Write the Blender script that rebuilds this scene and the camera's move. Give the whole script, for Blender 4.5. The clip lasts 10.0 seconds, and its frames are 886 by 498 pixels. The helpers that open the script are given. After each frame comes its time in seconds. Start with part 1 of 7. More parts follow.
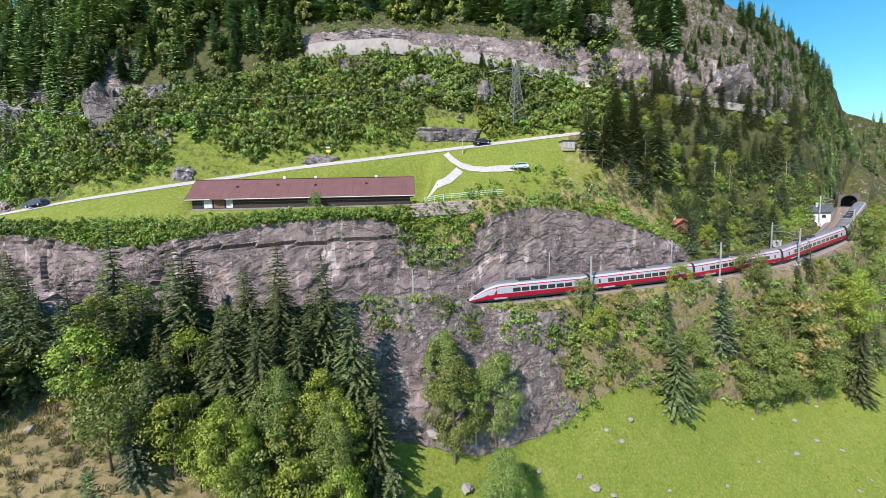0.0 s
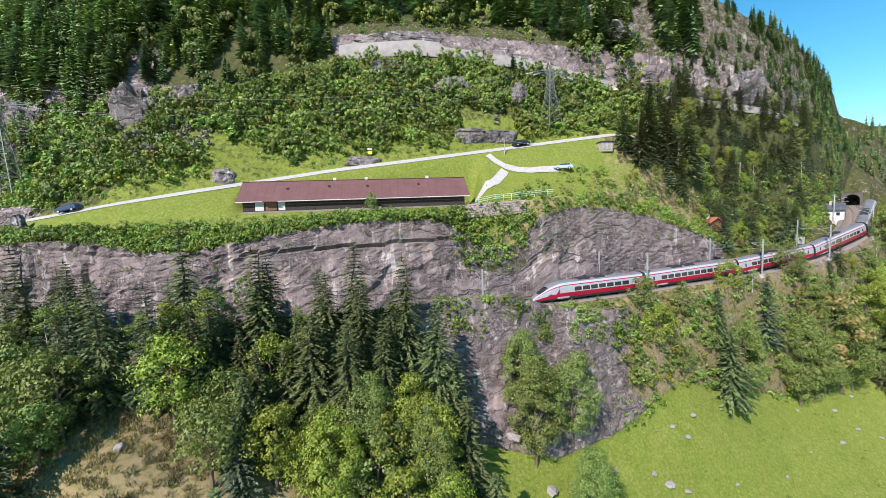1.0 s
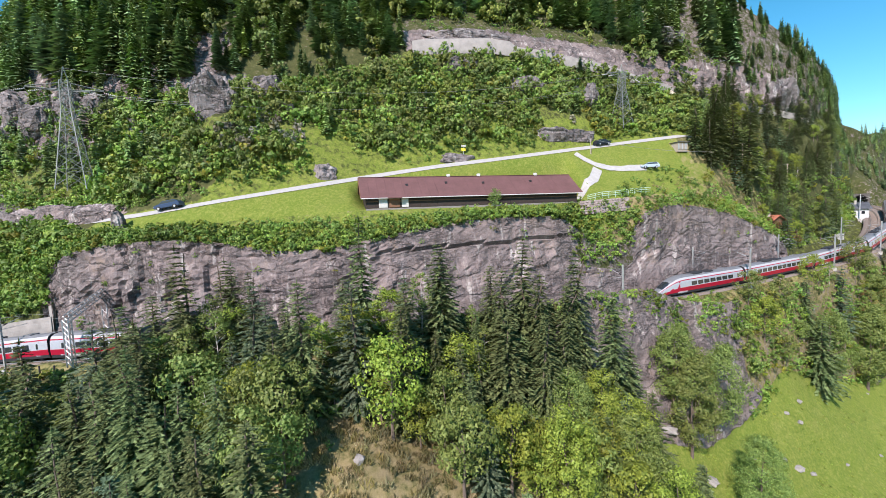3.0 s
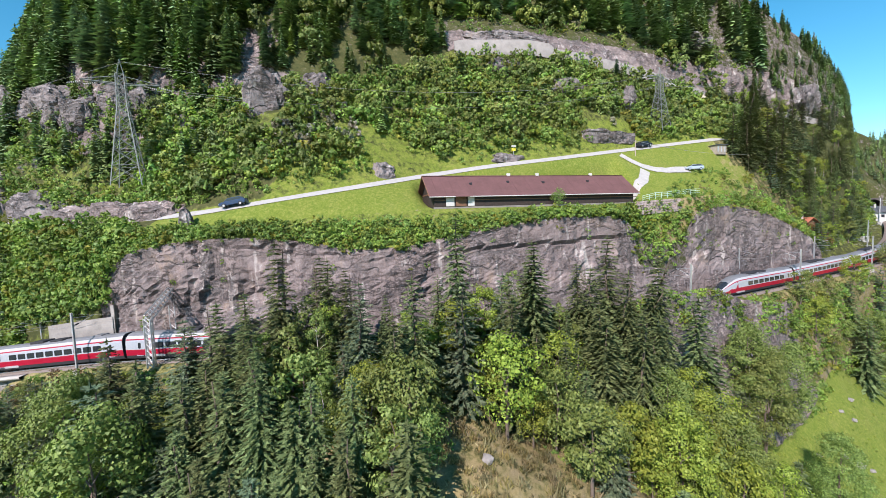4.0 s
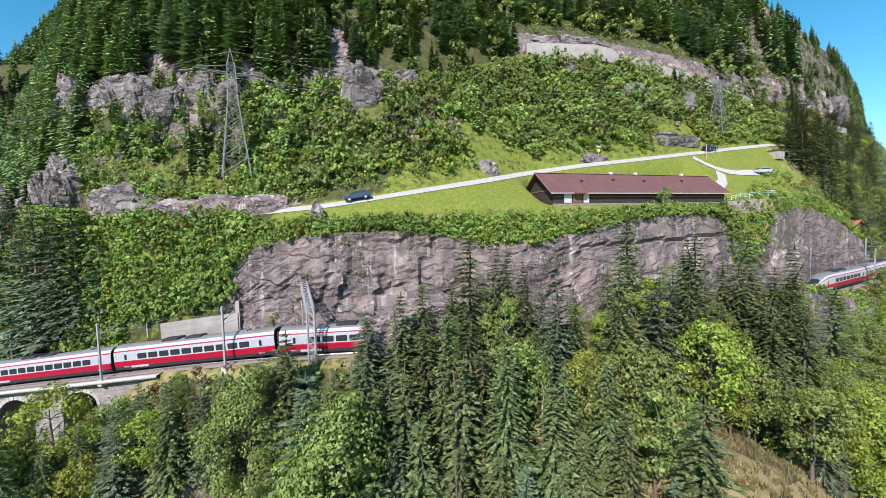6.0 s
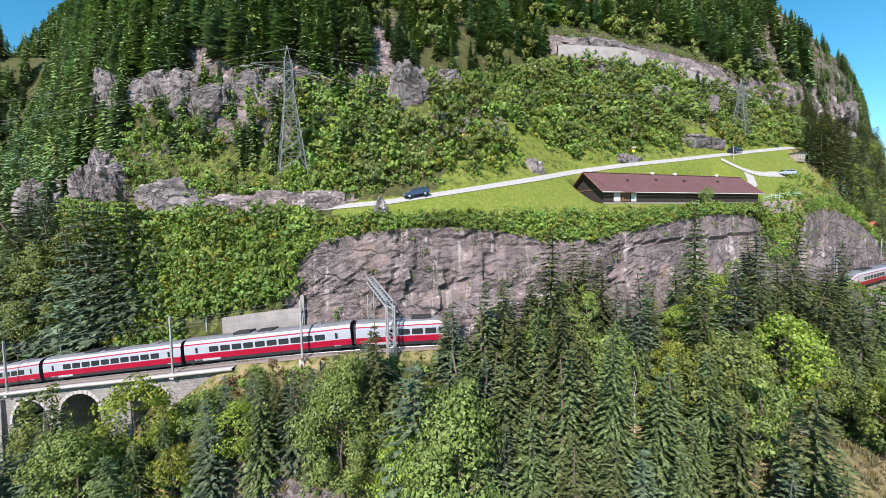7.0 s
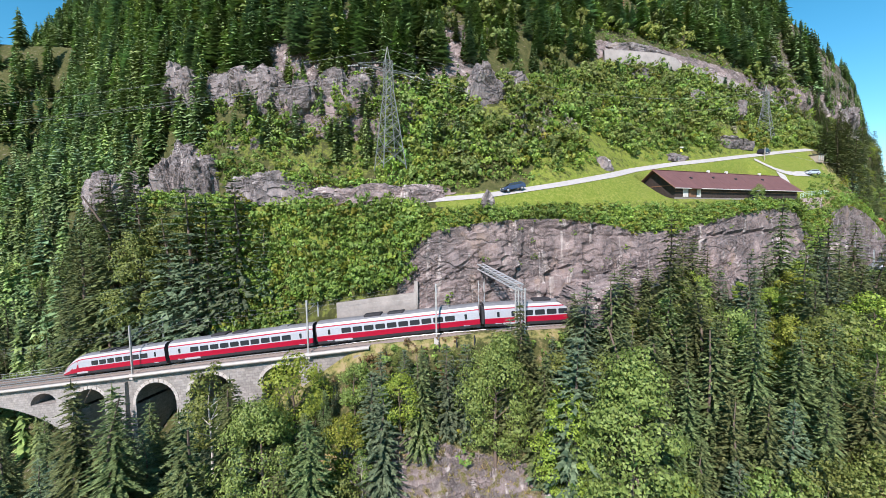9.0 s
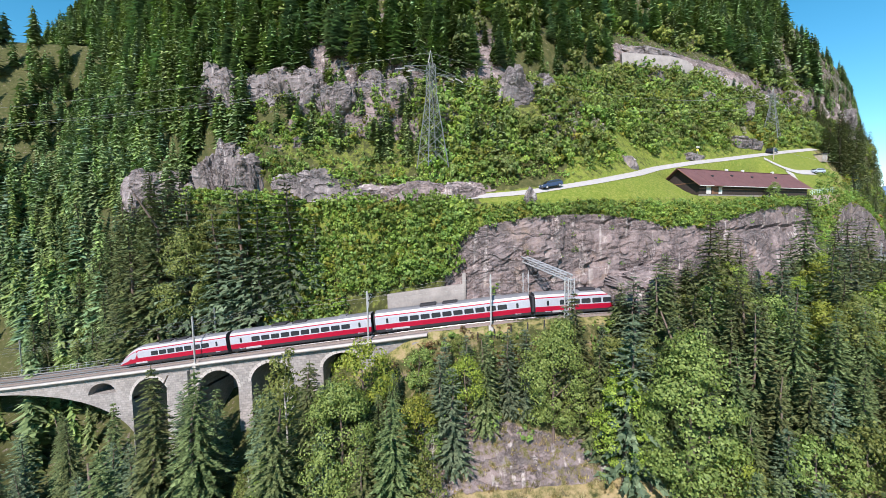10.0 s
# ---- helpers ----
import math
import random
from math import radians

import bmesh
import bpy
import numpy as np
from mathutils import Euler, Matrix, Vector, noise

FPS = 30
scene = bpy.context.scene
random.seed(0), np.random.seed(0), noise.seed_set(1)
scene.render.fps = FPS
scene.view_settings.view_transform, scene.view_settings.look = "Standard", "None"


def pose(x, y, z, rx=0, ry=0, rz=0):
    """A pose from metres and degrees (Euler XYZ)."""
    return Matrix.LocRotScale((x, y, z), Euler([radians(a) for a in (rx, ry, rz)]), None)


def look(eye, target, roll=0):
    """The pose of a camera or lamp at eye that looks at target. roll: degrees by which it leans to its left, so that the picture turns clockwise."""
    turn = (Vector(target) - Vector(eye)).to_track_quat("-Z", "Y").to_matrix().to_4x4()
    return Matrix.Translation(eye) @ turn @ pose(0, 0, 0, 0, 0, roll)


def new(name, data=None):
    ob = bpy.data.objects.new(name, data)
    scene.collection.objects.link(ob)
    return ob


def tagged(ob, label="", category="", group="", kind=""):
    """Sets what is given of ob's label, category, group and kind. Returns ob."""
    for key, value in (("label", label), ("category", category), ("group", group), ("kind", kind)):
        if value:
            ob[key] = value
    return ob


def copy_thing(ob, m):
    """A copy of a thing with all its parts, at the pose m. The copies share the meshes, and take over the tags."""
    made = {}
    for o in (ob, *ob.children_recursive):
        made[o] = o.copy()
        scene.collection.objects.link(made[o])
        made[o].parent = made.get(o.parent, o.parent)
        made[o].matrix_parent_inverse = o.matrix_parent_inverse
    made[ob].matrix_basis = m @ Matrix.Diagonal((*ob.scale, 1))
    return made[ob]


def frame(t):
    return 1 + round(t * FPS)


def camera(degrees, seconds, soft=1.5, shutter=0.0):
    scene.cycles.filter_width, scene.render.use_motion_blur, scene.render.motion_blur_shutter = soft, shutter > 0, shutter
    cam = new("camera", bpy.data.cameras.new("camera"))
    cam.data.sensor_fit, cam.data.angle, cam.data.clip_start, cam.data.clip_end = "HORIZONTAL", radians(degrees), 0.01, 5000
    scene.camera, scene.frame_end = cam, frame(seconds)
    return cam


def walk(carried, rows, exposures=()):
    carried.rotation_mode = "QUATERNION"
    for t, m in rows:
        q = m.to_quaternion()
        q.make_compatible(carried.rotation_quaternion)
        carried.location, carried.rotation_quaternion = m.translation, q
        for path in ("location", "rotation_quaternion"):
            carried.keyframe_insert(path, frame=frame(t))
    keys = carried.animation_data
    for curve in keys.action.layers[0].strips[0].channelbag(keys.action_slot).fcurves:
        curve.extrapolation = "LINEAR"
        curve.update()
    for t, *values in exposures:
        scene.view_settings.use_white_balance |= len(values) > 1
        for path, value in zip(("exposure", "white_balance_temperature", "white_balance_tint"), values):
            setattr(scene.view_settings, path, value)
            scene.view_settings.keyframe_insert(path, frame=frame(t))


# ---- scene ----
# seconds, x, y, z, yaw, pitch, roll
cam = camera(96.48, 10.0, soft=0.55)
ROWS = [
    (0.0, 0.00, 0.00, 60.02, -0.02, -5.99, 1.42),
    (0.5, -7.58, 0.59, 59.46, -1.63, -5.47, 1.71),
    (1.0, -15.10, 1.34, 59.17, -3.11, -5.05, 2.12),
    (1.5, -22.53, 2.18, 59.06, -4.61, -4.94, 2.33),
    (2.0, -29.80, 3.09, 59.09, -6.08, -4.88, 2.39),
    (2.5, -37.18, 4.27, 59.08, -7.39, -4.82, 2.40),
    (4.0, -57.56, 8.11, 58.75, -9.90, -4.27, 2.01),
    (4.5, -63.67, 9.48, 58.49, -10.73, -3.95, 1.94),
    (5.0, -69.57, 10.74, 58.21, -11.43, -3.70, 1.83),
    (5.5, -75.42, 11.97, 57.85, -12.16, -3.44, 1.75),
    (7.0, -91.85, 14.24, 57.25, -14.08, -3.34, 1.19),
    (7.5, -97.16, 14.68, 57.17, -14.74, -3.47, 1.05),
    (8.0, -102.24, 14.78, 57.06, -15.38, -3.63, 0.92),
    (8.5, -107.27, 14.66, 56.93, -16.04, -3.76, 0.84),
    (9.0, -112.28, 14.50, 56.76, -16.70, -3.88, 0.89),
    (9.5, -117.27, 14.11, 56.54, -17.28, -4.00, 0.93),
    (10.0, -122.24, 13.60, 56.32, -17.81, -4.08, 0.97),
]
walk(cam, [(t, pose(x, y, z, 90 + pitch, roll, yaw)) for t, x, y, z, yaw, pitch, roll in ROWS],
     [(0.0, 0.67, 6600, 21), (10.0, 0.67, 6600, 21)])

# ---- world, sun, exposure ----
SUN_DIR = Vector((-0.46, -0.66, 0.72)).normalized()
world = bpy.data.worlds.new("sky")
scene.world = world
world.use_nodes = True
wn = world.node_tree.nodes
sky = wn.new("ShaderNodeTexSky")
sky.sky_type = "NISHITA"
sky.sun_disc = False
sky.sun_elevation = math.asin(SUN_DIR.z)
sky.sun_rotation = math.atan2(SUN_DIR.x, SUN_DIR.y)
sky.air_density, sky.dust_density, sky.ozone_density, sky.altitude = 1.0, 0.0, 2.0, 1500
wn["Background"].inputs["Strength"].default_value = 0.13
deep = wn.new("ShaderNodeHueSaturation")
deep.inputs["Saturation"].default_value, deep.inputs["Hue"].default_value = 1.35, 0.472
world.node_tree.links.new(sky.outputs[0], deep.inputs["Color"])
world.node_tree.links.new(deep.outputs[0], wn["Background"].inputs["Color"])
sun = new("sun", bpy.data.lights.new("sun", "SUN"))
sun.data.energy, sun.data.angle, sun.data.color = 5.0, radians(0.5), (1.0, 0.955, 0.905)
sun.matrix_world = look(SUN_DIR * 300, (0, 0, 0))

# ---- helpers of this scene ----
RNG = np.random.default_rng(7)


def empty(name, label, category, m=None, group="", kind=""):
    ob = new(name)
    ob.empty_display_size = 0.2
    if m is not None:
        ob.matrix_basis = m
    return tagged(ob, label, category, group, kind)


def from_bm(bm, name):
    me = bpy.data.meshes.new(name)
    bm.normal_update()
    bm.to_mesh(me)
    bm.free()
    return me


def part(name, bm, material, parent, label="", smooth=False):
    """A bmesh, or a finished mesh, as one object under its parent."""
    me = from_bm(bm, name) if isinstance(bm, bmesh.types.BMesh) else bm
    if material is not None and not me.materials:
        me.materials.append(material)
    if smooth:
        me.shade_smooth()
    ob = new(name, me)
    if parent is not None:
        ob.parent = parent
    return tagged(ob, label)


def box(bm, x0, x1, y0, y1, z0, z1, bevel=0.0):
    g = bmesh.ops.create_cube(bm, size=1.0)
    for v in g["verts"]:
        v.co = Vector(((x0 + x1) / 2 + v.co.x * (x1 - x0), (y0 + y1) / 2 + v.co.y * (y1 - y0), (z0 + z1) / 2 + v.co.z * (z1 - z0)))
    if bevel:
        es = list({e for v in g["verts"] for e in v.link_edges})
        bmesh.ops.bevel(bm, geom=es, offset=bevel, segments=1, affect="EDGES")
    return g


def boxes(*specs, bevel=0.0):
    bm = bmesh.new()
    for s in specs:
        box(bm, *s, bevel=bevel)
    return bm


def rod(bm, a, b, r, n=6, r2=None):
    a, b = Vector(a), Vector(b)
    d = b - a
    q = d.to_track_quat("Z", "Y").to_matrix().to_4x4()
    bmesh.ops.create_cone(bm, cap_ends=True, segments=n, radius1=r, radius2=r if r2 is None else r2, depth=d.length,
                          matrix=Matrix.Translation((a + b) / 2) @ q)


def rods(*specs, n=6):
    bm = bmesh.new()
    for s in specs:
        rod(bm, s[0], s[1], s[2], n, s[3] if len(s) > 3 else None)
    return bm


def prism(bm, outline, y0, y1):
    """An outline in x, z drawn out from y0 to y1."""
    a = [bm.verts.new((x, y0, z)) for x, z in outline]
    b = [bm.verts.new((x, y1, z)) for x, z in outline]
    bm.faces.new(a)
    bm.faces.new(b[::-1])
    k = len(a)
    for i in range(k):
        bm.faces.new((a[i], b[i], b[(i + 1) % k], a[(i + 1) % k])[::-1])
    bmesh.ops.recalc_face_normals(bm, faces=bm.faces)


def array_mesh(name, verts, faces, colors=None, mats=(), smooth=False):
    """A mesh from arrays: verts (n, 3), faces (m, 3 or 4), colours per vertex."""
    verts, faces = np.asarray(verts, np.float32), np.asarray(faces, np.int32)
    me = bpy.data.meshes.new(name)
    m, k = faces.shape
    me.vertices.add(len(verts))
    me.vertices.foreach_set("co", verts.ravel())
    me.loops.add(m * k)
    me.loops.foreach_set("vertex_index", faces.ravel())
    me.polygons.add(m)
    me.polygons.foreach_set("loop_start", np.arange(0, m * k, k, dtype=np.int32))
    me.update(calc_edges=True)
    if colors is not None:
        at = me.color_attributes.new("tint", "FLOAT_COLOR", "POINT")
        at.data.foreach_set("color", np.asarray(colors, np.float32).ravel())
    for mt in mats:
        me.materials.append(mt)
    if smooth:
        me.shade_smooth()
    me.validate()
    return me


# ---- materials ----
class Nodes:
    """A short way to write node trees."""

    def __init__(self, name):
        self.mat = bpy.data.materials.new(name)
        self.mat.use_nodes = True
        self.tree = self.mat.node_tree
        self.bsdf = self.tree.nodes["Principled BSDF"]

    def add(self, kind, operation=None, blend_type=None, data_type=None, feature=None, attribute_name=None, use_clamp=None):
        nd = self.tree.nodes.new(kind)
        if data_type is not None:
            nd.data_type = data_type
        if operation is not None:
            nd.operation = operation
        if blend_type is not None:
            nd.blend_type = blend_type
        if feature is not None:
            nd.feature = feature
        if attribute_name is not None:
            nd.attribute_name = attribute_name
        if use_clamp is not None:
            nd.use_clamp = use_clamp
        return nd

    def link(self, a, b):
        self.tree.links.new(a, b)

    def noise(self, scale, detail=6.0, rough=0.6, distort=0.0, vector=None):
        nd = self.add("ShaderNodeTexNoise")
        nd.inputs["Scale"].default_value, nd.inputs["Detail"].default_value = scale, detail
        nd.inputs["Roughness"].default_value, nd.inputs["Distortion"].default_value = rough, distort
        self.link(vector if vector is not None else self.coords(), nd.inputs["Vector"])
        return nd.outputs["Fac"]

    def coords(self, scale=None, world=False):
        if world:
            out = self.add("ShaderNodeNewGeometry").outputs["Position"]
        else:
            out = self.add("ShaderNodeTexCoord").outputs["Object"]
        if scale is not None:
            mp = self.add("ShaderNodeMapping")
            mp.inputs["Scale"].default_value = scale
            self.link(out, mp.inputs["Vector"])
            out = mp.outputs[0]
        return out

    def ramp(self, fac, stops):
        nd = self.add("ShaderNodeValToRGB")
        el = nd.color_ramp.elements
        while len(el) < len(stops):
            el.new(0.5)
        for e, (p, c) in zip(el, stops):
            e.position = p
            e.color = (*c, 1.0) if len(c) == 3 else c
        self.link(fac, nd.inputs["Fac"])
        return nd.outputs["Color"]

    def mix(self, fac, a, b, blend="MIX"):
        nd = self.add("ShaderNodeMix", data_type="RGBA", blend_type=blend)
        for sock, v in ((nd.inputs[0], fac), (nd.inputs[6], a), (nd.inputs[7], b)):
            if hasattr(v, "is_linked"):
                self.link(v, sock)
            elif isinstance(v, tuple):
                sock.default_value = (*v, 1.0)
            else:
                sock.default_value = v
        return nd.outputs[2]

    def math(self, op, a, b=0.0, clamp=False):
        nd = self.add("ShaderNodeMath", operation=op, use_clamp=clamp)
        for sock, v in zip(nd.inputs, (a, b)):
            if hasattr(v, "is_linked"):
                self.link(v, sock)
            else:
                sock.default_value = v
        return nd.outputs[0]

    def bump(self, height, strength=0.4, distance=0.1):
        nd = self.add("ShaderNodeBump")
        nd.inputs["Strength"].default_value, nd.inputs["Distance"].default_value = strength, distance
        self.link(height, nd.inputs["Height"])
        self.link(nd.outputs[0], self.bsdf.inputs["Normal"])

    def done(self, color, rough=0.8, metal=0.0, spec=0.3):
        if isinstance(color, tuple):
            self.bsdf.inputs["Base Color"].default_value = (*color, 1.0)
        else:
            self.link(color, self.bsdf.inputs["Base Color"])
        self.bsdf.inputs["Roughness"].default_value = rough
        self.bsdf.inputs["Metallic"].default_value = metal
        self.bsdf.inputs["Specular IOR Level"].default_value = spec
        return self.mat


def plain(name, color, rough=0.6, metal=0.0, vary=0.12, scale=1.5, bump=0.15):
    n = Nodes(name)
    f = n.noise(scale, 8, 0.65)
    g = n.noise(scale * 9, 4, 0.6)
    lo = tuple(c * (1 - vary) for c in color)
    hi = tuple(min(1.0, c * (1 + vary)) for c in color)
    col = n.ramp(f, [(0.3, lo), (0.7, hi)])
    col = n.mix(0.35, col, n.ramp(g, [(0.3, tuple(c * 0.75 for c in color)), (0.7, tuple(min(1, c * 1.2) for c in color))]))
    if bump:
        n.bump(g, bump, 0.03)
    return n.done(col, rough, metal)


def foliage(name, dark, light, translucent=0.35, rough=0.55):
    """Leaves: a spread of greens by leaf and by plant, part of the light passing through."""
    n = Nodes(name)
    info = n.add("ShaderNodeObjectInfo")
    geo = n.add("ShaderNodeNewGeometry")
    att = n.add("ShaderNodeAttribute", attribute_name="tint")
    leaf = n.ramp(geo.outputs["Random Per Island"], [(0.0, dark), (0.5, tuple(0.55 * a + 0.45 * b for a, b in zip(dark, light))), (1.0, light)])
    hue = n.add("ShaderNodeHueSaturation")
    n.link(n.math("MULTIPLY_ADD", info.outputs["Random"], 0.05), hue.inputs["Hue"])
    hue.inputs["Hue"].links[0].from_node.inputs[2].default_value = 0.476
    hue.inputs["Saturation"].default_value = 1.0
    val = n.math("MULTIPLY_ADD", info.outputs["Random"], 0.5)
    val.node.inputs[2].default_value = 0.75
    n.link(val, hue.inputs["Value"])
    n.link(leaf, hue.inputs["Color"])
    col = n.mix(1.0, hue.outputs[0], att.outputs["Color"], "MULTIPLY")
    n.done(col, rough, 0.0, 0.25)
    tr = n.add("ShaderNodeBsdfTranslucent")
    n.link(n.mix(1.0, col, (0.95, 1.2, 0.5), "MULTIPLY"), tr.inputs["Color"])
    mx = n.add("ShaderNodeMixShader")
    mx.inputs[0].default_value = translucent
    n.link(n.bsdf.outputs[0], mx.inputs[1])
    n.link(tr.outputs[0], mx.inputs[2])
    n.link(mx.outputs[0], n.tree.nodes["Material Output"].inputs["Surface"])
    return n.mat


def rock_colors(n, pos, sat=0.80, val=0.82):
    """Weathered pinkish-grey gneiss: large tone, drips down the face, lichen, cracks. Gives colour and height."""
    big = n.noise(0.10, 5, 0.6, vector=pos)
    mid = n.noise(0.55, 8, 0.7, 0.6, vector=pos)
    fine = n.noise(4.0, 6, 0.7, vector=pos)
    mp = n.add("ShaderNodeMapping")
    mp.inputs["Scale"].default_value = (0.8, 0.8, 0.07)
    n.link(pos, mp.inputs["Vector"])
    drip = n.noise(1.0, 6, 0.6, 0.3, vector=mp.outputs[0])
    base = n.ramp(big, [(0.36, (0.17, 0.105, 0.098)), (0.5, (0.30, 0.20, 0.18)), (0.64, (0.22, 0.175, 0.18))])
    base = n.mix(0.5, base, n.ramp(mid, [(0.34, (0.085, 0.062, 0.062)), (0.52, (0.27, 0.195, 0.18)), (0.70, (0.47, 0.375, 0.345))]))
    base = n.mix(n.ramp(drip, [(0.54, (0, 0, 0)), (0.66, (0.8,) * 3)]), base, (0.13, 0.095, 0.092))
    base = n.mix(n.ramp(drip, [(0.35, (0.9,) * 3), (0.43, (0, 0, 0))]), base, (0.60, 0.53, 0.48))
    ochre = n.noise(0.22, 5, 0.6, 0.5, vector=pos)
    base = n.mix(n.ramp(ochre, [(0.60, (0, 0, 0)), (0.70, (0.55,) * 3)]), base, (0.34, 0.20, 0.09))
    mv = n.add("ShaderNodeMapping")
    mv.inputs["Scale"].default_value = (0.075, 0.11, 0.30)
    mv.inputs["Rotation"].default_value = (0.0, 0.65, 0.0)
    warp = n.add("ShaderNodeVectorMath", operation="ADD")
    wob = n.add("ShaderNodeTexNoise")
    wob.inputs["Scale"].default_value, wob.inputs["Detail"].default_value = 0.45, 4.0
    n.link(pos, wob.inputs["Vector"])
    n.link(pos, warp.inputs[0])
    amp = n.add("ShaderNodeVectorMath", operation="SCALE")
    amp.inputs["Scale"].default_value = 3.0
    n.link(wob.outputs["Color"], amp.inputs[0])
    n.link(amp.outputs[0], warp.inputs[1])
    n.link(warp.outputs[0], mv.inputs["Vector"])
    vor = n.add("ShaderNodeTexVoronoi", feature="DISTANCE_TO_EDGE")
    vor.inputs["Scale"].default_value = 1.0
    n.link(mv.outputs[0], vor.inputs["Vector"])
    joint = n.ramp(vor.outputs["Distance"], [(0.0, (1, 1, 1)), (0.03, (0.8,) * 3), (0.065, (0, 0, 0))])
    mq = n.add("ShaderNodeMapping")
    mq.inputs["Scale"].default_value = (0.5, 0.5, 1.5)
    mq.inputs["Rotation"].default_value = (0.2, 0.55, 0.1)
    n.link(pos, mq.inputs["Vector"])
    fis = n.noise(0.55, 5, 0.65, 1.2, vector=mq.outputs[0])
    mr = n.add("ShaderNodeMapping")
    mr.inputs["Scale"].default_value = (1.3, 1.3, 0.4)
    mr.inputs["Rotation"].default_value = (0.1, -0.25, 0.0)
    n.link(pos, mr.inputs["Vector"])
    fis2 = n.noise(0.6, 5, 0.65, 0.9, vector=mr.outputs[0])
    crack = n.math("MAXIMUM", n.ramp(fis, [(0.475, (0, 0, 0)), (0.497, (1, 1, 1)), (0.503, (1, 1, 1)), (0.53, (0, 0, 0))]), n.ramp(fis2, [(0.48, (0, 0, 0)), (0.498, (0.8,) * 3), (0.502, (0.8,) * 3), (0.525, (0, 0, 0))]))
    gate = n.ramp(n.noise(0.16, 3, 0.5, vector=pos), [(0.42, (0, 0, 0)), (0.55, (1, 1, 1))])
    crack = n.math("MULTIPLY", crack, gate)
    crack = n.math("MAXIMUM", crack, n.math("MULTIPLY", joint, n.ramp(big, [(0.40, (0.25,) * 3), (0.55, (1, 1, 1))])))
    base = n.mix(n.math("MULTIPLY", crack, 0.85), base, (0.028, 0.022, 0.022))
    base = n.mix(0.3, base, n.ramp(fine, [(0.3, (0.10, 0.08, 0.075)), (0.7, (0.50, 0.45, 0.43))]))
    tone = n.add("ShaderNodeHueSaturation")
    tone.inputs["Saturation"].default_value, tone.inputs["Value"].default_value = sat, val
    n.link(base, tone.inputs["Color"])
    base = tone.outputs[0]
    h = n.math("ADD", n.math("MULTIPLY", mid, 0.5), n.math("MULTIPLY", fine, 0.3))
    h = n.math("SUBTRACT", h, n.math("MULTIPLY", crack, 0.7))
    return base, h


def rock_material(name, sat=0.5, val=0.82):
    n = Nodes(name)
    pos = n.coords(world=True)
    col, h = rock_colors(n, pos, sat, val)
    n.bump(h, 0.9, 0.5)
    return n.done(col, 0.85)


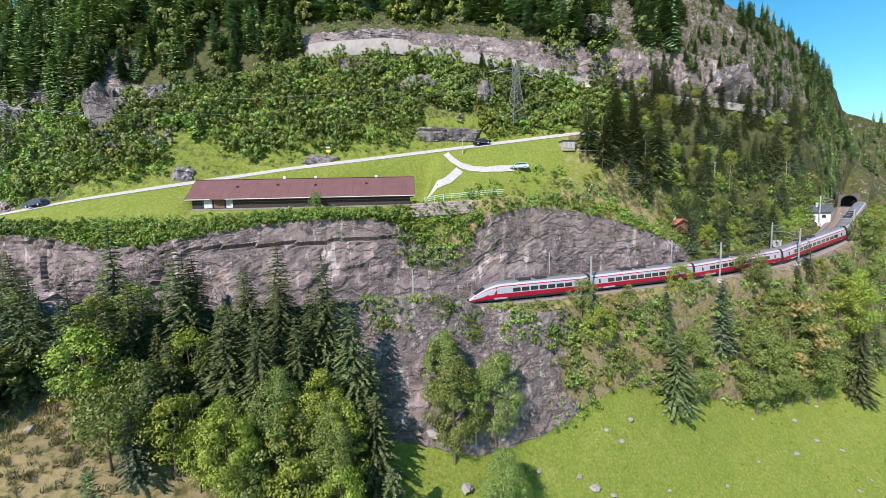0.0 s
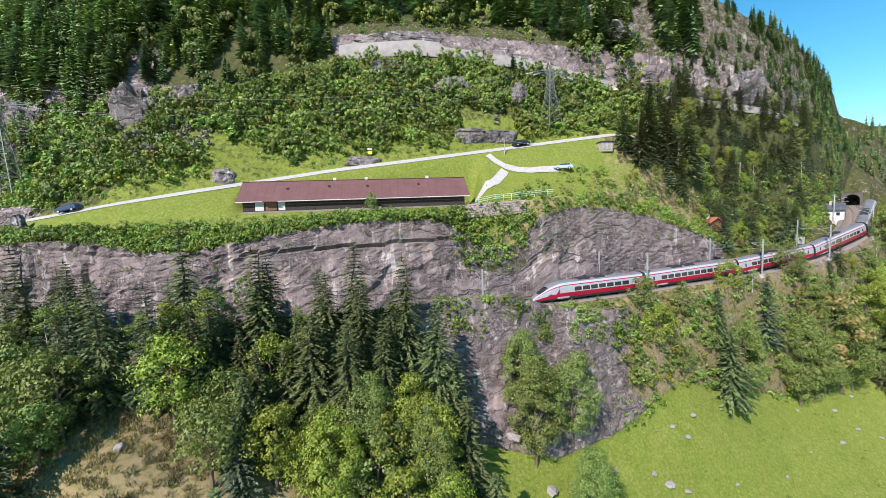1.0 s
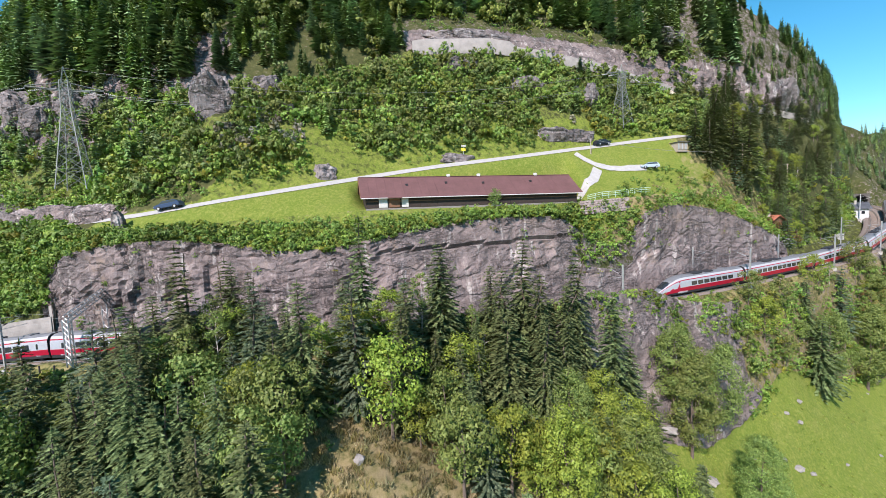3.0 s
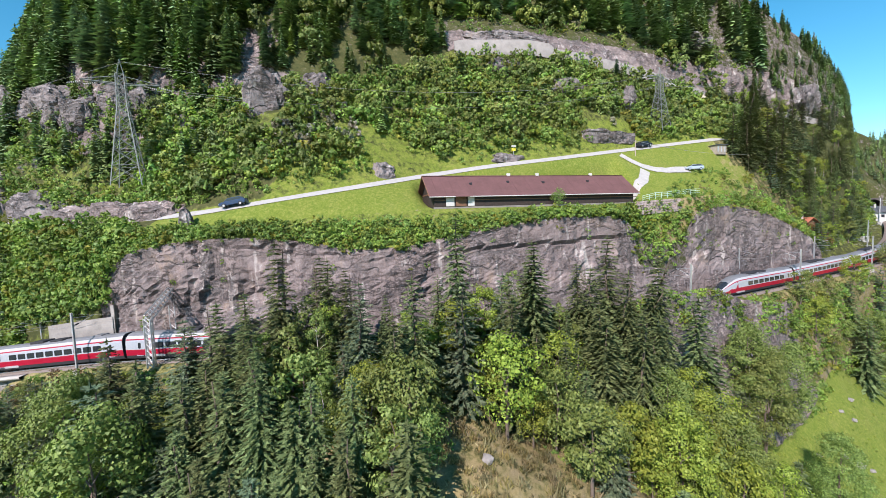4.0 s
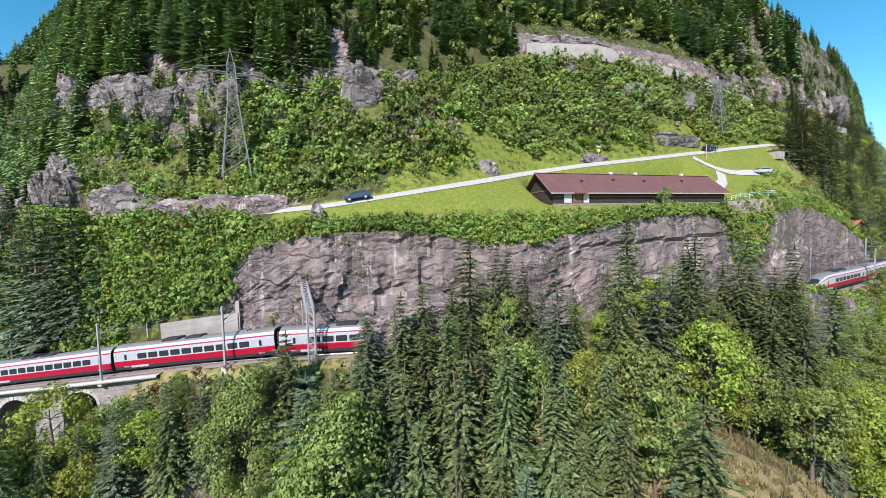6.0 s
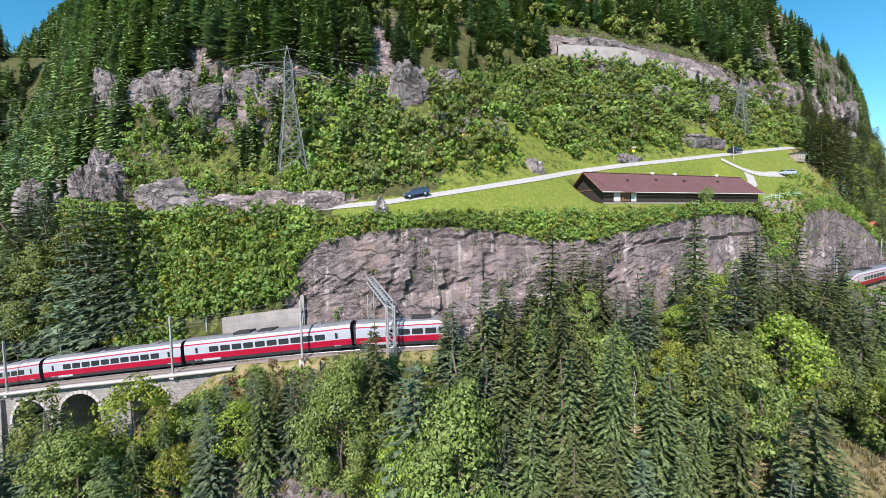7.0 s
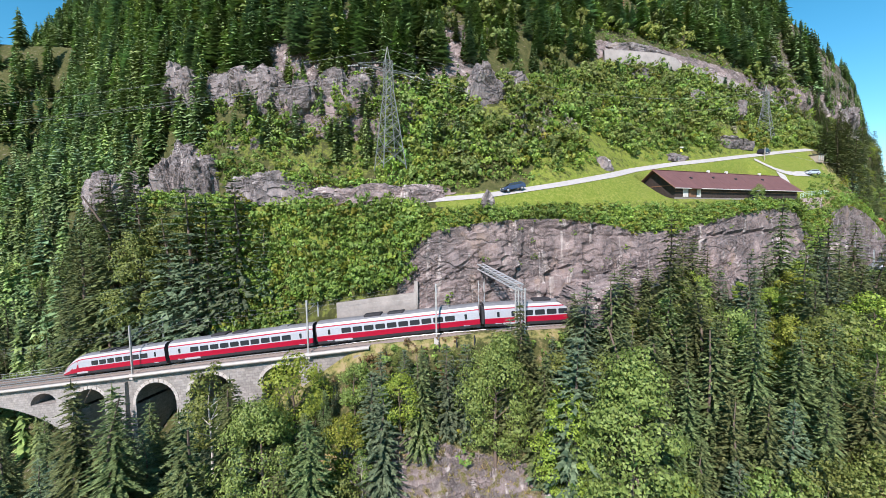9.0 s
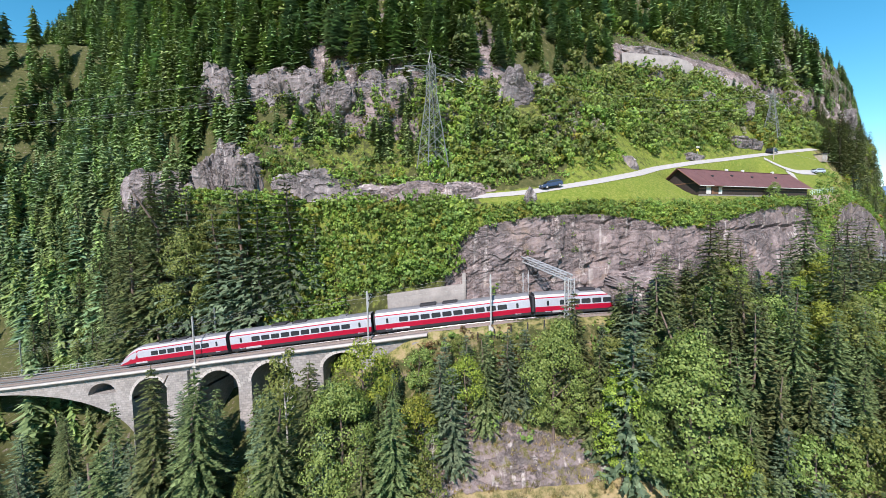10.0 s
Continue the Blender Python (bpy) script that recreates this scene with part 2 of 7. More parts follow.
def ground_material():
    """Rock, meadow, scree and forest floor, laid out by the tint attribute: red rock, green meadow, blue dry grass."""
    n = Nodes("terrain")
    pos = n.coords(world=True)
    att = n.add("ShaderNodeAttribute", attribute_name="tint")
    sep = n.add("ShaderNodeSeparateColor")
    n.link(att.outputs["Color"], sep.inputs[0])
    rock, h = rock_colors(n, pos)
    g1, g2, g3 = n.noise(0.09, 5, 0.6, vector=pos), n.noise(0.8, 7, 0.7, vector=pos), n.noise(7.0, 5, 0.75, vector=pos)
    g5 = n.noise(0.24, 5, 0.65, 0.8, vector=pos)
    meadow = n.ramp(g1, [(0.36, (0.10, 0.18, 0.022)), (0.55, (0.175, 0.225, 0.038)), (0.75, (0.28, 0.26, 0.08))])
    meadow = n.mix(0.45, meadow, n.ramp(g5, [(0.38, (0.085, 0.155, 0.018)), (0.52, (0.19, 0.23, 0.045)), (0.66, (0.36, 0.30, 0.13))]))
    meadow = n.mix(0.5, meadow, n.ramp(g2, [(0.3, (0.09, 0.15, 0.02)), (0.7, (0.27, 0.31, 0.07))]))
    meadow = n.mix(0.35, meadow, n.ramp(g3, [(0.3, (0.05, 0.095, 0.012)), (0.7, (0.21, 0.28, 0.06))]))
    g4 = n.noise(2.2, 6, 0.75, 0.4, vector=pos)
    meadow = n.mix(0.4, meadow, n.ramp(g4, [(0.35, (0.05, 0.10, 0.018)), (0.5, (0.165, 0.23, 0.038)), (0.66, (0.38, 0.37, 0.13))]))
    shade = n.add("ShaderNodeHueSaturation")
    shade.inputs["Value"].default_value, shade.inputs["Saturation"].default_value = 0.84, 1.06
    n.link(meadow, shade.inputs["Color"])
    meadow = n.mix(1.0, shade.outputs[0], (1.06, 1.0, 1.12), "MULTIPLY")
    dry = n.ramp(g2, [(0.3, (0.17, 0.16, 0.05)), (0.5, (0.27, 0.21, 0.10)), (0.72, (0.36, 0.27, 0.17))])
    dry = n.mix(0.4, dry, n.ramp(g3, [(0.3, (0.10, 0.10, 0.03)), (0.7, (0.34, 0.28, 0.15))]))
    floor = n.ramp(g2, [(0.3, (0.03, 0.04, 0.012)), (0.55, (0.07, 0.075, 0.025)), (0.75, (0.15, 0.13, 0.07))])
    col = n.mix(n.ramp(n.math("ADD", sep.outputs[1], n.math("MULTIPLY", n.math("SUBTRACT", g2, 0.5), 0.9)), [(0.40, (0, 0, 0)), (0.56, (1, 1, 1))]), floor, meadow)
    col = n.mix(n.ramp(n.math("ADD", sep.outputs[2], n.math("MULTIPLY", n.math("SUBTRACT", g2, 0.5), 0.9)), [(0.40, (0, 0, 0)), (0.60, (1, 1, 1))]), col, dry)
    rk = n.ramp(n.math("ADD", sep.outputs[0], n.math("MULTIPLY", n.math("SUBTRACT", g2, 0.5), 1.0)), [(0.45, (0, 0, 0)), (0.55, (1, 1, 1))])
    col = n.mix(rk, col, rock)
    hh = n.math("ADD", n.math("MULTIPLY", h, n.math("MULTIPLY", rk, 1.0)), n.math("MULTIPLY", g3, 0.35))
    n.bump(hh, 0.8, 0.45)
    return n.done(col, 0.9, 0.0, 0.2)


M_ROCK = rock_material("weathered gneiss")
M_REDROCK = rock_material("reddish gneiss", 0.8, 1.0)
M_GROUND = ground_material()
M_SPRUCE = foliage("spruce needles", (0.050, 0.072, 0.026), (0.172, 0.212, 0.084), translucent=0.08)
M_PINE = foliage("blue-green needles", (0.050, 0.080, 0.047), (0.160, 0.213, 0.12), translucent=0.1)
M_LEAF = foliage("broad leaves", (0.082, 0.118, 0.026), (0.225, 0.275, 0.075), translucent=0.2)
M_LIME = foliage("yellow-green leaves", (0.115, 0.155, 0.022), (0.30, 0.345, 0.055), translucent=0.25)
M_SHRUB = foliage("shrub leaves", (0.08, 0.128, 0.022), (0.225, 0.295, 0.065), translucent=0.2)
M_RUST = foliage("rusty autumn leaves", (0.12, 0.085, 0.03), (0.30, 0.20, 0.09), translucent=0.3)
M_BARK = plain("bark", (0.13, 0.10, 0.08), 0.9, vary=0.35, scale=2.0, bump=0.5)
M_BIRCH = plain("pale bark", (0.42, 0.40, 0.36), 0.8, vary=0.3, scale=3.0, bump=0.3)

# ---- terrain ----
# Lines along the hillside, each as x, y, z down the valley; the ground is drawn between them.
LINES = {
    "slope_low": [(-700, 60, -20), (-200, 66, -18), (-150, 48, -14), (-125, 34, -6), (-108, 34, 4), (-90, 30, 4), (-75, 25, 10), (-55, 20, 16), (-39, 20, 12), (-9, 28, 4), (25, 32, -6), (75, 38, -14), (105, 42, -18), (200, 60, -20), (700, 200, -20)],
    "slope_mid": [(-700, 95, 0), (-200, 90, 0), (-150, 72, 5), (-125, 60, 12), (-108, 59, 21), (-90, 54, 22), (-75, 47, 28), (-60, 42, 34.5), (-48, 40, 35.5), (-39, 42, 32.5), (-25, 47, 26), (-9, 53, 20), (5, 55, 15), (25, 60, 11), (50, 66, 7), (75, 70, 3), (105, 76, 1), (200, 105, -2), (700, 300, 0)],
    "cliff_foot_low": [(-700, 125, 8), (-200, 112, 8), (-175, 100, 3), (-150, 84, 14), (-125, 68, 23), (-105, 62, 31), (-90, 57.5, 26), (-75, 53, 31), (-60, 49.5, 38), (-48, 48.5, 37), (-35, 51, 31), (-20, 56, 28), (-9, 57.5, 24), (5, 59, 19.5), (16, 64, 20), (33, 72, 25), (49, 77.3, 20.5), (61, 80, 16), (86, 88, 15), (105, 93, 16), (165, 122, 22), (193, 132, 20), (260, 150, 15), (400, 190, 5), (700, 300, -5)],
    "cliff_top_low": [(-700, 145, 20), (-200, 122, 20), (-176, 106.5, 4), (-164, 99, 6), (-150, 90.5, 15), (-135, 82, 21), (-120, 74.5, 28), (-108, 70.5, 37), (-91, 63.5, 40), (-81, 61, 40.5), (-65, 58, 44.4), (-45, 57.8, 45), (-25, 60.2, 45.2), (-8, 63.8, 45.4), (1, 66.5, 44.8), (6, 67.8, 42.6), (17, 69.5, 40.6), (23, 72.5, 40.3), (35, 76, 41), (48, 79, 41.3), (63, 82.8, 41.6), (79, 87, 43.2), (92, 91.5, 45.4), (104, 97.5, 48.4), (114, 104.5, 52.2), (121, 111, 53.5), (136, 127, 55), (150, 139, 58), (165, 131, 42), (193, 142, 40), (260, 166, 34), (400, 220, 26), (700, 340, 15)],
    "bed_front": [(-700, 165, 24), (-205, 127.5, 18), (-177, 110, 6), (-164, 102, 8), (-150, 94, 17), (-135, 85.5, 23), (-120, 77.6, 30), (-108, 71.7, 38.9), (-91, 65.3, 41), (-81, 62.3, 41.4), (-65, 59.5, 41.6), (-45, 59, 41.7), (-25, 61.5, 41.8), (-5, 66.5, 41.9), (12, 71, 42), (23, 74, 42.1), (35, 77, 42.5), (48.5, 80.3, 43), (63, 84, 43.6), (79, 88.5, 45.2), (91.5, 92.7, 47.2), (104, 98.7, 50), (114, 105.7, 53.8), (121, 112.5, 55.1), (131, 122.4, 56), (139.5, 131, 56.8), (143, 134, 64), (150, 140, 66), (165, 135, 50), (193, 146, 47), (260, 171, 41), (400, 228, 34), (700, 350, 22)],
    "bed_back": [(-700, 177, 24), (-205, 137.5, 22), (-177, 120, 14), (-164, 112, 16), (-150, 104.5, 22), (-135, 95.5, 28), (-120, 87, 36), (-108, 81.3, 40.4), (-91, 74.5, 41), (-81, 71, 41.4), (-65, 68, 41.6), (-45, 67.5, 41.7), (-25, 70.5, 41.8), (-5, 76, 41.9), (12, 80.5, 42), (23, 83.5, 42.1), (35, 86, 42.5), (48.5, 89.2, 43), (63, 93.5, 43.6), (79, 98.5, 45.2), (91.5, 103, 47.2), (104, 109.5, 50), (114, 116.6, 53.8), (121, 123.5, 55.1), (131, 133, 56), (139.5, 140.5, 56.8), (143, 141, 68), (150, 146, 72), (165, 138, 53), (193, 149, 50), (260, 175, 44), (400, 233, 38), (700, 358, 26)],
    "cliff_top": [(-700, 230, 60), (-205, 168, 58), (-175, 138, 44), (-150, 113, 56), (-125, 91, 49), (-112, 84.4, 46.5), (-103, 80, 49), (-96, 76.4, 54.8), (-87, 73.2, 56.6), (-76, 70.8, 57), (-68, 69.8, 55.8), (-60, 69.3, 53.8), (-51, 69.3, 54.3), (-41, 70.7, 56.6), (-25, 73.4, 58.4), (-11, 77, 58), (-5, 78.3, 53.5), (3, 79.8, 51), (9.7, 81.5, 58.4), (19, 84, 59.5), (32, 86.8, 57.7), (41, 89, 55), (53, 92, 50.8), (60, 94.5, 46.8), (79, 101, 47.6), (92, 106, 49.7), (104, 112, 53), (114, 119, 58), (124, 127.6, 60), (131, 133.9, 60.2), (137, 139.1, 60.4), (141, 139.8, 72.3), (150, 146.6, 73.8), (165, 141, 57), (193, 152, 55), (260, 179, 50), (400, 239, 46), (700, 366, 36)],
    "meadow_front": [(-700, 240, 66), (-205, 173, 64), (-175, 143, 60), (-150, 117, 63), (-132, 98, 60.3), (-114, 87.6, 59.7), (-98, 81.2, 59.3), (-85, 75.4, 58.9), (-75, 73.8, 59.1), (-64, 73.8, 59.9), (-49, 74.2, 60.5), (-40, 74.9, 60.5), (-20, 77.3, 60.5), (-5.7, 79.3, 60.7), (2, 81.8, 61), (12, 83.5, 61.6), (25, 87.2, 62), (40, 92.5, 60), (60, 99, 54), (80, 105.5, 52.5), (104, 115, 58), (124, 128.2, 62.3), (131, 134.3, 62.2), (137, 139.4, 62.3), (141, 140.2, 73.4), (150, 146.9, 74.7), (165, 142, 59), (193, 153, 58), (260, 181, 54), (400, 243, 52), (700, 372, 42)],
    "road_front": [(-700, 244, 68), (-205, 177, 66), (-175, 147, 62), (-150, 119, 63.5), (-132, 99.6, 60.5), (-112, 88.8, 59.9), (-95, 82.3, 60), (-85, 77.2, 60.6), (-71, 76, 62.6), (-57, 79.5, 64.8), (-46.6, 85.3, 66.8), (-33, 88, 68.8), (-18, 91, 70.6), (-1, 95.2, 72.8), (18.6, 98.6, 75.2), (35, 100.2, 77), (50, 102.5, 75.4), (70, 106.5, 66), (100, 115, 66), (124, 128.9, 64.6), (131, 134.7, 64.3), (137, 139.8, 64.2), (141, 140.6, 74.6), (150, 147.2, 75.6), (165, 143, 61), (193, 154.5, 61), (260, 183.5, 58), (400, 247, 57), (700, 379, 48)],
    "road_back": [(-700, 247, 69), (-205, 180, 67), (-175, 150, 63), (-150, 122, 64.5), (-132, 102.8, 61.3), (-112, 92, 60.7), (-95, 85.6, 61.2), (-85, 80.5, 61.8), (-71, 79.5, 63.8), (-57, 83, 66.2), (-46.6, 88.7, 68.2), (-33, 91.3, 70.2), (-18, 94.3, 72), (-1, 98.4, 74.2), (18.6, 101.8, 76.6), (35, 103.4, 78.4), (50, 105.5, 77), (70, 108.8, 68.6), (100, 116.5, 69.6), (124, 129.5, 66.8), (131, 135.2, 66.4), (137, 140.1, 66.2), (141, 141, 75.7), (150, 147.5, 76.5), (165, 144, 63), (193, 156, 64), (260, 186, 62), (400, 251, 63), (700, 386, 54)],
    "hill_low": [(-700, 262, 84), (-205, 192, 84), (-150, 125, 72), (-132, 106, 71), (-117, 96.5, 66), (-104, 91.6, 65), (-92, 88.6, 66), (-83, 86, 69), (-75, 87.5, 74.5), (-60, 91.5, 78.5), (-45, 97, 80.5), (-30, 99.5, 82), (-15, 101, 82.3), (3, 104, 82.5), (20, 107, 83), (37, 108.5, 83.5), (50, 110.5, 83.5), (70, 112.5, 79), (90, 115.5, 78), (110, 122, 76), (124, 130.6, 72.8), (131, 136.3, 71.8), (137, 140.9, 71.1), (141, 142, 78.7), (150, 148.2, 78.9), (165, 145.5, 67), (193, 158, 68), (260, 189, 68), (400, 256, 70), (700, 394, 62)],
    "hill_mid": [(-700, 285, 110), (-205, 208, 108), (-150, 131, 90), (-139, 122, 91), (-125, 110, 89), (-110, 104, 89), (-95, 101, 87), (-78, 100, 89), (-60, 104, 92), (-45, 109.3, 98), (-34, 112.8, 103), (-15, 113.2, 104), (0, 113.6, 102.4), (20, 114, 99), (35, 114.5, 94.6), (44, 115.2, 92), (60, 116.2, 90.2), (76, 117.6, 88.8), (90, 119, 87), (106, 124, 84), (124, 132.4, 80.6), (131, 137.7, 78.9), (137, 142, 77.6), (141, 143.4, 82.6), (150, 149.2, 82), (165, 147.5, 72), (193, 160.5, 74), (260, 193, 76), (400, 262, 80), (700, 404, 72)],
    "hill_high": [(-700, 300, 140), (-205, 222, 132), (-150, 142, 114), (-125, 117, 107), (-100, 110.5, 105), (-75, 109, 104), (-45, 113.8, 107), (-34, 115.8, 108.5), (-15, 117.2, 110), (0, 118, 108.5), (20, 118.8, 107), (37, 119.8, 104.5), (50, 120.3, 103.5), (72, 120, 102), (90, 120.6, 98.5), (106, 125.6, 94), (124, 133.8, 89), (131, 137.6, 86), (137, 141.6, 83.6), (141, 144.6, 86.1), (150, 150.1, 84.7), (165, 149, 77), (193, 162.5, 79), (260, 197, 83), (400, 269, 88), (700, 415, 82)],
    "forest_mid": [(-700, 330, 100), (-300, 250, 82), (-205, 236, 142), (-150, 165, 146), (-100, 138, 136), (-60, 134, 131), (-13, 134, 130), (39, 129, 124), (60, 125.5, 120), (80, 123, 113), (94, 123.8, 107.5), (106, 128, 103.5), (124, 135.6, 99), (131, 139.2, 95), (137, 142.8, 91.6), (141, 145.7, 89.3), (150, 150.9, 87.2), (165, 150.5, 82), (193, 164.5, 84), (260, 201, 90), (400, 276, 97), (700, 428, 92)],
    "ridge": [(-700, 340, 10), (-400, 285, 40), (-300, 262, 92), (-255, 252, 120), (-225, 250, 151), (-200, 246, 180), (-150, 235, 222), (-60, 205, 225), (0, 185, 205), (30, 165, 178), (39, 151, 165), (50, 139, 149), (60, 131, 138), (75, 126.5, 126), (90, 126.5, 117), (105, 131, 115.5), (120, 136, 109), (135, 142, 100.5), (150, 147.5, 91), (165, 153.5, 87.5), (193, 168, 91), (260, 207, 98), (400, 287, 108), (700, 448, 104)],
    "behind": [(-700, 600, 0), (-255, 500, 60), (0, 420, 150), (105, 330, 60), (170, 340, 30), (400, 520, 10), (700, 700, 0)],
}
ROWS_OF = list(LINES)
ROWS_OF.insert(ROWS_OF.index("road_front"), "yard_back")
STEPS = {"slope_low": 12, "slope_mid": 12, "cliff_foot_low": 12, "cliff_top_low": 22, "bed_front": 3, "bed_back": 3, "cliff_top": 34, "meadow_front": 8,
         "yard_back": 8, "road_front": 3, "road_back": 3, "hill_low": 14, "hill_mid": 18, "hill_high": 8, "forest_mid": 16, "ridge": 24, "behind": 6}


def line_at(name, x):
    """y and z of a line at the places x, its corners rounded over a few metres."""
    if name == "yard_back":
        (y0, z0), (y1, z1) = line_at("meadow_front", x), line_at("road_front", x)
        x = np.asarray(x, float)
        w = np.clip((x + 50) / 2.5, 0, 1) * np.clip((-1 - x) / 3, 0, 1)
        f = 0.8 * (1 - w) + np.interp(x, [-48, -8], [0.93, 0.72]) * w
        return y0 + (y1 - y0) * f, (z0 + (z1 - z0) * 0.8) * (1 - w) + 61.2 * w
    a = np.array(LINES[name], float)
    x = np.asarray(x, float)
    w = 2.0
    d = np.linspace(-w, w, 5)
    y = np.mean([np.interp(x + e, a[:, 0], a[:, 1]) for e in d], axis=0)
    z = np.mean([np.interp(x + e, a[:, 0], a[:, 2]) for e in d], axis=0)
    return y, z


def column(x):
    """The ground's profile at x, from the valley to behind the ridge."""
    ys, zs = [-900.0, -260.0], [-24.0, -26.0]
    for k in ROWS_OF:
        y, z = line_at(k, x)
        ys.append(max(float(y), ys[-1] + 0.05))
        zs.append(float(z))
    return ys, zs


def ground_z(x, y):
    ys, zs = column(x)
    return float(np.interp(y, ys, zs))


def fbm(p, octaves=4):
    return noise.fractal(p, 0.9, 2.1, octaves, noise_basis="PERLIN_ORIGINAL")


def zone(name, t, x):
    """Rock, meadow and dry-grass shares of the ground in the strip that ends at a line."""
    r = g = d = 0.0
    if x < -128 and name != "bed_back":
        return 0.36, 0.06, 0.08
    if name == "slope_low":
        g = 0.8 if x > -10 else 0.2
    elif name == "slope_mid":
        g, d = (1.0, 0.15) if x > -14 else (0.25, 0.55)
        if -70 < x < -35:
            g, d = 0.35, 0.62
    elif name == "cliff_foot_low":
        g, d = (1.0, 0.1) if x > -14 else (0.2, 0.6)
        if -110 < x < -84:
            r, d = 0.57, 0.6
        if x > 75:
            g = 0.9
    elif name == "cliff_top_low":
        r, g, d = 0.75, 0.35, 0.4
        if x > 22:
            r, g, d = 0.42, 0.3, 0.55
        if x < -22:
            r, g, d = 0.35, 0.3, 0.4
    elif x > 118 and name != "bed_back":
        r, g, d = 0.42, 0.15, 0.15
    elif name == "bed_front":
        r, g, d = 0.25, 0.5, 0.5
        if x > 55:
            r, d = 0.48, 0.6
    elif name == "bed_back":
        r = 0.4
    elif x < -128 and name in ("cliff_top", "meadow_front", "road_front", "yard_back", "road_back"):
        r, g, d = 0.3, 0.2, 0.2
    elif name == "cliff_top":
        r = 1.0 if -101 < x < 58 else 0.2
        g, d = 0.4, 0.2
        if -8 < x < 6 and t > 0.5:
            r = 0.5
    elif name == "meadow_front":
        r, g, d = 0.35, 0.55, 0.35
        if 5 < x < 60:
            d = 0.6
    elif name in ("road_front", "yard_back"):
        g = 1.0 if -92 < x < 34 else 0.2
        d = 0.45 if 28 < x < 60 else 0.0
    elif name == "road_back":
        g, d = (0.6, 0.35) if x < 45 else (0.2, 0.3)
    elif name == "hill_low":
        g, r, d = 0.55 if x > -75 else 0.3, 0.18, 0.1
        if x > 52:
            g, r, d = 0.12, 0.25, 0.2
        if -138 < x < -92:
            r = 0.9 if t < 0.7 else 0.4
    elif name == "hill_mid":
        g, r = 0.45, 0.35
        if x > 45:
            g, r, d = 0.1, 0.3, 0.2
        if x < -88 and t > 0.35:
            r = 0.8
    elif name == "hill_high":
        r, g = 0.75, 0.3
        if -75 < x < -40:
            r = 0.35
    elif name in ("forest_mid", "ridge"):
        r, g, d = 0.42, 0.25, 0.25
        if x > 40:
            r = 0.5
    return r, g, d


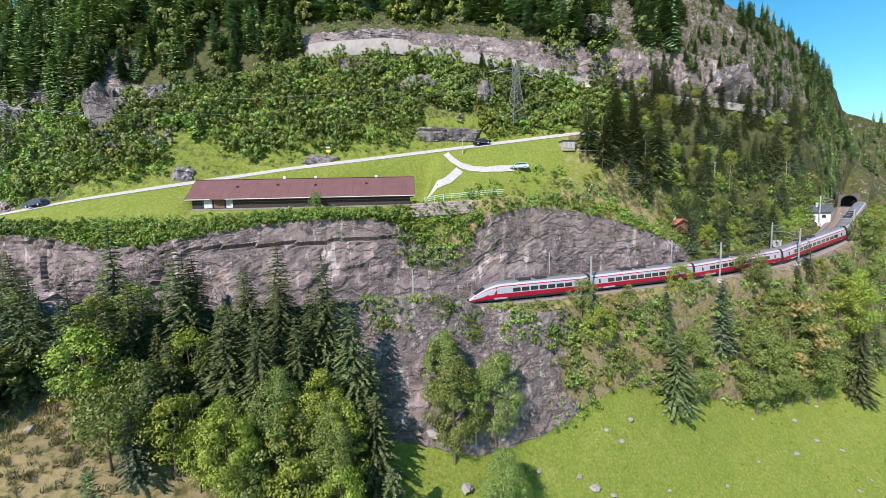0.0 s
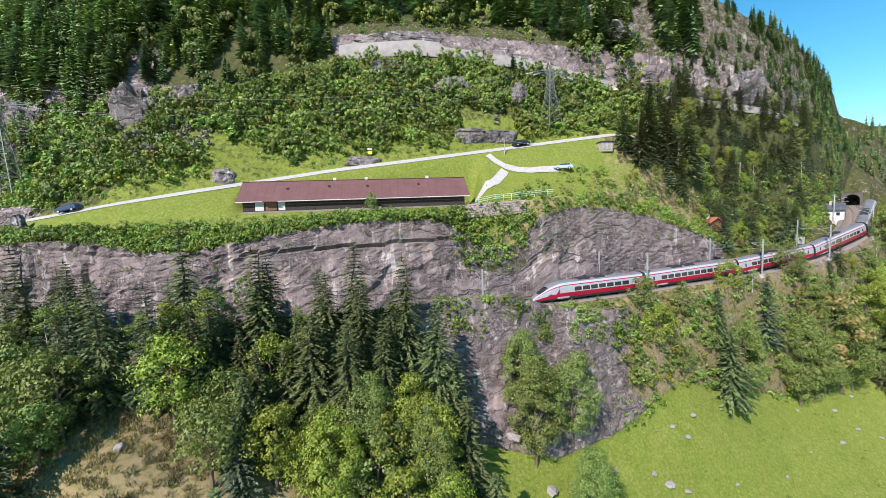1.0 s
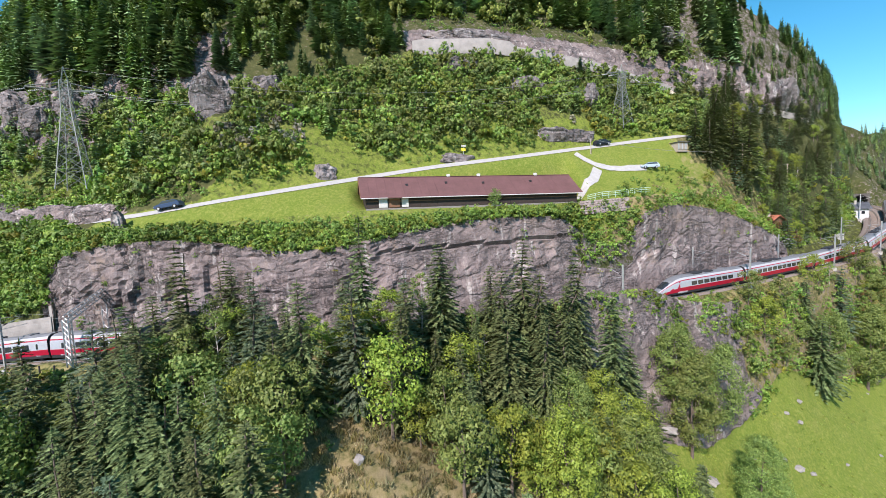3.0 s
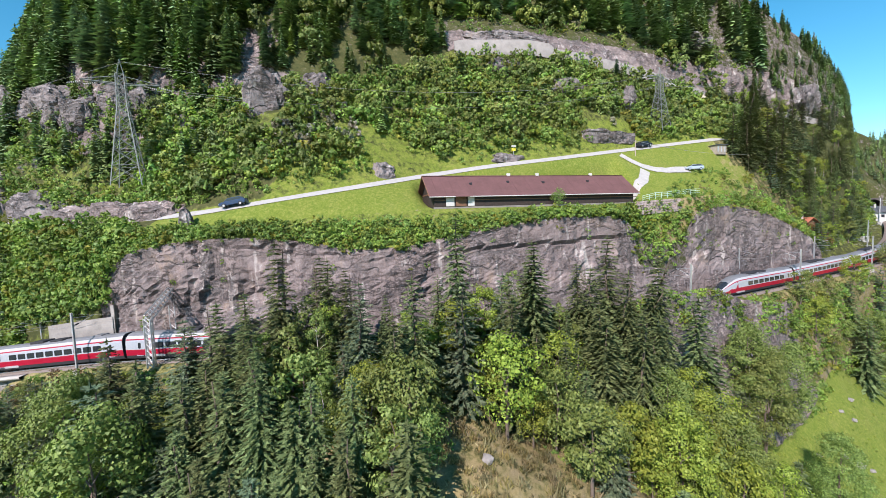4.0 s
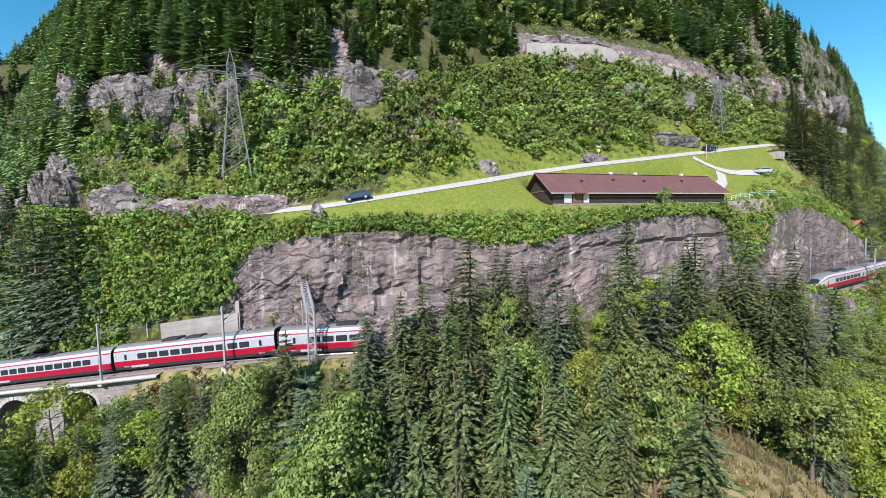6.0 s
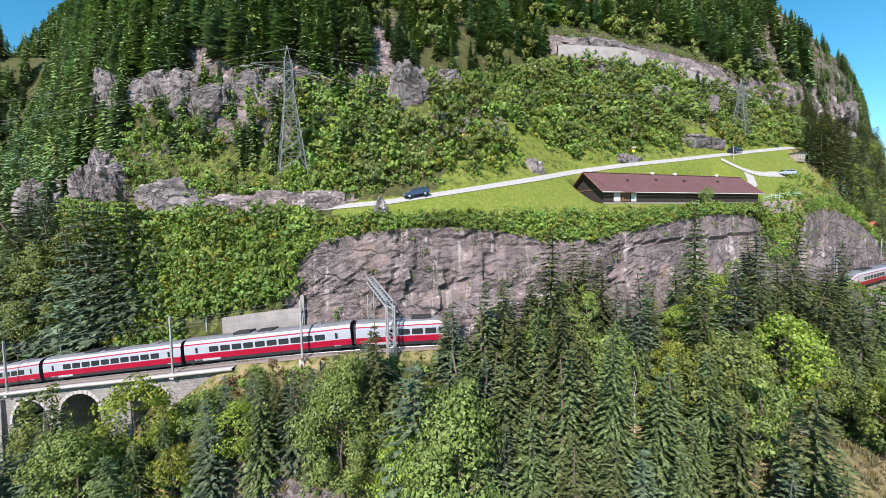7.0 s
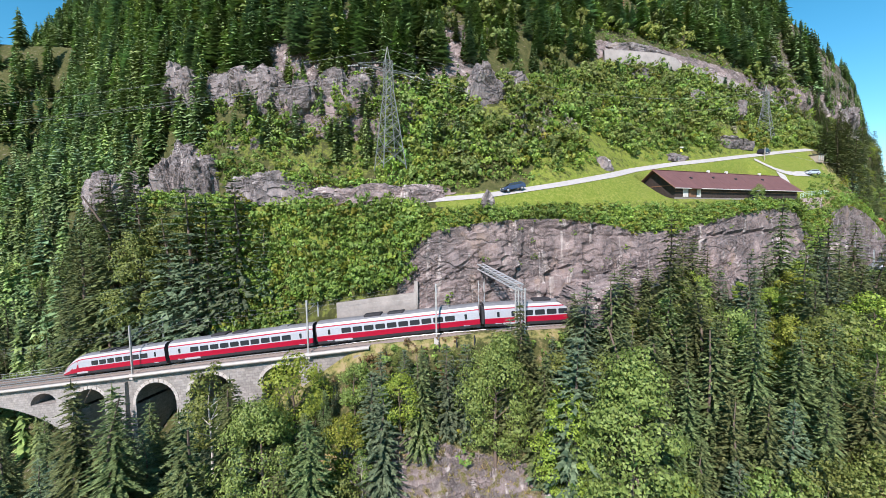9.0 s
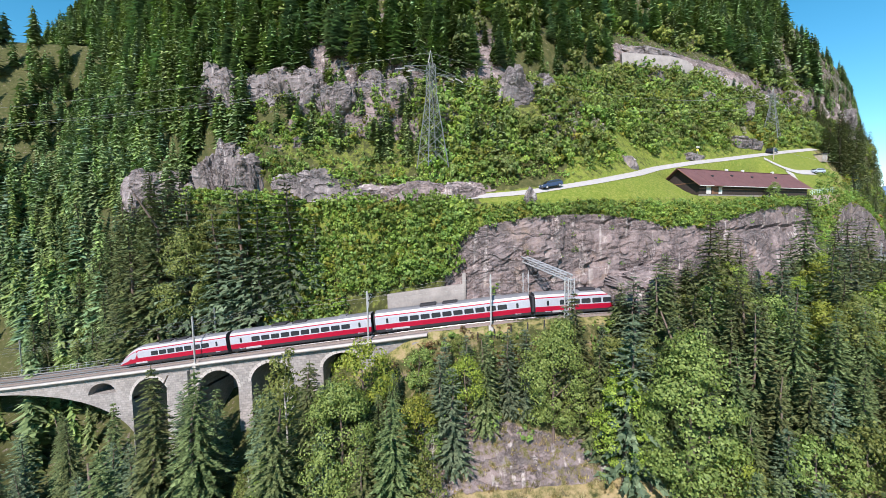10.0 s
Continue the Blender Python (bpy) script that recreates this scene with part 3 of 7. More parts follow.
def build_ground():
    xs = np.unique(np.concatenate([np.linspace(-700, -240, 20), np.linspace(-240, -185, 24), np.linspace(-185, 132, 380), np.linspace(132, 220, 34), np.linspace(220, 700, 20)]))
    prof = [(np.full_like(xs, -900), np.full_like(xs, -24)), (np.full_like(xs, -260), np.full_like(xs, -26))] + [line_at(k, xs) for k in ROWS_OF]
    for i in range(1, len(prof)):
        prof[i] = (np.maximum(prof[i][0], prof[i - 1][0] + 0.05), prof[i][1])
    rows, names, ts = [prof[0]], ["valley"], [0.0]
    for i in range(1, len(prof)):
        nm = "valley" if i == 1 else ROWS_OF[i - 2]
        k = 4 if i == 1 else STEPS[nm]
        for j in range(1, k + 1):
            t = j / k
            rows.append((prof[i - 1][0] * (1 - t) + prof[i][0] * t, prof[i - 1][1] * (1 - t) + prof[i][1] * t))
            names.append(nm)
            ts.append(t)
    nr, nx = len(rows), len(xs)
    verts = np.zeros((nr, nx, 3))
    cols = np.ones((nr, nx, 4))
    flat = {"bed_back", "road_back"}
    for r, ((y, z), nm, t) in enumerate(zip(rows, names, ts)):
        for c in range(nx):
            x = xs[c]
            p = Vector((x, y[c], z[c]))
            jit = 7.0 * fbm(p * 0.10 + Vector((5, 5, 5)), 3) if nm != "cliff_top" else 0.0
            rk, g, d = zone(nm, t, x + jit)
            cols[r, c, :3] = rk, g, d
            if nm in flat or nm == "valley":
                verts[r, c] = p
                continue
            e = min(t, 1 - t) * 2 if nm in ("cliff_top", "bed_front") else 0.6
            if nm == "cliff_top" and t > 0.9:
                e = 0.6
            big = fbm(p * 0.07, 3)
            small = fbm(p * 0.33 + Vector((9, 2, 4)), 4)
            amp = 1.5 if rk > 0.6 else 0.9
            if nm in ("road_front", "yard_back"):
                amp = 0.12
            if nm in ("ridge", "behind"):
                amp = 4.0 if x < 55 else 1.6
            push = amp * (0.7 * big + 0.55 * small) * e
            if rk > 0.6:
                wx, wz = x + 2.0 * big, z[c] + 1.2 * big
                rough = 1.0 if x < -42 or x > 55 else 0.45
                sl = 0.5 + 0.8 * fbm(Vector((x * 0.035, 0, z[c] * 0.03)), 2)
                q = Vector((wx * 0.19 + wz * 0.14 * sl, 3.0, wz * 0.22 - wx * 0.13 * sl))
                q2 = Vector((wx * 0.42 - wz * 0.20, 8.0, wz * 0.55 + wx * 0.16))
                push = 0.55 * push + rough * (0.7 * noise.cell(q) + 0.42 * noise.cell(q2)) * e + 0.22 * fbm(p * 0.7, 4) * e
                if -46 < x < -8 and nm == "cliff_top" and abs(z[c] - 54.6 - 0.02 * x) < 0.25:
                    push -= 0.7
            verts[r, c] = (x + 0.3 * push, y[c] - push if rk > 0.6 else y[c] - 0.4 * push, z[c] + 0.35 * push)
    idx = np.arange(nr * nx).reshape(nr, nx)
    faces = np.stack([idx[:-1, :-1], idx[:-1, 1:], idx[1:, 1:], idx[1:, :-1]], -1).reshape(-1, 4)
    me = array_mesh("ground", verts.reshape(-1, 3), faces, cols.reshape(-1, 4), [M_GROUND], smooth=True)
    rocky = cols[..., 0]
    mean = (rocky[:-1, :-1] + rocky[:-1, 1:] + rocky[1:, 1:] + rocky[1:, :-1]) / 4
    me.polygons.foreach_set("use_smooth", (mean < 0.6).ravel())
    return tagged(new("ground", me), "steep alpine hillside of rock faces, meadows and forest floor", "hillside", kind="structure")


ground = build_ground()

# ---- plants ----
def blades(base, tip, width, lift, fold=0.0):
    """Diamond sprays from base to tip: one quad each."""
    d = tip - base
    side = np.cross(d, lift)
    side /= np.linalg.norm(side, axis=1, keepdims=True) + 1e-9
    mid = base + d * 0.45
    w = width[:, None]
    v = np.stack([base, mid + side * w - lift * fold, tip, mid - side * w - lift * fold], 1)
    return v.reshape(-1, 3), np.arange(len(base) * 4).reshape(-1, 4)


def darts(base, tip, width, lift):
    """Pointed sprays, wide at the base: one triangle each."""
    d = tip - base
    side = np.cross(d, lift)
    side /= np.linalg.norm(side, axis=1, keepdims=True) + 1e-9
    w = width[:, None]
    v = np.stack([base + side * w, tip, base - side * w], 1)
    return v.reshape(-1, 3), np.arange(len(base) * 3).reshape(-1, 3)


def spruce_cards(seed, h=18.0, r=3.0, levels=30, arms=9, sprays=6, crown0=0.06, taper=0.85, droop=0.35, size=0.55):
    g = np.random.default_rng(seed)
    B, Tp, W, Lf = [], [], [], []
    lean = g.normal(0, 0.012, 2)
    for i in range(levels):
        f = (i + g.uniform(-0.3, 0.3)) / levels
        f = min(max(f, 0.0), 0.995)
        z = h * (crown0 + (1 - crown0) * f)
        L0 = r * (1 - f) ** taper * (0.55 + 0.45 * min(1.0, f * 6 + 0.35)) + 0.12
        n = max(4, int(arms * (0.55 + 0.45 * (1 - f)) + g.integers(-1, 2)))
        a0 = g.uniform(0, 6.28)
        for j in range(n):
            a = a0 + 6.283 * j / n + g.normal(0, 0.22)
            L = L0 * g.uniform(0.62, 1.18)
            out = np.array([math.cos(a), math.sin(a), 0])
            up = 0.30 * f + g.normal(0, 0.06)
            B.append(np.array([lean[0] * z, lean[1] * z, z]))
            Tp.append(out * L * 0.86 + np.array([lean[0] * z, lean[1] * z, z + L * 0.86 * up - droop * L * 0.74]))
            W.append(L * 0.075)
            Lf.append([g.normal(0, 0.25), g.normal(0, 0.25), 1.0])
            k = max(2, int(round(sprays * (0.45 + 0.55 * L / r))))
            for s in range(k):
                u = (s + 0.6) / k
                p = out * L * u * 0.92 + np.array([lean[0] * z, lean[1] * z, z + L * u * up - droop * L * u * u])
                side = 1 if s % 2 else -1
                ang = a + side * g.uniform(0.25, 0.85)
                ln = size * g.uniform(0.7, 1.2) * (0.5 + 0.5 * (1 - f))
                dirn = np.array([math.cos(ang), math.sin(ang), g.uniform(-0.75, 0.0) + 0.5 * f])
                B.append(p - dirn * ln * 0.15)
                Tp.append(p + dirn * ln)
                W.append(ln * g.uniform(0.30, 0.46))
                Lf.append([g.normal(0, 0.35), g.normal(0, 0.35), 1.0])
    top = np.array([lean[0] * h, lean[1] * h, h])
    for j in range(4):
        B.append(top - np.array([0, 0, 0.05 * h]))
        Tp.append(top + np.array([0, 0, 0.02 * h]))
        W.append(0.006 * h)
        Lf.append([math.cos(j * 1.57), math.sin(j * 1.57), 0.05])
    return darts(np.array(B), np.array(Tp), np.array(W), np.array(Lf))


def fan_cards(seed, r=0.18, levels=13, arms=8, crown0=0.08, taper=0.85, droop=0.45, wide=0.30):
    """A whole conifer a metre high, one folded bough a blade."""
    g = np.random.default_rng(seed)
    B, Tp, W, Lf = [], [], [], []
    for i in range(levels):
        f = min(max((i + g.uniform(-0.25, 0.25)) / levels, 0.0), 0.97)
        z = crown0 + (1 - crown0) * f
        L0 = r * (1 - f) ** taper + 0.012
        a0 = g.uniform(0, 6.28)
        n = max(5, int(arms * (1 - 0.45 * f)))
        for j in range(n):
            a = a0 + 6.283 * j / n + g.normal(0, 0.2)
            L = L0 * g.uniform(0.6, 1.2)
            B.append([0, 0, z + 0.02])
            Tp.append([math.cos(a) * L, math.sin(a) * L, z - droop * L + g.normal(0, 0.012)])
            W.append(L * wide * g.uniform(0.8, 1.2))
            Lf.append([g.normal(0, 0.18), g.normal(0, 0.18), 1.0])
    for j in range(3):
        B.append([0, 0, 0.93])
        Tp.append([0, 0, 1.02])
        W.append(0.006)
        Lf.append([math.cos(j * 2.1), math.sin(j * 2.1), 0.05])
    return darts(np.array(B), np.array(Tp), np.array(W), np.array(Lf))


def leaf_cards(seed, h=10.0, r=3.2, clumps=34, leaves=46, size=0.34, low=0.22, slim=1.0):
    """A broad crown: leaf clumps spread over an uneven egg, with gaps between."""
    g = np.random.default_rng(seed)
    C = []
    while len(C) < clumps:
        v = g.normal(size=3)
        v /= np.linalg.norm(v)
        q = g.uniform(0.45, 1.0) ** 0.5
        zc = v[2] * q
        wide = (1 - 0.35 * max(zc, 0)) * slim
        C.append([v[0] * q * r * wide * g.uniform(0.75, 1.15), v[1] * q * r * wide * g.uniform(0.75, 1.15), h * (low + (1 - low) * (0.5 + 0.5 * zc) * 0.94)])
    C = np.array(C)
    n = clumps * leaves
    cs = np.repeat(g.uniform(0.55, 1.15, clumps) * r * 0.36, leaves)
    off = g.normal(size=(n, 3))
    off /= np.linalg.norm(off, axis=1, keepdims=True)
    off *= (g.uniform(0.35, 1.0, n) ** 0.5 * cs)[:, None]
    off[:, 2] *= 0.75
    p = np.repeat(C, leaves, 0) + off
    out = off / (np.linalg.norm(off, axis=1, keepdims=True) + 1e-6) + 0.6 * np.stack([p[:, 0] / r, p[:, 1] / r, np.full(n, 0.45)], 1) + g.normal(0, 0.32, (n, 3))
    out /= np.linalg.norm(out, axis=1, keepdims=True)
    d = g.normal(size=(n, 3))
    d[:, 2] -= 0.5
    d -= out * (d * out).sum(1, keepdims=True)
    d /= np.linalg.norm(d, axis=1, keepdims=True) + 1e-6
    ln = size * g.uniform(0.7, 1.35, n)
    return darts(p - d * ln[:, None] * 0.5, p + d * ln[:, None] * 0.5, ln * 0.46, out)


def trunk_bm(h, r, seed, limbs=5, bend=0.03):
    g = np.random.default_rng(seed)
    bm = bmesh.new()
    k = 5
    pts = [Vector((g.normal(0, bend) * h * i / k, g.normal(0, bend) * h * i / k, h * i / k)) for i in range(k + 1)]
    pts[0] = Vector((0, 0, -0.6))
    for i in range(k):
        rod(bm, pts[i], pts[i + 1], r * (1 - 0.8 * i / k) * (1.25 if i == 0 else 1), 7, r * (1 - 0.8 * (i + 1) / k))
    for j in range(limbs):
        f = g.uniform(0.35, 0.85)
        b = pts[0].lerp(pts[-1], f)
        a = g.uniform(0, 6.28)
        L = h * 0.22 * (1.2 - f)
        rod(bm, b, b + Vector((math.cos(a) * L, math.sin(a) * L, L * 0.8)), r * 0.35, 5, r * 0.1)
    return bm


TREE_KINDS = {}


def tree_kind(key, name, label, h, trunk_r, cards, mat, bark, limbs):
    v, f = cards
    root = empty(name, label, "tree", pose(0, 0, 0), kind="")
    part("trunk", trunk_bm(h * (0.93 if limbs == 0 else 0.80), trunk_r, len(TREE_KINDS), limbs, 0.03 if limbs == 0 else 0.016), bark, root)
    part("crown", array_mesh("crown", v, f, np.ones((len(v), 4)), [mat]), None, root)
    TREE_KINDS.setdefault(key, []).append((root, h))


for i in range(4):
    tree_kind("spruce", "spruce_tree", "tall dark green spruce with drooping branches on a steep bank", 15.0, 0.24,
              spruce_cards(10 + i, 15.0, (3.4, 2.9, 3.8, 3.1)[i], (28, 30, 27, 31)[i], 11, 14, 0.02, (0.60, 0.75, 0.55, 0.7)[i], (0.4, 0.5, 0.45, 0.35)[i], 0.58), M_SPRUCE, M_BARK, 0)
for i in range(2):
    tree_kind("pine", "fir_tree", "blue-green fir with layered branches on a steep bank", 15.0, 0.24,
              spruce_cards(30 + i, 15.0, (3.9, 3.4)[i], 22, 11, 14, 0.03, 0.6, 0.15, 0.62), M_PINE, M_BARK, 0)
for i in range(3):
    tree_kind("leaf", "broadleaf_tree", "leafy green broad-leaved tree on a steep bank", 12.0, 0.20,
              leaf_cards(50 + i, 12.0, (3.4, 3.0, 3.8)[i], (42, 38, 46)[i], 64, 0.285), M_LEAF, M_BARK, 6)
for i in range(2):
    tree_kind("lime", "maple_tree", "yellow-green broad-leaved tree in bright sun", 12.0, 0.20,
              leaf_cards(60 + i, 12.0, (3.4, 3.9)[i], (44, 48)[i], 66, 0.28), M_LIME, M_BARK, 6)
for i in range(2):
    tree_kind("birch", "birch_tree", "slender birch with airy green leaves and pale trunk", 13.0, 0.14,
              leaf_cards(70 + i, 13.0, 2.3, 36, 54, 0.215, 0.25, 0.9), M_LEAF, M_BIRCH, 7)
tree_kind("rust", "autumn_tree", "small tree with rusty brown autumn leaves", 8.0, 0.12, leaf_cards(80, 8.0, 2.0, 26, 60, 0.20), M_RUST, M_BARK, 5)
for i in range(2):
    tree_kind("spruce_tall", "tall_spruce_tree", "very tall dense spruce with hanging branches on the bank", 21.0, 0.34,
              spruce_cards(90 + i, 21.0, (4.1, 3.6)[i], 40, 12, 22, 0.02, (0.6, 0.7)[i], 0.45, 0.52), M_SPRUCE, M_BARK, 0)
    tree_kind("leaf_tall", "tall_broadleaf_tree", "tall leafy green broad-leaved tree on the bank", 19.0, 0.22,
              leaf_cards(94 + i, 19.0, (4.6, 4.0)[i], 90, 150, 0.23, 0.12), M_LEAF, M_BARK, 8)
    tree_kind("lime_tall", "tall_maple_tree", "tall yellow-green broad-leaved tree in bright sun", 19.0, 0.22,
              leaf_cards(97 + i, 19.0, (4.3, 3.8)[i], 84, 112, 0.265, 0.12), M_LIME, M_BARK, 8)
USED = {k: 0 for k in TREE_KINDS}


def plant(key, x, y, h, spin=None, wide=1.0, z=None):
    """Plants a tree of a kind, h metres high, on the ground at x, y."""
    if key in ("leaf", "lime") and h > 14.0 or key == "spruce" and h > 17.5:
        key += "_tall"
    kinds = TREE_KINDS[key]
    i = USED[key]
    USED[key] += 1
    root, h0 = kinds[i % len(kinds)]
    s = h / h0
    a = (i * 137.5) % 360 if spin is None else spin
    zz = ground_z(x, y) - 0.35 if z is None else z
    m = pose(x, y, zz, 0, 0, a) @ Matrix.Diagonal((s * wide, s * wide, s, 1))
    if i < len(kinds):
        root.matrix_basis = m
        return root
    made = copy_thing(root, pose(0, 0, 0))
    made.matrix_basis = m
    return made


# the trees that stand out: kind, x, y, height of the tip
STANDING = {
    "spruce": [(41.6, 98.9, 90.1), (35.6, 98.4, 85.6), (47.6, 99.6, 86.0), (53.5, 100.6, 83.5), (38.6, 97.0, 81.5), (-25.4, 59.0, 55.8), (-18.0, 58.0, 53.6), (-13.7, 56.0, 47.2), (-37.8, 57.5, 52.9), (-30.1, 58.5, 52.2), (-60.9, 57.0, 53.2), (-60.2, 57.0, 43.0), (-60.7, 54.0, 43.2), (-37.9, 44.0, 33.3), (-12.2, 55.0, 39.9), (-10.2, 52.0, 34.6), (43.8, 76.8, 43.1), (44.7, 74.0, 34.8), (95.4, 88.0, 33.7), (-6.8, 47.0, 27.6), (-37.0, 57.8, 55.1), (-63.3, 57.2, 54.6), (-70.1, 58.0, 50.1), (-76.7, 57.0, 50.1), (-74.2, 53.0, 47.4), (-88.8, 59.0, 46.4), (-70.2, 50.0, 49.6), (-55.7, 37.0, 44.0), (-64.9, 43.0, 44.0), (-81.1, 50.0, 46.1), (-15.5, 50.0, 35.2), (-36.2, 46.0, 42.4), (-138.4, 72.0, 37.0), (-144.9, 77.0, 36.8), (-124.2, 66.0, 38.7), (-128.0, 63.0, 36.8), (-114.8, 58.0, 36.2), (-73.5, 58.5, 50.9), (-64.7, 57.3, 54.9), (-69.8, 58.0, 50.0), (-57.0, 57.0, 47.7), (-50.0, 56.8, 51.9), (-37.7, 56.0, 55.8), (-77.1, 50.0, 43.9), (-87.4, 56.0, 40.5), (-153.3, 108.2, 65.4), (-158.8, 111.2, 56.4), (-80.2, 60.0, 47.0), (-118.2, 58.0, 30.1), (-146.6, 66.0, 31.2), (45.0, 103.5, 89.0), (42.0, 101.5, 84.0), (48.5, 102.5, 78.0), (81.4, 120.0, 89.0), (89.6, 122.0, 87.6), (91.1, 115.0, 68.6)],
    "spruce2": [(-30.0, 53.0, 47.1), (-25.2, 51.0, 46.4), (-21.2, 54.0, 45.4), (-33.6, 52.0, 43.2), (-24.4, 56.0, 50.8), (-28.8, 57.0, 51.7), (-19.9, 57.0, 48.9), (-36.1, 50.0, 44.3), (-30.1, 52.0, 46.0), (-71.1, 50.0, 40.4), (-63.0, 52.0, 42.2), (-39.2, 52.0, 45.5), (-80.0, 46.0, 36.0), (-65.1, 44.0, 34.5), (-80.6, 50.0, 38.6), (-61.2, 54.0, 45.7), (-68.4, 50.0, 43.5), (-50.5, 56.0, 47.5), (-50.5, 52.0, 42.5), (-33.2, 56.0, 46.4), (-27.3, 54.0, 43.1), (-76.3, 54.0, 44.3), (-75.2, 50.0, 41.8)],
    "pine": [(-59.5, 56.0, 50.1), (-61.4, 50.0, 46.6), (-80.1, 58.0, 48.5), (-89.8, 60.0, 44.4), (-127.0, 92.0, 65.5), (-122.5, 89.3, 57.0), (-131.0, 94.8, 58.0), (-141.0, 101.5, 60.0), (-147.0, 105.6, 63.0), (-152.0, 110.0, 64.0), (-133.0, 95.2, 62.0), (-106.5, 60.0, 37.8), (-85.7, 52.0, 44.3), (57.3, 80.2, 43.9), (-135.8, 97.2, 64.8), (-134.6, 97.0, 53.8), (-107.4, 62.0, 39.0)],
    "leaf": [(7.6, 52.6, 26.5), (-42.9, 57.0, 48.5), (0.9, 58.0, 38.5), (7.7, 61.0, 38.1), (49.1, 76.0, 36.4), (71.0, 84.0, 42.2), (65.7, 80.0, 36.0), (80.7, 85.0, 38.0), (84.5, 86.0, 33.8), (-23.0, 50.0, 40.5), (-33.2, 58.0, 47.2), (-66.1, 57.5, 50.3), (-83.0, 46.0, 44.8), (-92.9, 58.0, 44.5), (-0.7, 60.0, 41.9), (-120.2, 63.0, 38.5), (-109.3, 66.0, 39.3), (-146.8, 104.8, 57.3), (22.7, 70.0, 35.6), (31.4, 73.8, 38.6), (71.1, 82.0, 32.8), (76.6, 84.0, 30.8)],
    "leaf2": [(-34.4, 50.0, 36.9), (-21.6, 46.0, 34.9), (-24.3, 44.0, 31.9), (-15.3, 48.0, 35.2), (-40.6, 50.0, 34.8), (-39.0, 50.0, 41.9), (-51.0, 50.0, 41.6), (-61.3, 42.0, 30.6), (-80.6, 52.0, 39.3), (-66.3, 46.0, 37.7), (-83.9, 57.0, 41.6), (-39.1, 50.0, 39.1)],
    "lime2": [(-17.6, 52.0, 39.0), (-14.1, 50.0, 36.3), (-21.5, 48.0, 36.0), (-28.5, 46.0, 36.1), (-18.3, 44.0, 31.7), (-39.2, 54.0, 39.3), (-13.1, 44.0, 30.2), (-46.0, 52.0, 45.0), (-86.7, 52.0, 38.9), (-58.0, 50.0, 43.8)],
    "lime": [(-54.2, 57.0, 44.1), (28.6, 72.0, 41.3), (91.5, 90.0, 43.2), (97.4, 92.0, 44.1), (-52.5, 54.0, 47.3), (-44.6, 47.0, 47.1), (-32.4, 44.0, 39.8), (-26.2, 44.0, 39.0), (-116.8, 68.0, 40.3), (-44.4, 56.0, 50.8), (-79.0, 44.0, 30.9), (-63.5, 57.2, 50.2), (-45.0, 56.8, 41.8)],
    "birch": [(0.0, 60.0, 39.6), (4.4, 60.0, 35.8), (-32.0, 56.0, 45.2), (-127.1, 70.0, 40.8), (-54.8, 52.0, 41.5), (-40.1, 57.2, 52.6)],
    "rust": [(75.3, 84.0, 41.5)],
}
for kind_of, places in STANDING.items():
    for x, y, top in places:
        plant(kind_of.rstrip("2"), x, y, max(4.0, top - ground_z(x, y) + 0.35), wide=1.22 if kind_of.startswith("spruce") else 1.05)
TAKEN = [(x, y) for l in STANDING.values() for x, y, _ in l]


def free(x, y, gap):
    return all((x - a) ** 2 + (y - b) ** 2 > gap * gap for a, b in TAKEN)


TRACK_Z = ([-161, -143, -130, -119, -108, -91, -81], [29.4, 33.3, 35.7, 37.1, 39.1, 41, 41.4])


def scatter(count, x0, x1, low, high, pick, gap=3.0, tries=30, skip=lambda x, y: False, margin=0.0):
    """Random trees between two lines of the hillside."""
    done = 0
    for _ in range(count * tries):
        if done >= count:
            break
        x = RNG.uniform(x0, x1)
        a, b = float(line_at(low, x)[0]), float(line_at(high, x)[0])
        y = a + (b - a) * RNG.uniform(0, 1) - margin
        if skip(x, y) or not free(x, y, gap):
            continue
        TAKEN.append((x, y))
        k, h0, h1 = pick[RNG.integers(len(pick))]
        h = RNG.uniform(h0, h1)
        if -160 < x < -82 and low == "slope_mid":
            # the trees before the viaduct stay below the line
            h = min(h, float(np.interp(x, TRACK_Z[0], TRACK_Z[1])) + 0.3 * (float(line_at("bed_front", x)[0]) - y) - (0.5 if x > -106 else 4.5) - ground_z(x, y))
            if h < 3.5:
                continue
        plant(k, x, y, h)
        done += 1


def glade(x, y):
    return (-54 < x < -42 and y < 49) or (-43 < x < -38.5 and y < 47) or (-110 < x < -85 and y < 60) or (-26 < x < -6 and y > 52) or y < 38


for x, y, h in ((-31.5, 30.5, 13.0), (-28.5, 33.0, 11.0), (-34.5, 35.0, 14.0), (-26.0, 37.0, 12.0), (-22.5, 40.0, 11.0), (-60.0, 42.5, 11.5), (-60.5, 39.0, 12.0), (-63.5, 43.5, 12.5), (-66.0, 39.5, 12.0), (-70.5, 42.0, 12.5)):
    plant("spruce", x, y, h)
    TAKEN.append((x, y))
scatter(185, -132, -14, "slope_mid", "cliff_top_low", [("spruce", 11, 17), ("spruce", 12, 18), ("spruce", 9, 14), ("pine", 9, 14), ("pine", 9, 15), ("leaf", 8, 12), ("leaf", 8, 13), ("lime", 6, 10), ("birch", 8, 11)], 2.3, skip=glade, margin=1.5)
scatter(46, -84, -57, "slope_low", "slope_mid", [("spruce", 10, 15), ("spruce", 9, 13), ("spruce", 12, 16), ("pine", 9, 13), ("leaf", 8, 11)], 2.3, skip=lambda x, y: y < 33)
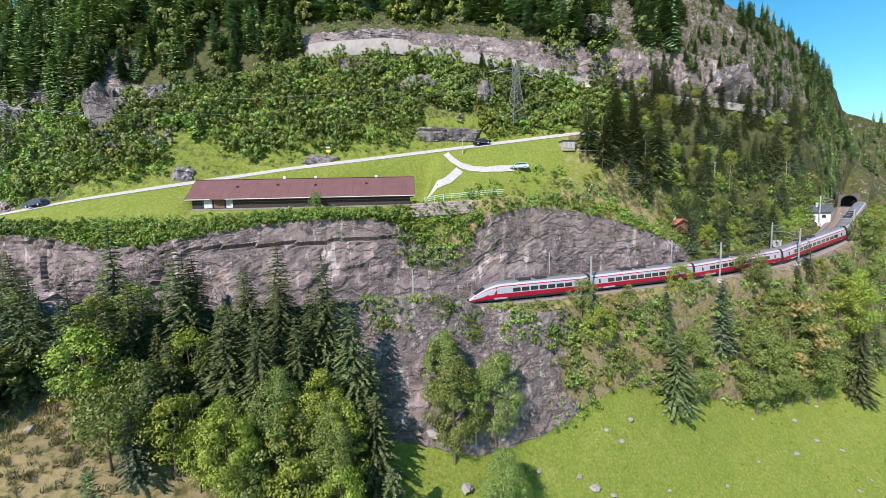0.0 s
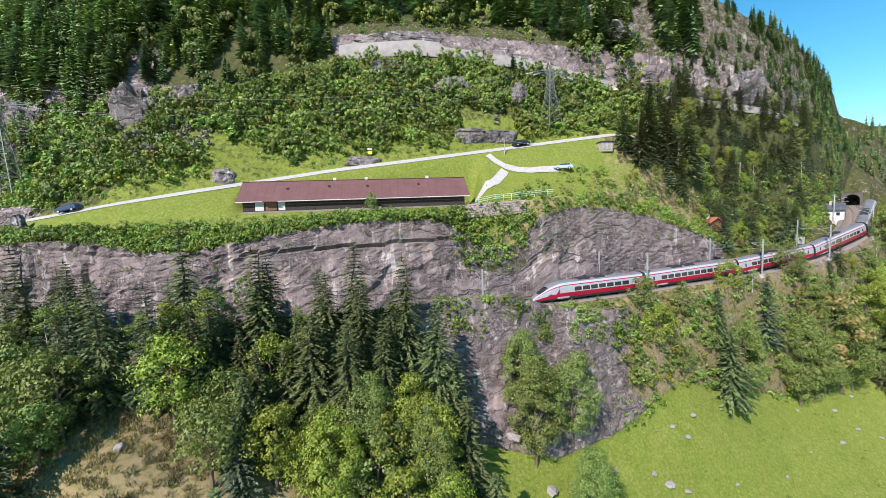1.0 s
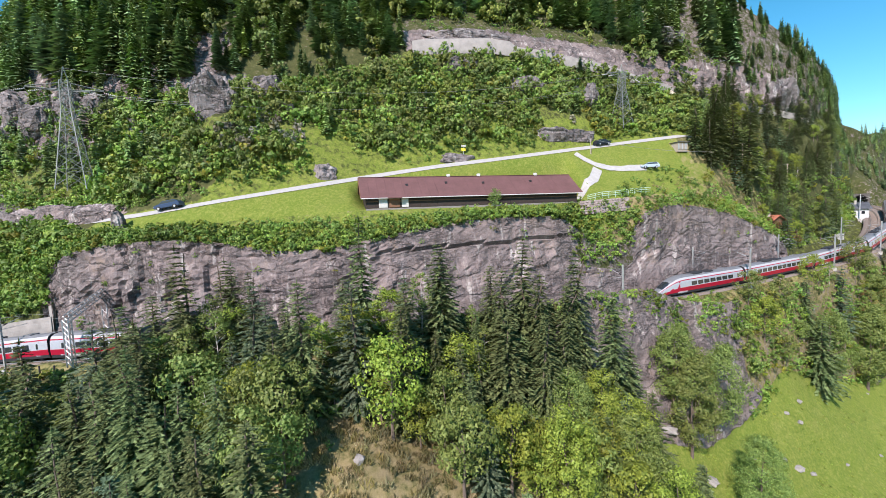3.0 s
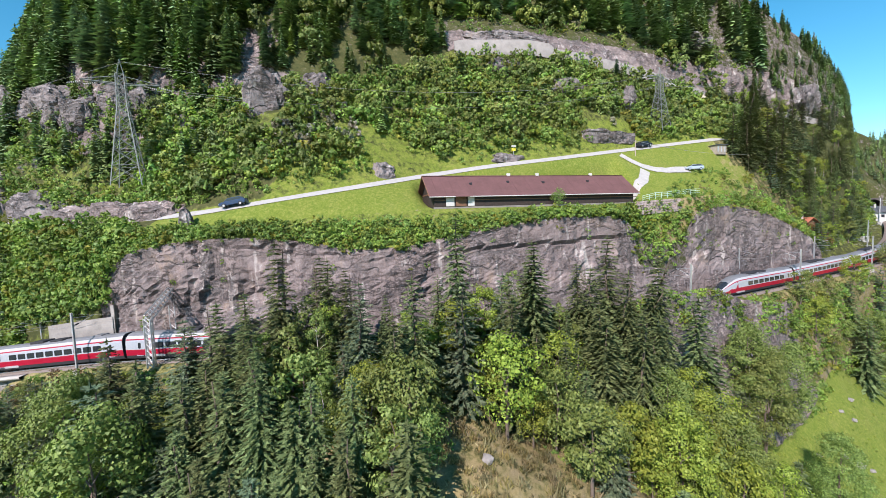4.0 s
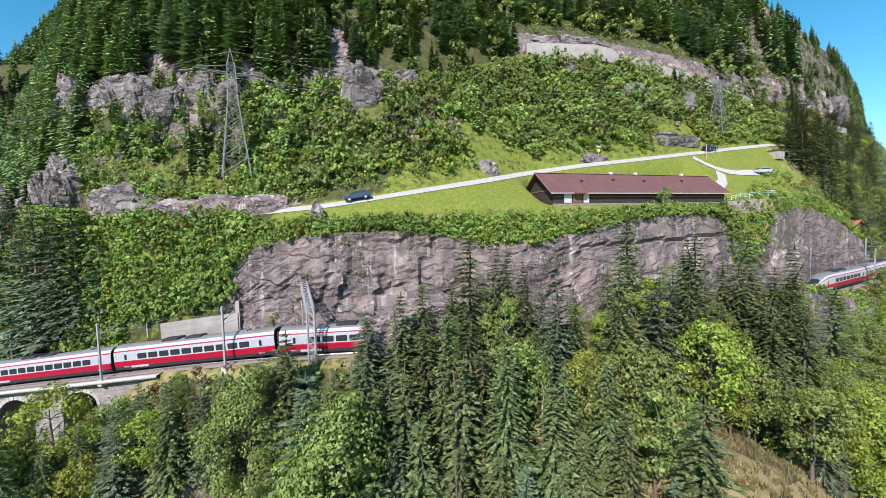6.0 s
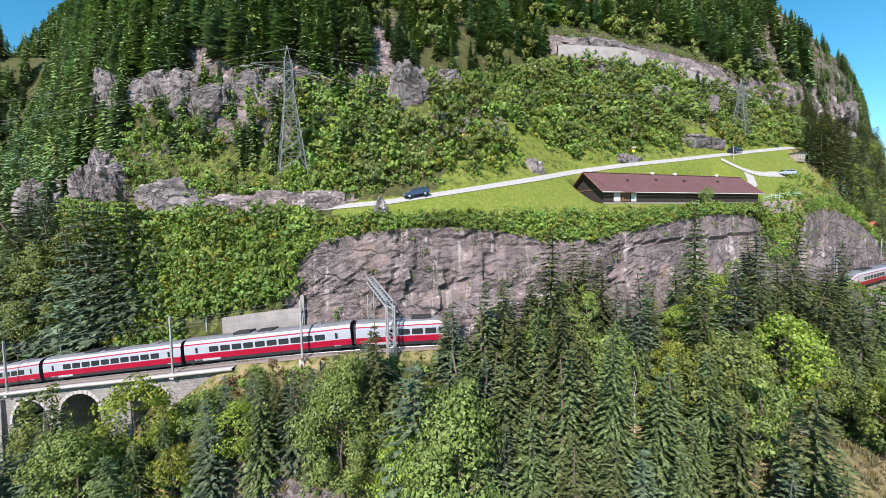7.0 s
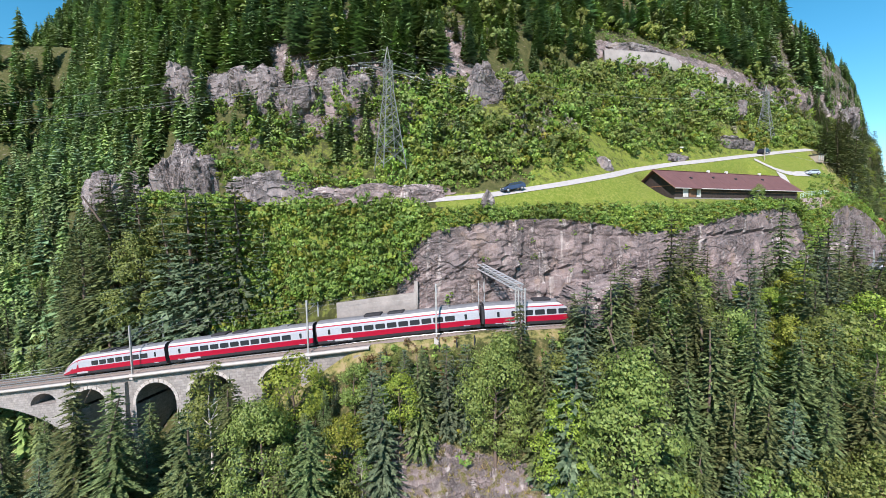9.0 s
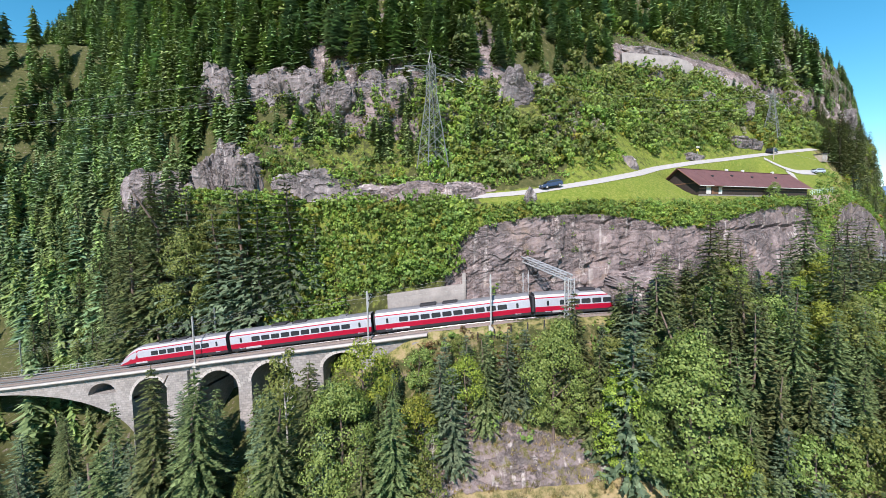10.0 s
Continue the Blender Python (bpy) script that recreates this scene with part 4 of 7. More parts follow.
scatter(26, -178, -128, "slope_mid", "cliff_top_low", [("spruce", 11, 19), ("pine", 10, 16)], 3.6)
scatter(74, 20, 120, "cliff_foot_low", "cliff_top_low", [("leaf", 6, 11), ("lime", 5, 9), ("spruce", 8, 12), ("leaf", 6, 10), ("birch", 6, 9)], 2.8, skip=lambda x, y: x < 34 and y < 70)
scatter(150, 46, 116, "cliff_top", "hill_mid", [("spruce", 7, 12), ("spruce", 8, 13), ("leaf", 5, 8), ("pine", 7, 11), ("leaf", 5, 9), ("lime", 4, 7)], 2.3, skip=lambda x, y: x < 58 and y < 97 or x > 92 and y < float(line_at("bed_back", x)[0]) + 9)
scatter(70, 60, 114, "cliff_top", "road_back", [("leaf", 5, 9), ("spruce", 7, 12), ("lime", 4, 7), ("pine", 6, 10), ("birch", 6, 9)], 2.2, skip=lambda x, y: y < float(line_at("bed_back", x)[0]) + (3 if x < 96 else 8))
scatter(60, 84, 132, "meadow_front", "hill_mid", [("spruce", 7, 12), ("pine", 7, 11), ("leaf", 5, 8), ("spruce", 8, 13)], 2.4, skip=lambda x, y: x > 100 and y < float(line_at("bed_back", x)[0]) + 9)
scatter(44, 60, 112, "cliff_foot_low", "cliff_top_low", [("leaf", 9, 13), ("lime", 7, 11), ("spruce", 9, 14), ("leaf", 8, 12)], 2.2)
scatter(34, 112, 150, "cliff_top", "forest_mid", [("spruce", 4, 7), ("leaf", 3, 5), ("pine", 4, 6)], 1.6)
scatter(80, -185, -112, "bed_back", "cliff_top", [("spruce", 12, 21), ("pine", 11, 18), ("spruce", 10, 16), ("leaf", 7, 12)], 3.0, skip=lambda x, y: x > -130 and y < 98)


def merged(name, templates, places, mat, label, category):
    """Many plants in one mesh: places are x, y, z, scale, width, turn, and a tint."""
    V, F, C, o = [], [], [], 0
    for i, (x, y, z, s, w, a, t) in enumerate(places):
        v, f = templates[i % len(templates)]
        c, sn = math.cos(a), math.sin(a)
        q = v * np.array([s * w, s * w, s])
        q = np.stack([q[:, 0] * c - q[:, 1] * sn + x, q[:, 0] * sn + q[:, 1] * c + y, q[:, 2] + z], 1)
        V.append(q)
        F.append(f + o)
        k = np.ones((len(v), 4))
        k[:, :3] = t
        C.append(k)
        o += len(v)
    me = array_mesh(name, np.concatenate(V), np.concatenate(F), np.concatenate(C), [mat])
    return tagged(new(name, me), label, category, kind="stuff")


def fill(count, x0, x1, low, high, s0, s1, t_low=0.0, t_high=1.0, keep=lambda x, y, t: True, sink=0.3):
    out = []
    while len(out) < count:
        x = RNG.uniform(x0, x1)
        a, b = float(line_at(low, x)[0]), float(line_at(high, x)[0])
        t = RNG.uniform(t_low, t_high)
        y = a + (b - a) * t
        if not keep(x, y, t):
            count -= 0.2
            continue
        k = RNG.uniform(0.72, 1.2) * (1.0 + 0.55 * noise.noise(Vector((x * 0.13, y * 0.16, 7))))
        tn = (k * RNG.uniform(0.85, 1.1), k, k * RNG.uniform(0.7, 1.2))
        out.append((x, y, ground_z(x, y) - sink, RNG.uniform(s0, s1), RNG.uniform(0.85, 1.2), RNG.uniform(0, 6.28), tn))
    return out


def shrubby(x, y, t):
    if t < 0.6:
        c = -43.5 - 26 * t / 0.55 + 1.6 * noise.noise(Vector((x * 0.1, t * 4, 1)))
        if abs(x - c) < 3.4 + 1.8 * noise.noise(Vector((x * 0.3, t * 7, 5))):
            return RNG.uniform() < 0.03
    if -5.5 < x < 10.5 and t < 0.42 or -81.5 < x < -73.5 and 0.48 < t < 0.85 or -59 < x < -52.5 and t < 0.3:
        return False
    return True


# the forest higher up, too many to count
# light lost to shade inside the far crowns is added to their tint
def lit_tint(places, k):
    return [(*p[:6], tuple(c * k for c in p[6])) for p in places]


FAR_SPRUCE = [fan_cards(100 + i, 0.175 + 0.02 * (i % 3), 15 + i % 3, 10, taper=0.65, droop=0.38, wide=0.34) for i in range(6)]
FAR_PINE = [fan_cards(120 + i, 0.21, 12, 11, 0.25, 0.5, 0.10, 0.34) for i in range(4)]
FAR_LEAF = [leaf_cards(130 + i, 1.0, 0.36, 15, 17, 0.088, 0.1) for i in range(3)]


def hut_view(x, y, t):
    return not (-18 < x < -4.5 and 125 < y < 138)


def up(x, y, t):
    return hut_view(x, y, t) and not (-40 < x < 25 and t < 0.25) and noise.noise(Vector((x * 0.03, y * 0.03, 0))) > -0.45


upper = fill(560, -190, 70, "hill_high", "forest_mid", 9, 16, keep=up)
upper += fill(1200, -230, 60, "forest_mid", "ridge", 9, 17, 0.0, 1.02, hut_view)
upper += fill(260, -190, -84, "hill_mid", "hill_high", 9, 15)
upper += fill(60, -84, -36, "hill_mid", "hill_high", 6, 11)
upper += fill(90, -100, 48, "road_back", "hill_mid", 3.5, 7.5, 0.2, 0.92, shrubby)
upper += fill(70, -130, -82, "road_back", "hill_mid", 4.5, 9.5, 0.3, 1.0)
upper += fill(120, -205, -150, "cliff_top", "hill_mid", 9, 17)
upper += fill(90, -180, -136, "hill_low", "hill_mid", 9, 15)
upper += fill(190, -215, -163, "bed_back", "hill_mid", 8, 15, 0.05, 1.0)
upper += fill(700, -300, -165, "bed_front", "ridge", 9, 18)
upper += fill(150, -270, -205, "forest_mid", "ridge", 10, 15, 0.25, 1.04)
upper += fill(150, -300, -185, "forest_mid", "ridge", 9, 15, 0.6, 1.06)
upper += fill(380, 60, 146, "hill_mid", "ridge", 2.5, 6, 0.0, 1.02, sink=0.1)
upper += fill(480, 118, 300, "cliff_top", "ridge", 3, 6.5, sink=0.1)
upper += fill(170, 117, 152, "cliff_top", "hill_high", 2.2, 4.5, sink=0.1)
merged("forest", FAR_SPRUCE, lit_tint(upper[::2] + upper[1::4], 1.45), M_SPRUCE, "dense dark spruce forest on the mountainside", "forest")
merged("pine_wood", FAR_PINE, lit_tint(upper[3::4], 1.35), M_PINE, "flat-crowned pines among the mountain forest", "forest")
merged("broadleaf_wood", FAR_LEAF, fill(150, -150, 60, "hill_mid", "forest_mid", 5, 9, keep=up) + fill(400, -100, 48, "road_back", "hill_mid", 3.2, 6.2, 0.10, 0.88, shrubby), M_LEAF, "broad-leaved trees at the edge of the mountain forest", "forest")

# shrubs
BUSH = [leaf_cards(150 + i, 1.0, 0.62, 10, 13, 0.145, 0.0) for i in range(6)]


bush = fill(90, -100, -64, "road_back", "hill_low", 0.7, 1.7, 0.1, 0.55) + fill(110, -40, 36, "road_back", "hill_low", 0.6, 1.5, 0.1, 0.6, shrubby)
bush += fill(110, -42, 62, "hill_high", "forest_mid", 0.9, 2.2, 0.0, 0.4)
bush += fill(950, -100, 50, "road_back", "hill_mid", 1.8, 4.0, 0.08, 0.93, shrubby)
bush += fill(420, -134, -97, "cliff_top", "meadow_front", 1.5, 3.3) + fill(420, -134, -99, "bed_back", "cliff_top", 1.5, 3.3, 0.1, 1.0, lambda x, y, t: not (x > -118 and t < 0.6))
bush += fill(70, -98, 55, "bed_back", "cliff_top", 0.4, 1.1, 0.3, 1.0, sink=0.0)
bush += fill(600, -100, -3, "cliff_top", "meadow_front", 1.2, 2.3, 0.0, 0.72, lambda x, y, t: not (-49 < x and t > 0.5))
bush += fill(150, -100, -3, "cliff_top", "meadow_front", 0.5, 0.9, 0.55, 0.85)
bush += fill(230, 0, 60, "cliff_top", "meadow_front", 0.9, 2.2, 0.02, 0.92, lambda x, y, t: not (2 < x < 50 and t > 0.6 and RNG.uniform() < 0.5))
bush += fill(160, 5, 75, "cliff_top", "road_front", 0.8, 2.4, 0.0, 0.75, lambda x, y, t: not (x < 40 and t > 0.5))
bush += fill(260, 56, 112, "cliff_top", "road_front", 1.0, 2.8)
bush += fill(120, -9, 7, "bed_back", "meadow_front", 0.9, 2.2, 0.35, 1.0)
bush += fill(460, 18, 125, "cliff_foot_low", "cliff_top_low", 1.2, 3.0)
bush += fill(60, -26, 20, "cliff_foot_low", "bed_front", 0.8, 1.8, 0.7, 0.95)
bush += fill(130, -14, 22, "cliff_foot_low", "cliff_top_low", 0.8, 1.9, 0.74, 1.0, lambda x, y, t: noise.noise(Vector((x * 0.25, t * 3, 2))) > -0.1)
bush += fill(330, -130, -14, "slope_mid", "cliff_top_low", 0.9, 2.6, keep=lambda x, y, t: not (glade(x, y) and RNG.uniform() < 0.85) and y > 40)
bush += fill(380, -142, -85, "road_back", "hill_mid", 1.2, 3.2, 0.22, 1.0)
bush += fill(150, -152, -126, "cliff_top", "road_front", 1.4, 3.0)
bush += fill(150, -138, -88, "road_back", "hill_low", 1.2, 3.0, 0.35, 1.0)
merged("shrubs", BUSH, [b for i, b in enumerate(bush) if i % 8 != 5], M_SHRUB, "dense green shrubs covering the slope", "shrubs")
merged("bright_shrubs", BUSH, bush[5::8], M_LIME, "sunlit yellow-green shrubs and saplings", "shrubs")

# dry grass and flowering tufts on the open ground
M_STRAW = foliage("dry grass", (0.10, 0.085, 0.03), (0.40, 0.34, 0.17), translucent=0.2)
M_GRASS = foliage("meadow grass", (0.14, 0.20, 0.03), (0.32, 0.38, 0.09), translucent=0.2)


def tuft_cards(seed, n=30):
    """A tuft of upright, bending blades."""
    g = np.random.default_rng(seed)
    a, q = g.uniform(0, 6.28, n), 0.75 * g.uniform(0, 1, n) ** 0.5
    base = np.stack([q * np.cos(a), q * np.sin(a), np.zeros(n)], 1)
    tip = base + np.stack([g.normal(0, 0.3, n), g.normal(0, 0.3, n), g.uniform(0.45, 1.0, n)], 1)
    return darts(base, tip, g.uniform(0.05, 0.10, n), np.stack([g.normal(size=n), g.normal(size=n), np.full(n, 0.3)], 1))


TUFT = [tuft_cards(170 + i) for i in range(5)]
tuft = fill(420, -62, -36, "slope_mid", "cliff_foot_low", 0.35, 0.9, -0.5, 1.0, sink=0.1)
tuft += fill(260, -112, -84, "slope_mid", "cliff_foot_low", 0.3, 0.8, -0.2, 1.0, sink=0.1)
tuft += fill(260, -30, 60, "cliff_top_low", "bed_front", 0.3, 0.7, 0.0, 0.9, sink=0.1)
tuft += fill(120, 12, 58, "meadow_front", "road_front", 0.25, 0.6, 0.0, 0.3, sink=0.1)
merged("dry_grass", TUFT, tuft, M_STRAW, "tufts of dry yellow grass on the open slope", "grass")
green = fill(900, -12, 110, "slope_mid", "cliff_foot_low", 0.15, 0.42, -0.9, 1.0, sink=0.05)
merged("grass_tufts", TUFT, green, M_GRASS, "taller green tufts in the meadow grass", "grass")

# bare grey shrubs
M_TWIG = foliage("bare grey twigs", (0.10, 0.092, 0.066), (0.215, 0.20, 0.155), translucent=0.05)
TWIGS = []
for i in range(3):
    v, f = leaf_cards(180 + i, 1.0, 0.55, 9, 20, 0.16, 0.0)
    TWIGS.append((v, f))
bare = fill(26, -76, -60, "road_back", "hill_mid", 2.0, 3.6, 0.30, 0.6) + fill(8, -30, 10, "road_back", "hill_mid", 1.5, 2.6, 0.3, 0.8)
merged("bare_shrubs", TWIGS, bare, M_TWIG, "leafless grey shrubs on the green slope", "shrubs")

rusty = fill(46, -47, -35, "cliff_top_low", "bed_front", 0.8, 1.7, 0.0, 0.9) + fill(9, 55, 64, "cliff_top", "meadow_front", 1.8, 3.0, 0.2, 0.8)
rusty += fill(26, -112, -92, "cliff_foot_low", "bed_front", 0.8, 1.6, 0.5, 1.0) + fill(14, 66, 84, "cliff_foot_low", "cliff_top_low", 1.2, 2.6, 0.4, 0.9)
merged("rusty_shrubs", BUSH, rusty, M_RUST, "rusty brown autumn bushes beside the railway", "shrubs")

# ---- railway ----
def window_glass(name, tone=(0.02, 0.025, 0.03)):
    n = Nodes(name)
    return n.done(tone, 0.08, 0.0, 0.6)


M_BALLAST = plain("ballast", (0.20, 0.165, 0.145), 0.95, vary=0.35, scale=5.0, bump=0.6)
M_SLEEPER = plain("sleepers", (0.16, 0.13, 0.11), 0.9, vary=0.3, scale=3.0)
M_RAIL = plain("rail steel", (0.42, 0.40, 0.39), 0.35, 0.85, vary=0.2, scale=4.0, bump=0.05)
M_CONCRETE = plain("weathered concrete", (0.38, 0.36, 0.33), 0.88, vary=0.3, scale=0.8, bump=0.25)
M_STEEL = plain("galvanised steel", (0.46, 0.47, 0.47), 0.45, 0.6, vary=0.2, scale=3.0, bump=0.05)
M_PYLON = plain("dull painted steel", (0.21, 0.23, 0.22), 0.55, 0.4, vary=0.25, scale=2.0, bump=0.05)
M_WIRE = plain("cable", (0.30, 0.30, 0.30), 0.5, 0.4, vary=0.1, bump=0)
M_WHITE = plain("white paint", (0.37, 0.37, 0.385), 0.4, 0.0, vary=0.06, scale=0.6, bump=0.02)
M_SILVER = plain("silver paint", (0.34, 0.365, 0.40), 0.35, 0.15, vary=0.06, scale=0.6, bump=0.02)
M_RED = plain("red paint", (0.30, 0.006, 0.026), 0.35, 0.0, vary=0.10, scale=0.6, bump=0.02)
M_ROOFGREY = plain("grey roof plates", (0.17, 0.175, 0.185), 0.6, 0.2, vary=0.2, scale=1.0)
M_DARK = plain("dark underframe", (0.035, 0.035, 0.04), 0.7, 0.2, vary=0.3, scale=3.0)
M_GLASS = window_glass("tinted train glass")


def masonry(name, a=(0.10, 0.095, 0.09), b=(0.27, 0.255, 0.235), mortar=(0.06, 0.055, 0.052), size=1.0):
    n = Nodes(name)
    pos = n.coords()
    br = n.add("ShaderNodeTexBrick")
    br.inputs["Scale"].default_value = size
    br.inputs["Mortar Size"].default_value = 0.025
    br.inputs["Brick Width"].default_value, br.inputs["Row Height"].default_value = 0.75, 0.42
    br.inputs["Color1"].default_value, br.inputs["Color2"].default_value = (*a, 1), (*b, 1)
    br.inputs["Mortar"].default_value = (*mortar, 1)
    uv = n.add("ShaderNodeUVMap")
    n.link(uv.outputs[0], br.inputs["Vector"])
    f, g = n.noise(0.25, 6, 0.65, vector=pos), n.noise(3.0, 6, 0.7, vector=pos)
    col = n.mix(0.35, br.outputs["Color"], n.ramp(f, [(0.3, (0.15, 0.14, 0.13)), (0.5, (0.33, 0.315, 0.29)), (0.72, (0.50, 0.48, 0.45))]))
    col = n.mix(0.25, col, n.ramp(g, [(0.3, (0.12, 0.115, 0.11)), (0.7, (0.5, 0.47, 0.44))]))
    n.bump(n.math("ADD", n.math("MULTIPLY", br.outputs["Fac"], -0.6), n.math("MULTIPLY", g, 0.5)), 0.6, 0.12)
    return n.done(col, 0.9)


M_MASONRY = masonry("granite masonry")

# the front edge of the track bed: x, y, z
TRACK = [(-330, 205, 6), (-240, 150, 15), (-205, 127, 20.5), (-177, 109, 26), (-161, 99.3, 29.4), (-143, 87.8, 33.3), (-130, 81.3, 35.7), (-119, 76.8, 37.1), (-108, 71.7, 39.1),
         (-91, 65.3, 41), (-81, 62.3, 41.4), (-65, 59.5, 41.6), (-45, 59, 41.7), (-25, 61.5, 41.8), (-5, 66.5, 41.9), (12, 71, 42), (23, 74, 42.1), (35, 77, 42.5), (48.5, 80.3, 43),
         (63, 84, 43.6), (79, 88.5, 45.2), (91.5, 92.7, 47.2), (104, 98.7, 50), (114, 105.7, 53.8), (121, 112.5, 55.1), (131, 122.4, 56), (137, 128.5, 56.6), (150, 141.5, 57.5)]
_t = np.array(TRACK, float)
_x = np.arange(-330, 146, 0.5)
_y, _z = [np.mean([np.interp(_x + d, _t[:, 0], _t[:, k]) for d in np.linspace(-8, 8, 9)], axis=0) for k in (1, 2)]
_p = np.stack([_x, _y, _z], 1)
_s = np.concatenate([[0], np.cumsum(np.linalg.norm(np.diff(_p, axis=0), axis=1))])
BED = 8.4
NEAR_TRACK, FAR_TRACK = 2.35, 6.15


def s_of(x):
    return float(np.interp(x, _x, _s))


def on_track(s, off=0.0, up=0.0):
    """A place at s metres along the bed's front edge, off metres towards the mountain and up metres over the bed."""
    a = np.array([np.interp(s - 1, _s, _p[:, k]) for k in range(3)])
    b = np.array([np.interp(s + 1, _s, _p[:, k]) for k in range(3)])
    c = (a + b) / 2
    d = (b - a)[:2]
    d /= np.linalg.norm(d)
    return Vector((c[0] - d[1] * off, c[1] + d[0] * off, c[2] + up))


def along(s0, s1, step, outline, name, mat, label="", closed=True, kind="structure", category=""):
    """An outline of (off, up) drawn along the track."""
    ss = np.linspace(s0, s1, max(2, int((s1 - s0) / step) + 1))
    V = np.array([on_track(s, o, u) for s in ss for o, u in outline])
    k, n = len(outline), len(ss)
    idx = np.arange(n * k).reshape(n, k)
    nxt = np.roll(idx, -1, 1)
    cut = slice(None) if closed else slice(0, k - 1)
    F = np.stack([idx[:-1, cut], nxt[:-1, cut], nxt[1:, cut], idx[1:, cut]], -1).reshape(-1, 4)
    me = array_mesh(name, V, F, None, [mat])
    ob = new(name, me)
    return tagged(ob, label, category, kind=kind) if label else ob


# the line runs in a tunnel from the lattice gantry to the grassy ledge
OPEN = [(s_of(-300), s_of(-76)), (s_of(3), s_of(140))]
for a, b in OPEN:
    along(a, b, 2.0, [(0.15, -0.25), (0.6, 0.12), (7.9, 0.12), (8.5, -0.35)], "track_bed", M_BALLAST, "brown-grey ballast bed of a double railway track", False, category="railway")
    for tr in (NEAR_TRACK, FAR_TRACK):
        for sd in (-0.75, 0.75):
            along(a, b, 2.0, [(tr + sd - 0.05, 0.14), (tr + sd - 0.04, 0.34), (tr + sd + 0.04, 0.34), (tr + sd + 0.05, 0.14)], "rail", M_RAIL, "polished steel rail on the ballast", True, category="rail")


def build_sleepers():
    V, F, o = [], [], 0
    base = np.array([(-1.25, -0.12, 0), (1.25, -0.12, 0), (1.25, 0.12, 0), (-1.25, 0.12, 0), (-1.25, -0.10, 0.13), (1.25, -0.10, 0.13), (1.25, 0.10, 0.13), (-1.25, 0.10, 0.13)])
    q = np.array([(4, 5, 6, 7), (0, 1, 5, 4), (1, 2, 6, 5), (2, 3, 7, 6), (3, 0, 4, 7)])
    for tr in (NEAR_TRACK, FAR_TRACK):
        for s in np.concatenate([np.arange(a, b, 0.66) for a, b in OPEN]):
            c, e = on_track(s, tr, 0.08), on_track(s, tr + 1, 0.08)
            a = np.array(e - c)
            b = np.array([-a[1], a[0], 0])
            V.append(np.array(c) + base[:, :1] * a + base[:, 1:2] * b + np.array([0, 0, 1]) * base[:, 2:])
            F.append(q + o)
            o += 8
    me = array_mesh("sleepers", np.concatenate(V), np.concatenate(F), None, [M_SLEEPER])
    return tagged(new("sleepers", me), "dark wooden sleepers under the rails", "sleepers", kind="stuff")


build_sleepers()


